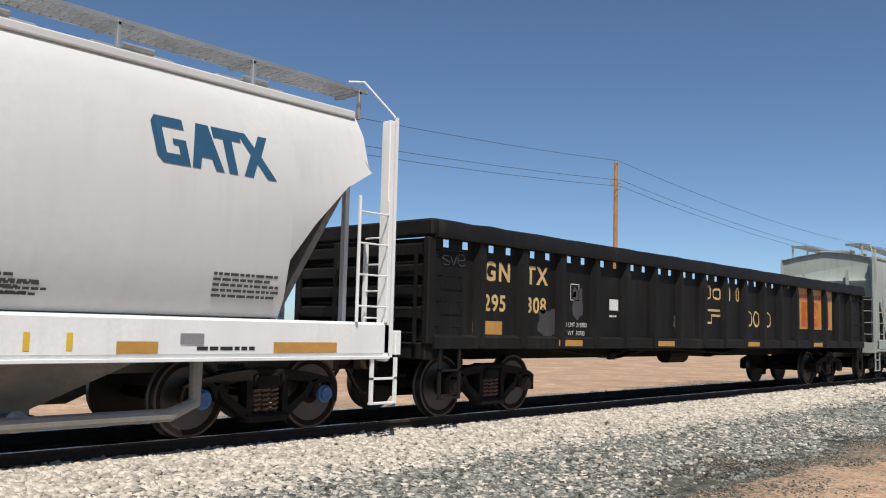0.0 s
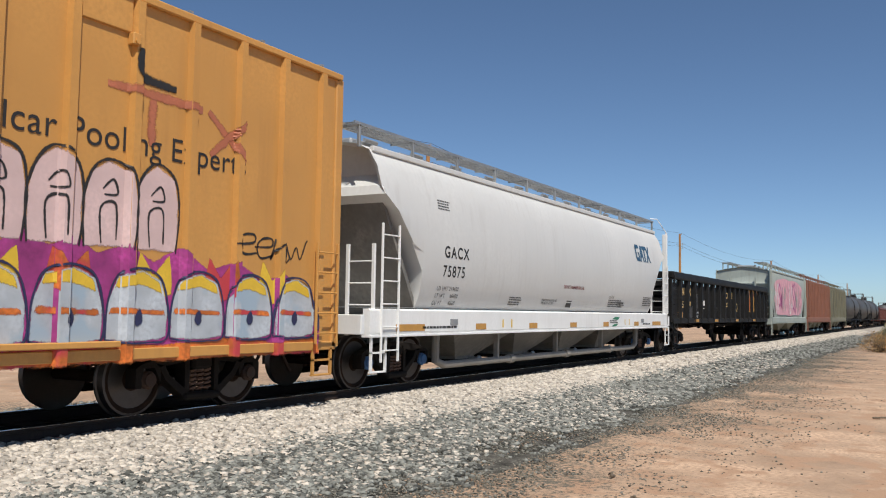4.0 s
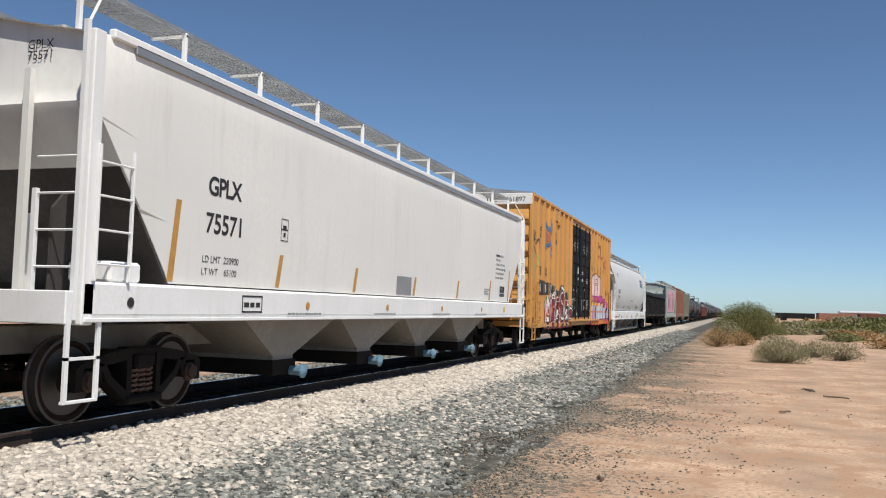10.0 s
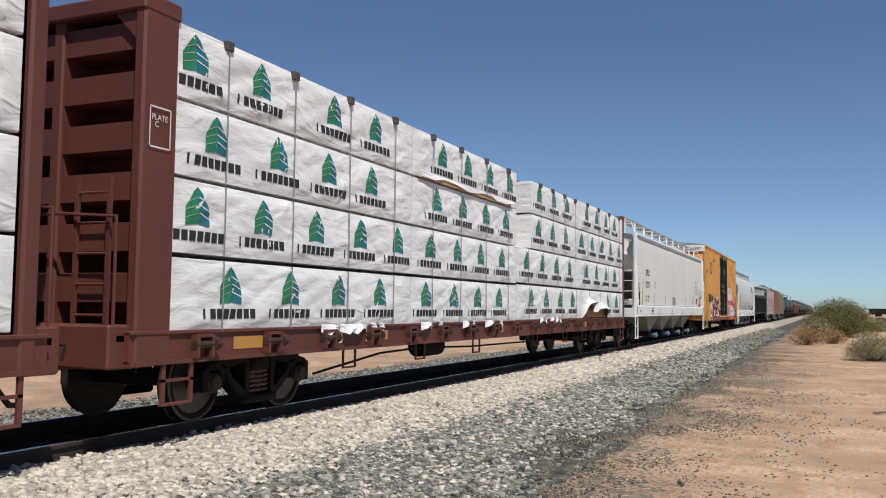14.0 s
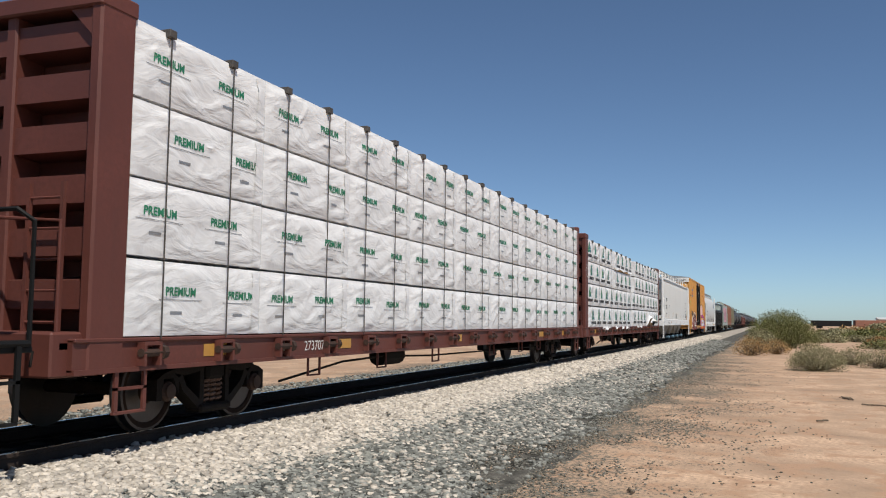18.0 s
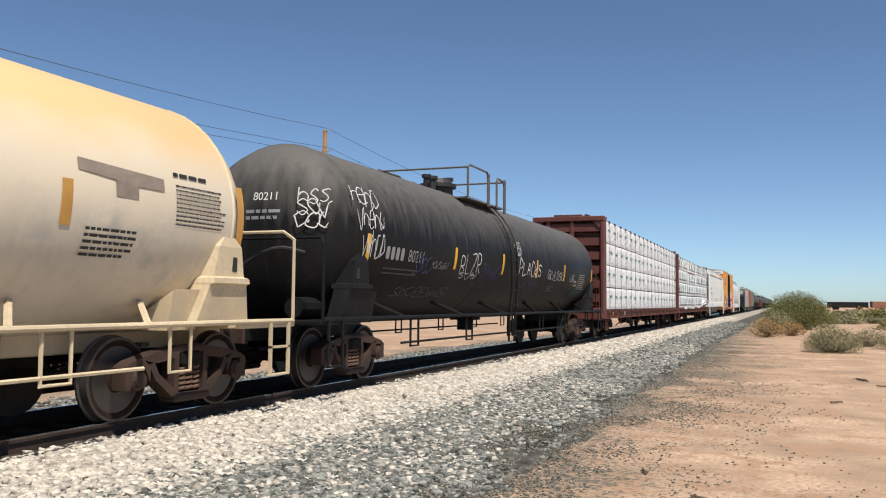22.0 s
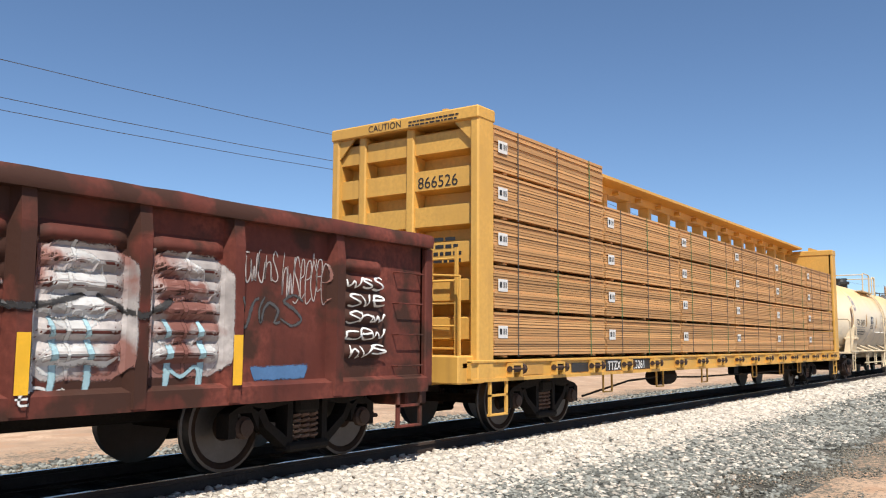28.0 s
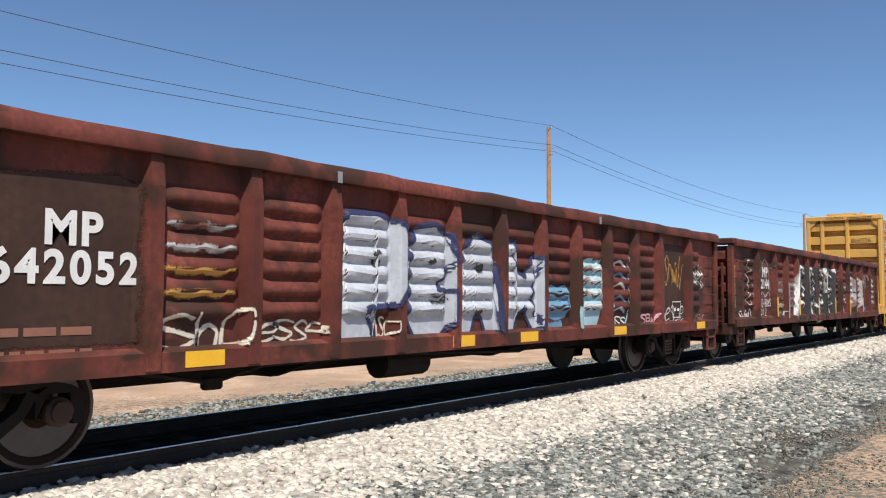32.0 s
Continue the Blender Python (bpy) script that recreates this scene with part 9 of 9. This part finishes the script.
    for x in (-1.75, 0.93):
        part("end_platform_rail", Shape().tube([(dx + x, -yp, zr - 0.06), (dx + x, yp, zr - 0.06)], 0.022, 6), frame, car)
    # curved ladder over the side
    ang = [radians(a) for a in range(52, -41, -8)]
    for xl in (lad_x - 0.22, lad_x + 0.22):
        part("ladder_stile", Shape().tube([(xl, -(R + 0.1) * math.cos(a), zc + (R + 0.1) * math.sin(a)) for a in ang[:7]] + [(xl, -R - 0.12, zc - 0.5), (xl, -1.52, zf - 0.1), (xl - foot, -1.5, 0.4)], 0.028, 6), frame, car)
    for i in range(12):
        if i < 6:
            a = radians(50 - i * 9)
            y, z = -(R + 0.1) * math.cos(a), zc + (R + 0.1) * math.sin(a)
        else:
            y, z = -R - 0.12, zc - 0.05 - (i - 6) * 0.36
        if z > 0.4:
            part("rung", Shape().cyl((lad_x - 0.22, y, z), (lad_x + 0.22, y, z), 0.014, 6), frame, car)
    part("bottom_outlet", Shape().cyl((0, 0, zc - R - 0.3), (0, 0, zc - R + 0.1), 0.2, 12).box(-0.3, 0.3, -0.3, 0.3, zc - R - 0.05, zc - R + 0.05), "truck", car)
    return car


def tank_band(car, R, zc, x, a0, a1, w, material, e=0.006):
    """A strip of tape bent round the shell between two angles."""
    n = 8
    ring = [[(x + dx, -(R + e) * math.cos(radians(a)), zc + (R + e) * math.sin(radians(a))) for a in [a0 + (a1 - a0) * i / n for i in range(n + 1)]] for dx in (0, w)]
    return part("reflector_strip", Shape().loft(ring, caps=False, closed=False), material, car, "reflector tape strip", smooth=True)


def on_tank(ob, R, zc, e=0.008):
    """Bend a flat side mark round the shell."""
    me = ob.data
    m = ob.matrix_basis.copy()
    for v in me.vertices:
        p = m @ v.co
        a = (p.z - zc) / R
        v.co = Vector((p.x, -(R + e) * math.cos(a), zc + (R + e) * math.sin(a)))
    ob.matrix_basis = Matrix()
    return ob


def on_head(ob, R, zc, L, e=0.006):
    """Lay a mark of the rear end on the dished head."""
    m = ob.matrix_basis.copy()
    curve = ((0.0, 0.75), (0.25, 0.74), (0.5, 0.66), (0.74, 0.5), (0.93, 0.25), (1.0, 0.0))
    for v in ob.data.vertices:
        p = m @ v.co
        r = min(0.999, math.hypot(p.y, p.z - zc) / R)
        for (ra, da), (rb, db) in zip(curve, curve[1:]):
            if ra <= r <= rb:
                v.co = Vector((-L - da - (db - da) * (r - ra) / (rb - ra) - e, p.y, p.z))
    ob.matrix_basis = Matrix()
    return ob


RF, ZF = 1.465, 2.39
RG, ZG = 1.42, 2.32


tank_f = tank("tank_car", "dusty black tank car with white spray tags and yellow strips", -125.5, 10.1, RF, ZF, "tankblack", "tankblack", -0.88, (-8.2, 8.2), rusty=True, dome=-0.32)
built = set(tank_f.children)
for x, z0, z1 in ((-8.55, 1.56, 2.39), (-4.62, 1.97, 2.41), (-1.46, 1.97, 2.45), (1.53, 1.97, 2.45), (4.63, 1.97, 2.45), (8.54, 1.6, 2.45)):
    tank_band(tank_f, RF, ZF, x, math.degrees((z0 - ZF) / RF), math.degrees((z1 - ZF) / RF), 0.13, "yelstripe")
on_tank(mark_blocks(tank_f, -7.41, -1.5, 2.02, 0.22, 4, "galv", 0.6, 0.3), RF, ZF)
on_tank(lettering(tank_f, "80211", -6.5, -1.5, 2.02, 0.22, "galv"), RF, ZF)
on_tank(bars(tank_f, -7.4, -1.5, 1.85, print_rows(91, 2, 0.03, 0.08, 1.6), "tankgrey"), RF, ZF)
on_tank(bars(tank_f, 7.1, -1.5, 2.2, print_rows(92, 8, 0.03, 0.065, 1.0), "galv"), RF, ZF)
on_tank(bars(tank_f, 6.5, -1.5, 1.95, print_rows(90, 2, 0.07, 0.12, 0.4), "galv"), RF, ZF)
on_tank(bars(tank_f, 3.4, -1.5, 1.75, print_rows(93, 3, 0.03, 0.06, 0.7), "tankgrey"), RF, ZF)
TANK_TAGS = ((-8.5, -7.6, 2.8, 3.22, "chalk", 0.03, 4), (-8.45, -7.5, 2.42, 2.85, "chalk", 0.028, 5), (-8.3, -7.5, 2.0, 2.45, "chalk", 0.028, 5), (-3.85, -2.7, 1.78, 1.95, "silver", 0.03, 3),
             (-5.3, -4.55, 1.93, 2.1, "galv", 0.018, 5), (-0.05, 0.45, 2.62, 2.82, "chalk", 0.025, 4), (0.0, 0.5, 2.4, 2.66, "chalk", 0.025, 3), (0.3, 1.3, 1.62, 1.85, "inkblue", 0.05, 5), (1.5, 2.5, 1.66, 1.95, "inkblue", 0.05, 5),
             (-2.45, -1.2, 1.75, 2.2, "inkblue", 0.05, 6), (-6.2, -5.4, 1.75, 2.2, "inkblue", 0.06, 4), (-6.6, -4.1, 1.32, 1.58, "tankgrey", 0.035, 8), (6.7, 7.8, 1.5, 1.75, "teal", 0.04, 5), (-2.9, -2.0, 1.62, 1.74, "tankgrey", 0.02, 6), (6.1, 6.3, 1.7, 2.1, "silver", 0.02, 1))
for k, (x0, x1, z0, z1, m, w, n) in enumerate(TANK_TAGS):
    on_tank(scrawl(tank_f, x0, x1, z0, z1, -1.5, m, 400 + k, w, n), RF, ZF, 0.008 + 0.0004 * k)
on_tank(tag(tank_f, "BLZR", -3.85, -2.55, 1.9, 2.32, "chalk", 4, 0.04, label="thin white sprayed tag"), RF, ZF, 0.014)
on_tank(tag(tank_f, "PLACKS", 0.3, 2.45, 2.02, 2.36, "chalk", 5, 0.055, label="white sprayed tag"), RF, ZF, 0.014)
on_tank(tag(tank_f, "GKILOSK", 3.15, 4.95, 1.98, 2.22, "silver", 6, 0.042, label="white sprayed tag"), RF, ZF, 0.014)
on_tank(tag(tank_f, "LOK", 5.88, 6.45, 2.0, 2.22, "silver", 7, 0.035, label="white sprayed tag"), RF, ZF, 0.014)
for k in range(3):
    s_ = scrawl(tank_f, -0.25, 0.25, 2.42 + 0.18 * k, 2.68 + 0.18 * k, 0, "chalk", 440 + k, 0.03, 3)
    s_.matrix_basis = pose(-8.93 - 0.02 * (2 - k), -0.95, 0, 0, 0, -62)
for ob in tank_f.children:  # marks, laid out from the middle of the load
    if ob not in built and not ob.name.startswith("reflector_strip"):
        ob.location.x -= 0.4
on_head(lettering(tank_f, "80211", -9.42, 0.05, 2.86, 0.13, "chalk", end=True), RF, ZF, 8.75)
on_head(bars(tank_f, -9.425, 0.15, 2.66, print_rows(89, 2, 0.05, 0.1, 0.6), "galv", end=True), RF, ZF, 8.75)

tank_g = tank("tank_car", "cream tank car with brown grime and grey repaint patches", -143.4, 7.2, RG, ZG, "cream", "creamlow", 0.08, (-5.55, 5.55), rusty=True, dome=-0.45, foot=0.4)
built = set(tank_g.children)
for x, z0, z1 in ((-5.6, 2.0, 2.75), (-2.95, 2.02, 2.5), (-0.8, 2.0, 2.43), (1.55, 2.25, 2.5), (3.85, 2.0, 2.43), (6.58, 1.89, 2.69)):
    tank_band(tank_g, RG, ZG, x, math.degrees((z0 - ZG) / RG), math.degrees((z1 - ZG) / RG), 0.13, "amber")
on_tank(lettering(tank_g, "TCIX", -4.85, -1.5, 2.06, 0.22, "ink", bold=0.004), RG, ZG)
on_tank(blob(tank_g, -5.2, -4.7, 2.55, 3.25, -1.5, "whitewash", 541, 4, 0.14, name="scuff", label="pale grey scuffed repaint patch"), RG, ZG, 0.005)
on_tank(lettering(tank_g, "21039", -4.02, -1.5, 2.06, 0.22, "ink", bold=0.004), RG, ZG)
on_tank(bars(tank_g, -4.8, -1.5, 1.96, print_rows(94, 2, 0.035, 0.1, 2.0), "repaint"), RG, ZG)
on_tank(rect_mark(tank_g, -1.95, -1.38, -1.5, 2.14, 2.44, "darkpatch", "placard", "black printed placard"), RG, ZG)
on_tank(bars(tank_g, -1.9, -1.5, 2.38, print_rows(95, 5, 0.022, 0.05, 0.42), "chalk"), RG, ZG, 0.012)
on_tank(bars(tank_g, -2.0, -1.5, 2.07, print_rows(96, 3, 0.03, 0.06, 0.8), "ink"), RG, ZG)
on_tank(rect_mark(tank_g, 2.2, 2.75, -1.5, 2.1, 2.36, "amber", "placard", "orange printed placard"), RG, ZG)
on_tank(bars(tank_g, 2.26, -1.5, 2.29, print_rows(97, 3, 0.03, 0.075, 0.36), "ink"), RG, ZG, 0.012)
on_tank(part("worn_patch", Shape().poly([(4.05, 2.66), (5.26, 2.6), (5.26, 2.47), (4.86, 2.47), (4.86, 2.34), (4.54, 2.34), (4.54, 2.5), (4.05, 2.54)], -1.5), "brownworn", tank_g, "weathered brown patch where a plate was"), RG, ZG)
on_tank(bars(tank_g, 5.45, -1.5, 2.55, print_rows(98, 10, 0.018, 0.047, 1.0), "ink"), RG, ZG)
on_tank(bars(tank_g, 5.43, -1.5, 2.66, print_rows(88, 1, 0.045, 0.08, 0.7), "ink"), RG, ZG)
on_tank(bars(tank_g, 4.18, -1.5, 1.98, print_rows(99, 5, 0.03, 0.065, 0.75), "ink"), RG, ZG)
on_tank(scrawl(tank_g, 1.1, 1.75, 2.1, 2.4, -1.5, "bluepale", 520, 0.05, 4), RG, ZG)
on_tank(scrawl(tank_g, 1.9, 2.6, 1.6, 1.9, -1.5, "ink", 521, 0.035, 5), RG, ZG)
on_tank(bars(tank_g, -4.4, -1.5, 1.78, print_rows(106, 2, 0.05, 0.1, 1.7), "tankgrey"), RG, ZG)
part("shell_seam_strip", Shape().tube([(-0.8, -1.36, 1.82), (1.72, -1.36, 1.82)], 0.02, 6), "white2", tank_g)
on_head(lettering(tank_g, "TCIX 21039", -5.92, 0.55, 3.02, 0.15, "ink", end=True), RG, ZG, 5.35)
on_head(bars(tank_g, -5.92, 0.4, 2.86, print_rows(103, 2, 0.03, 0.08, 0.7), "ink", end=True), RG, ZG, 5.35)
part("hazard_placard", Shape().add([(6.72, -1.14, 1.46 - 0.15), (6.72 + 0.15, -1.14, 1.46), (6.72, -1.14, 1.46 + 0.15), (6.72 - 0.15, -1.14, 1.46)], [(0, 1, 2, 3)]), "chalk", tank_g, "white diamond hazard placard")
bars(tank_g, 6.62, -1.144, 1.42, [(0, 0.09, [(0, 0.05), (0.07, 0.05), (0.14, 0.05)])], "ink")

for ob in tank_g.children:  # marks, laid out from the middle of the load
    if ob not in built:
        ob.location.x -= 0.5 if max(v.co.x for v in ob.data.vertices) < 3.2 else 0.66

# ---- the cars ahead ----
hop_k = hopper("covered_hopper_car", "grey-green covered hopper car with pink block graffiti", 17.8, 7.3, OLD_PROF, "greyhop", "greyhop", "olive", (0.95, 1.3), 2, 3.86, (-5.3, 5.3), ribs=0, curved=False, spin=False)
blob(hop_k, -5.9, 5.6, 1.35, 3.6, -1.495, "pink", 31, 9, 0.06, label="large pink graffiti fill")
for k in range(8):
    scrawl(hop_k, -5.6 + k * 1.35, -4.2 + k * 1.35, 1.5, 3.4, -1.50, ("chalk", "magenta", "greyhop", "pink")[k % 4], 600 + k, 0.2, 2, loops=4)
hop_l = hopper("covered_hopper_car", "rust-brown ribbed covered hopper car", 32.85, 7.4, OLD_PROF, "brown", "brown", "olive", (0.95, 1.3), 3, 3.86, (-5.5, 5.5), ribs=14, curved=False, spin=False)
hop_m = hopper("covered_hopper_car", "grimy olive covered hopper car", 47.6, 7.0, OLD_PROF, "olive", "olive", "olive", (0.95, 1.3), 3, 3.86, (-5.1, 5.1), ribs=9, curved=False, spin=False)
far_tank = tank("tank_car", "dull dark grey tank car", 64.5, 9.0, RF, ZF, "tankgrey", "tankblack", 0.0, (-7.25, 7.25), spin=False, detail=False)
far_red = gondola("gondola_car", "dull red gondola car far along the train", 0, 8.25, 1.0, 2.9, [-7 + 1.4 * i for i in range(11)], "red", (-6.3, 6.3))
MOVING.pop()
x = 64.5
for k in range(22):
    x += 18.6
    if k in (2, 3, 11):
        c = far_red if k == 2 else copy_thing(far_red, pose(0, 0, 0))
    else:
        c = copy_thing(far_tank, pose(0, 0, 0))
    MOVING.append((c, x, TRACK, 0.0))
WHEELS[:] = [(w, a) for w, a in WHEELS if w.parent.parent is not far_red]


# ---- what moves ----
def train_at(t):
    for (a, sa), (b, sb) in zip(TRAIN, TRAIN[1:]):
        if t <= b:
            return sa + (sb - sa) * (t - a) / (b - a)
    return TRAIN[-1][1]


def motions():
    for thing, s, y, z in MOVING:
        walk(thing, [(t, pose(s + S, y, z)) for t, S in TRAIN])
    steps = [i / 15 for i in range(481)]
    turn = [(t, -math.degrees(train_at(t) / WR)) for t in steps]
    for w, ax in WHEELS:
        walk(w, [(t, pose(ax, 0, WR, 0, -a, 0)) for t, a in turn])


motions()
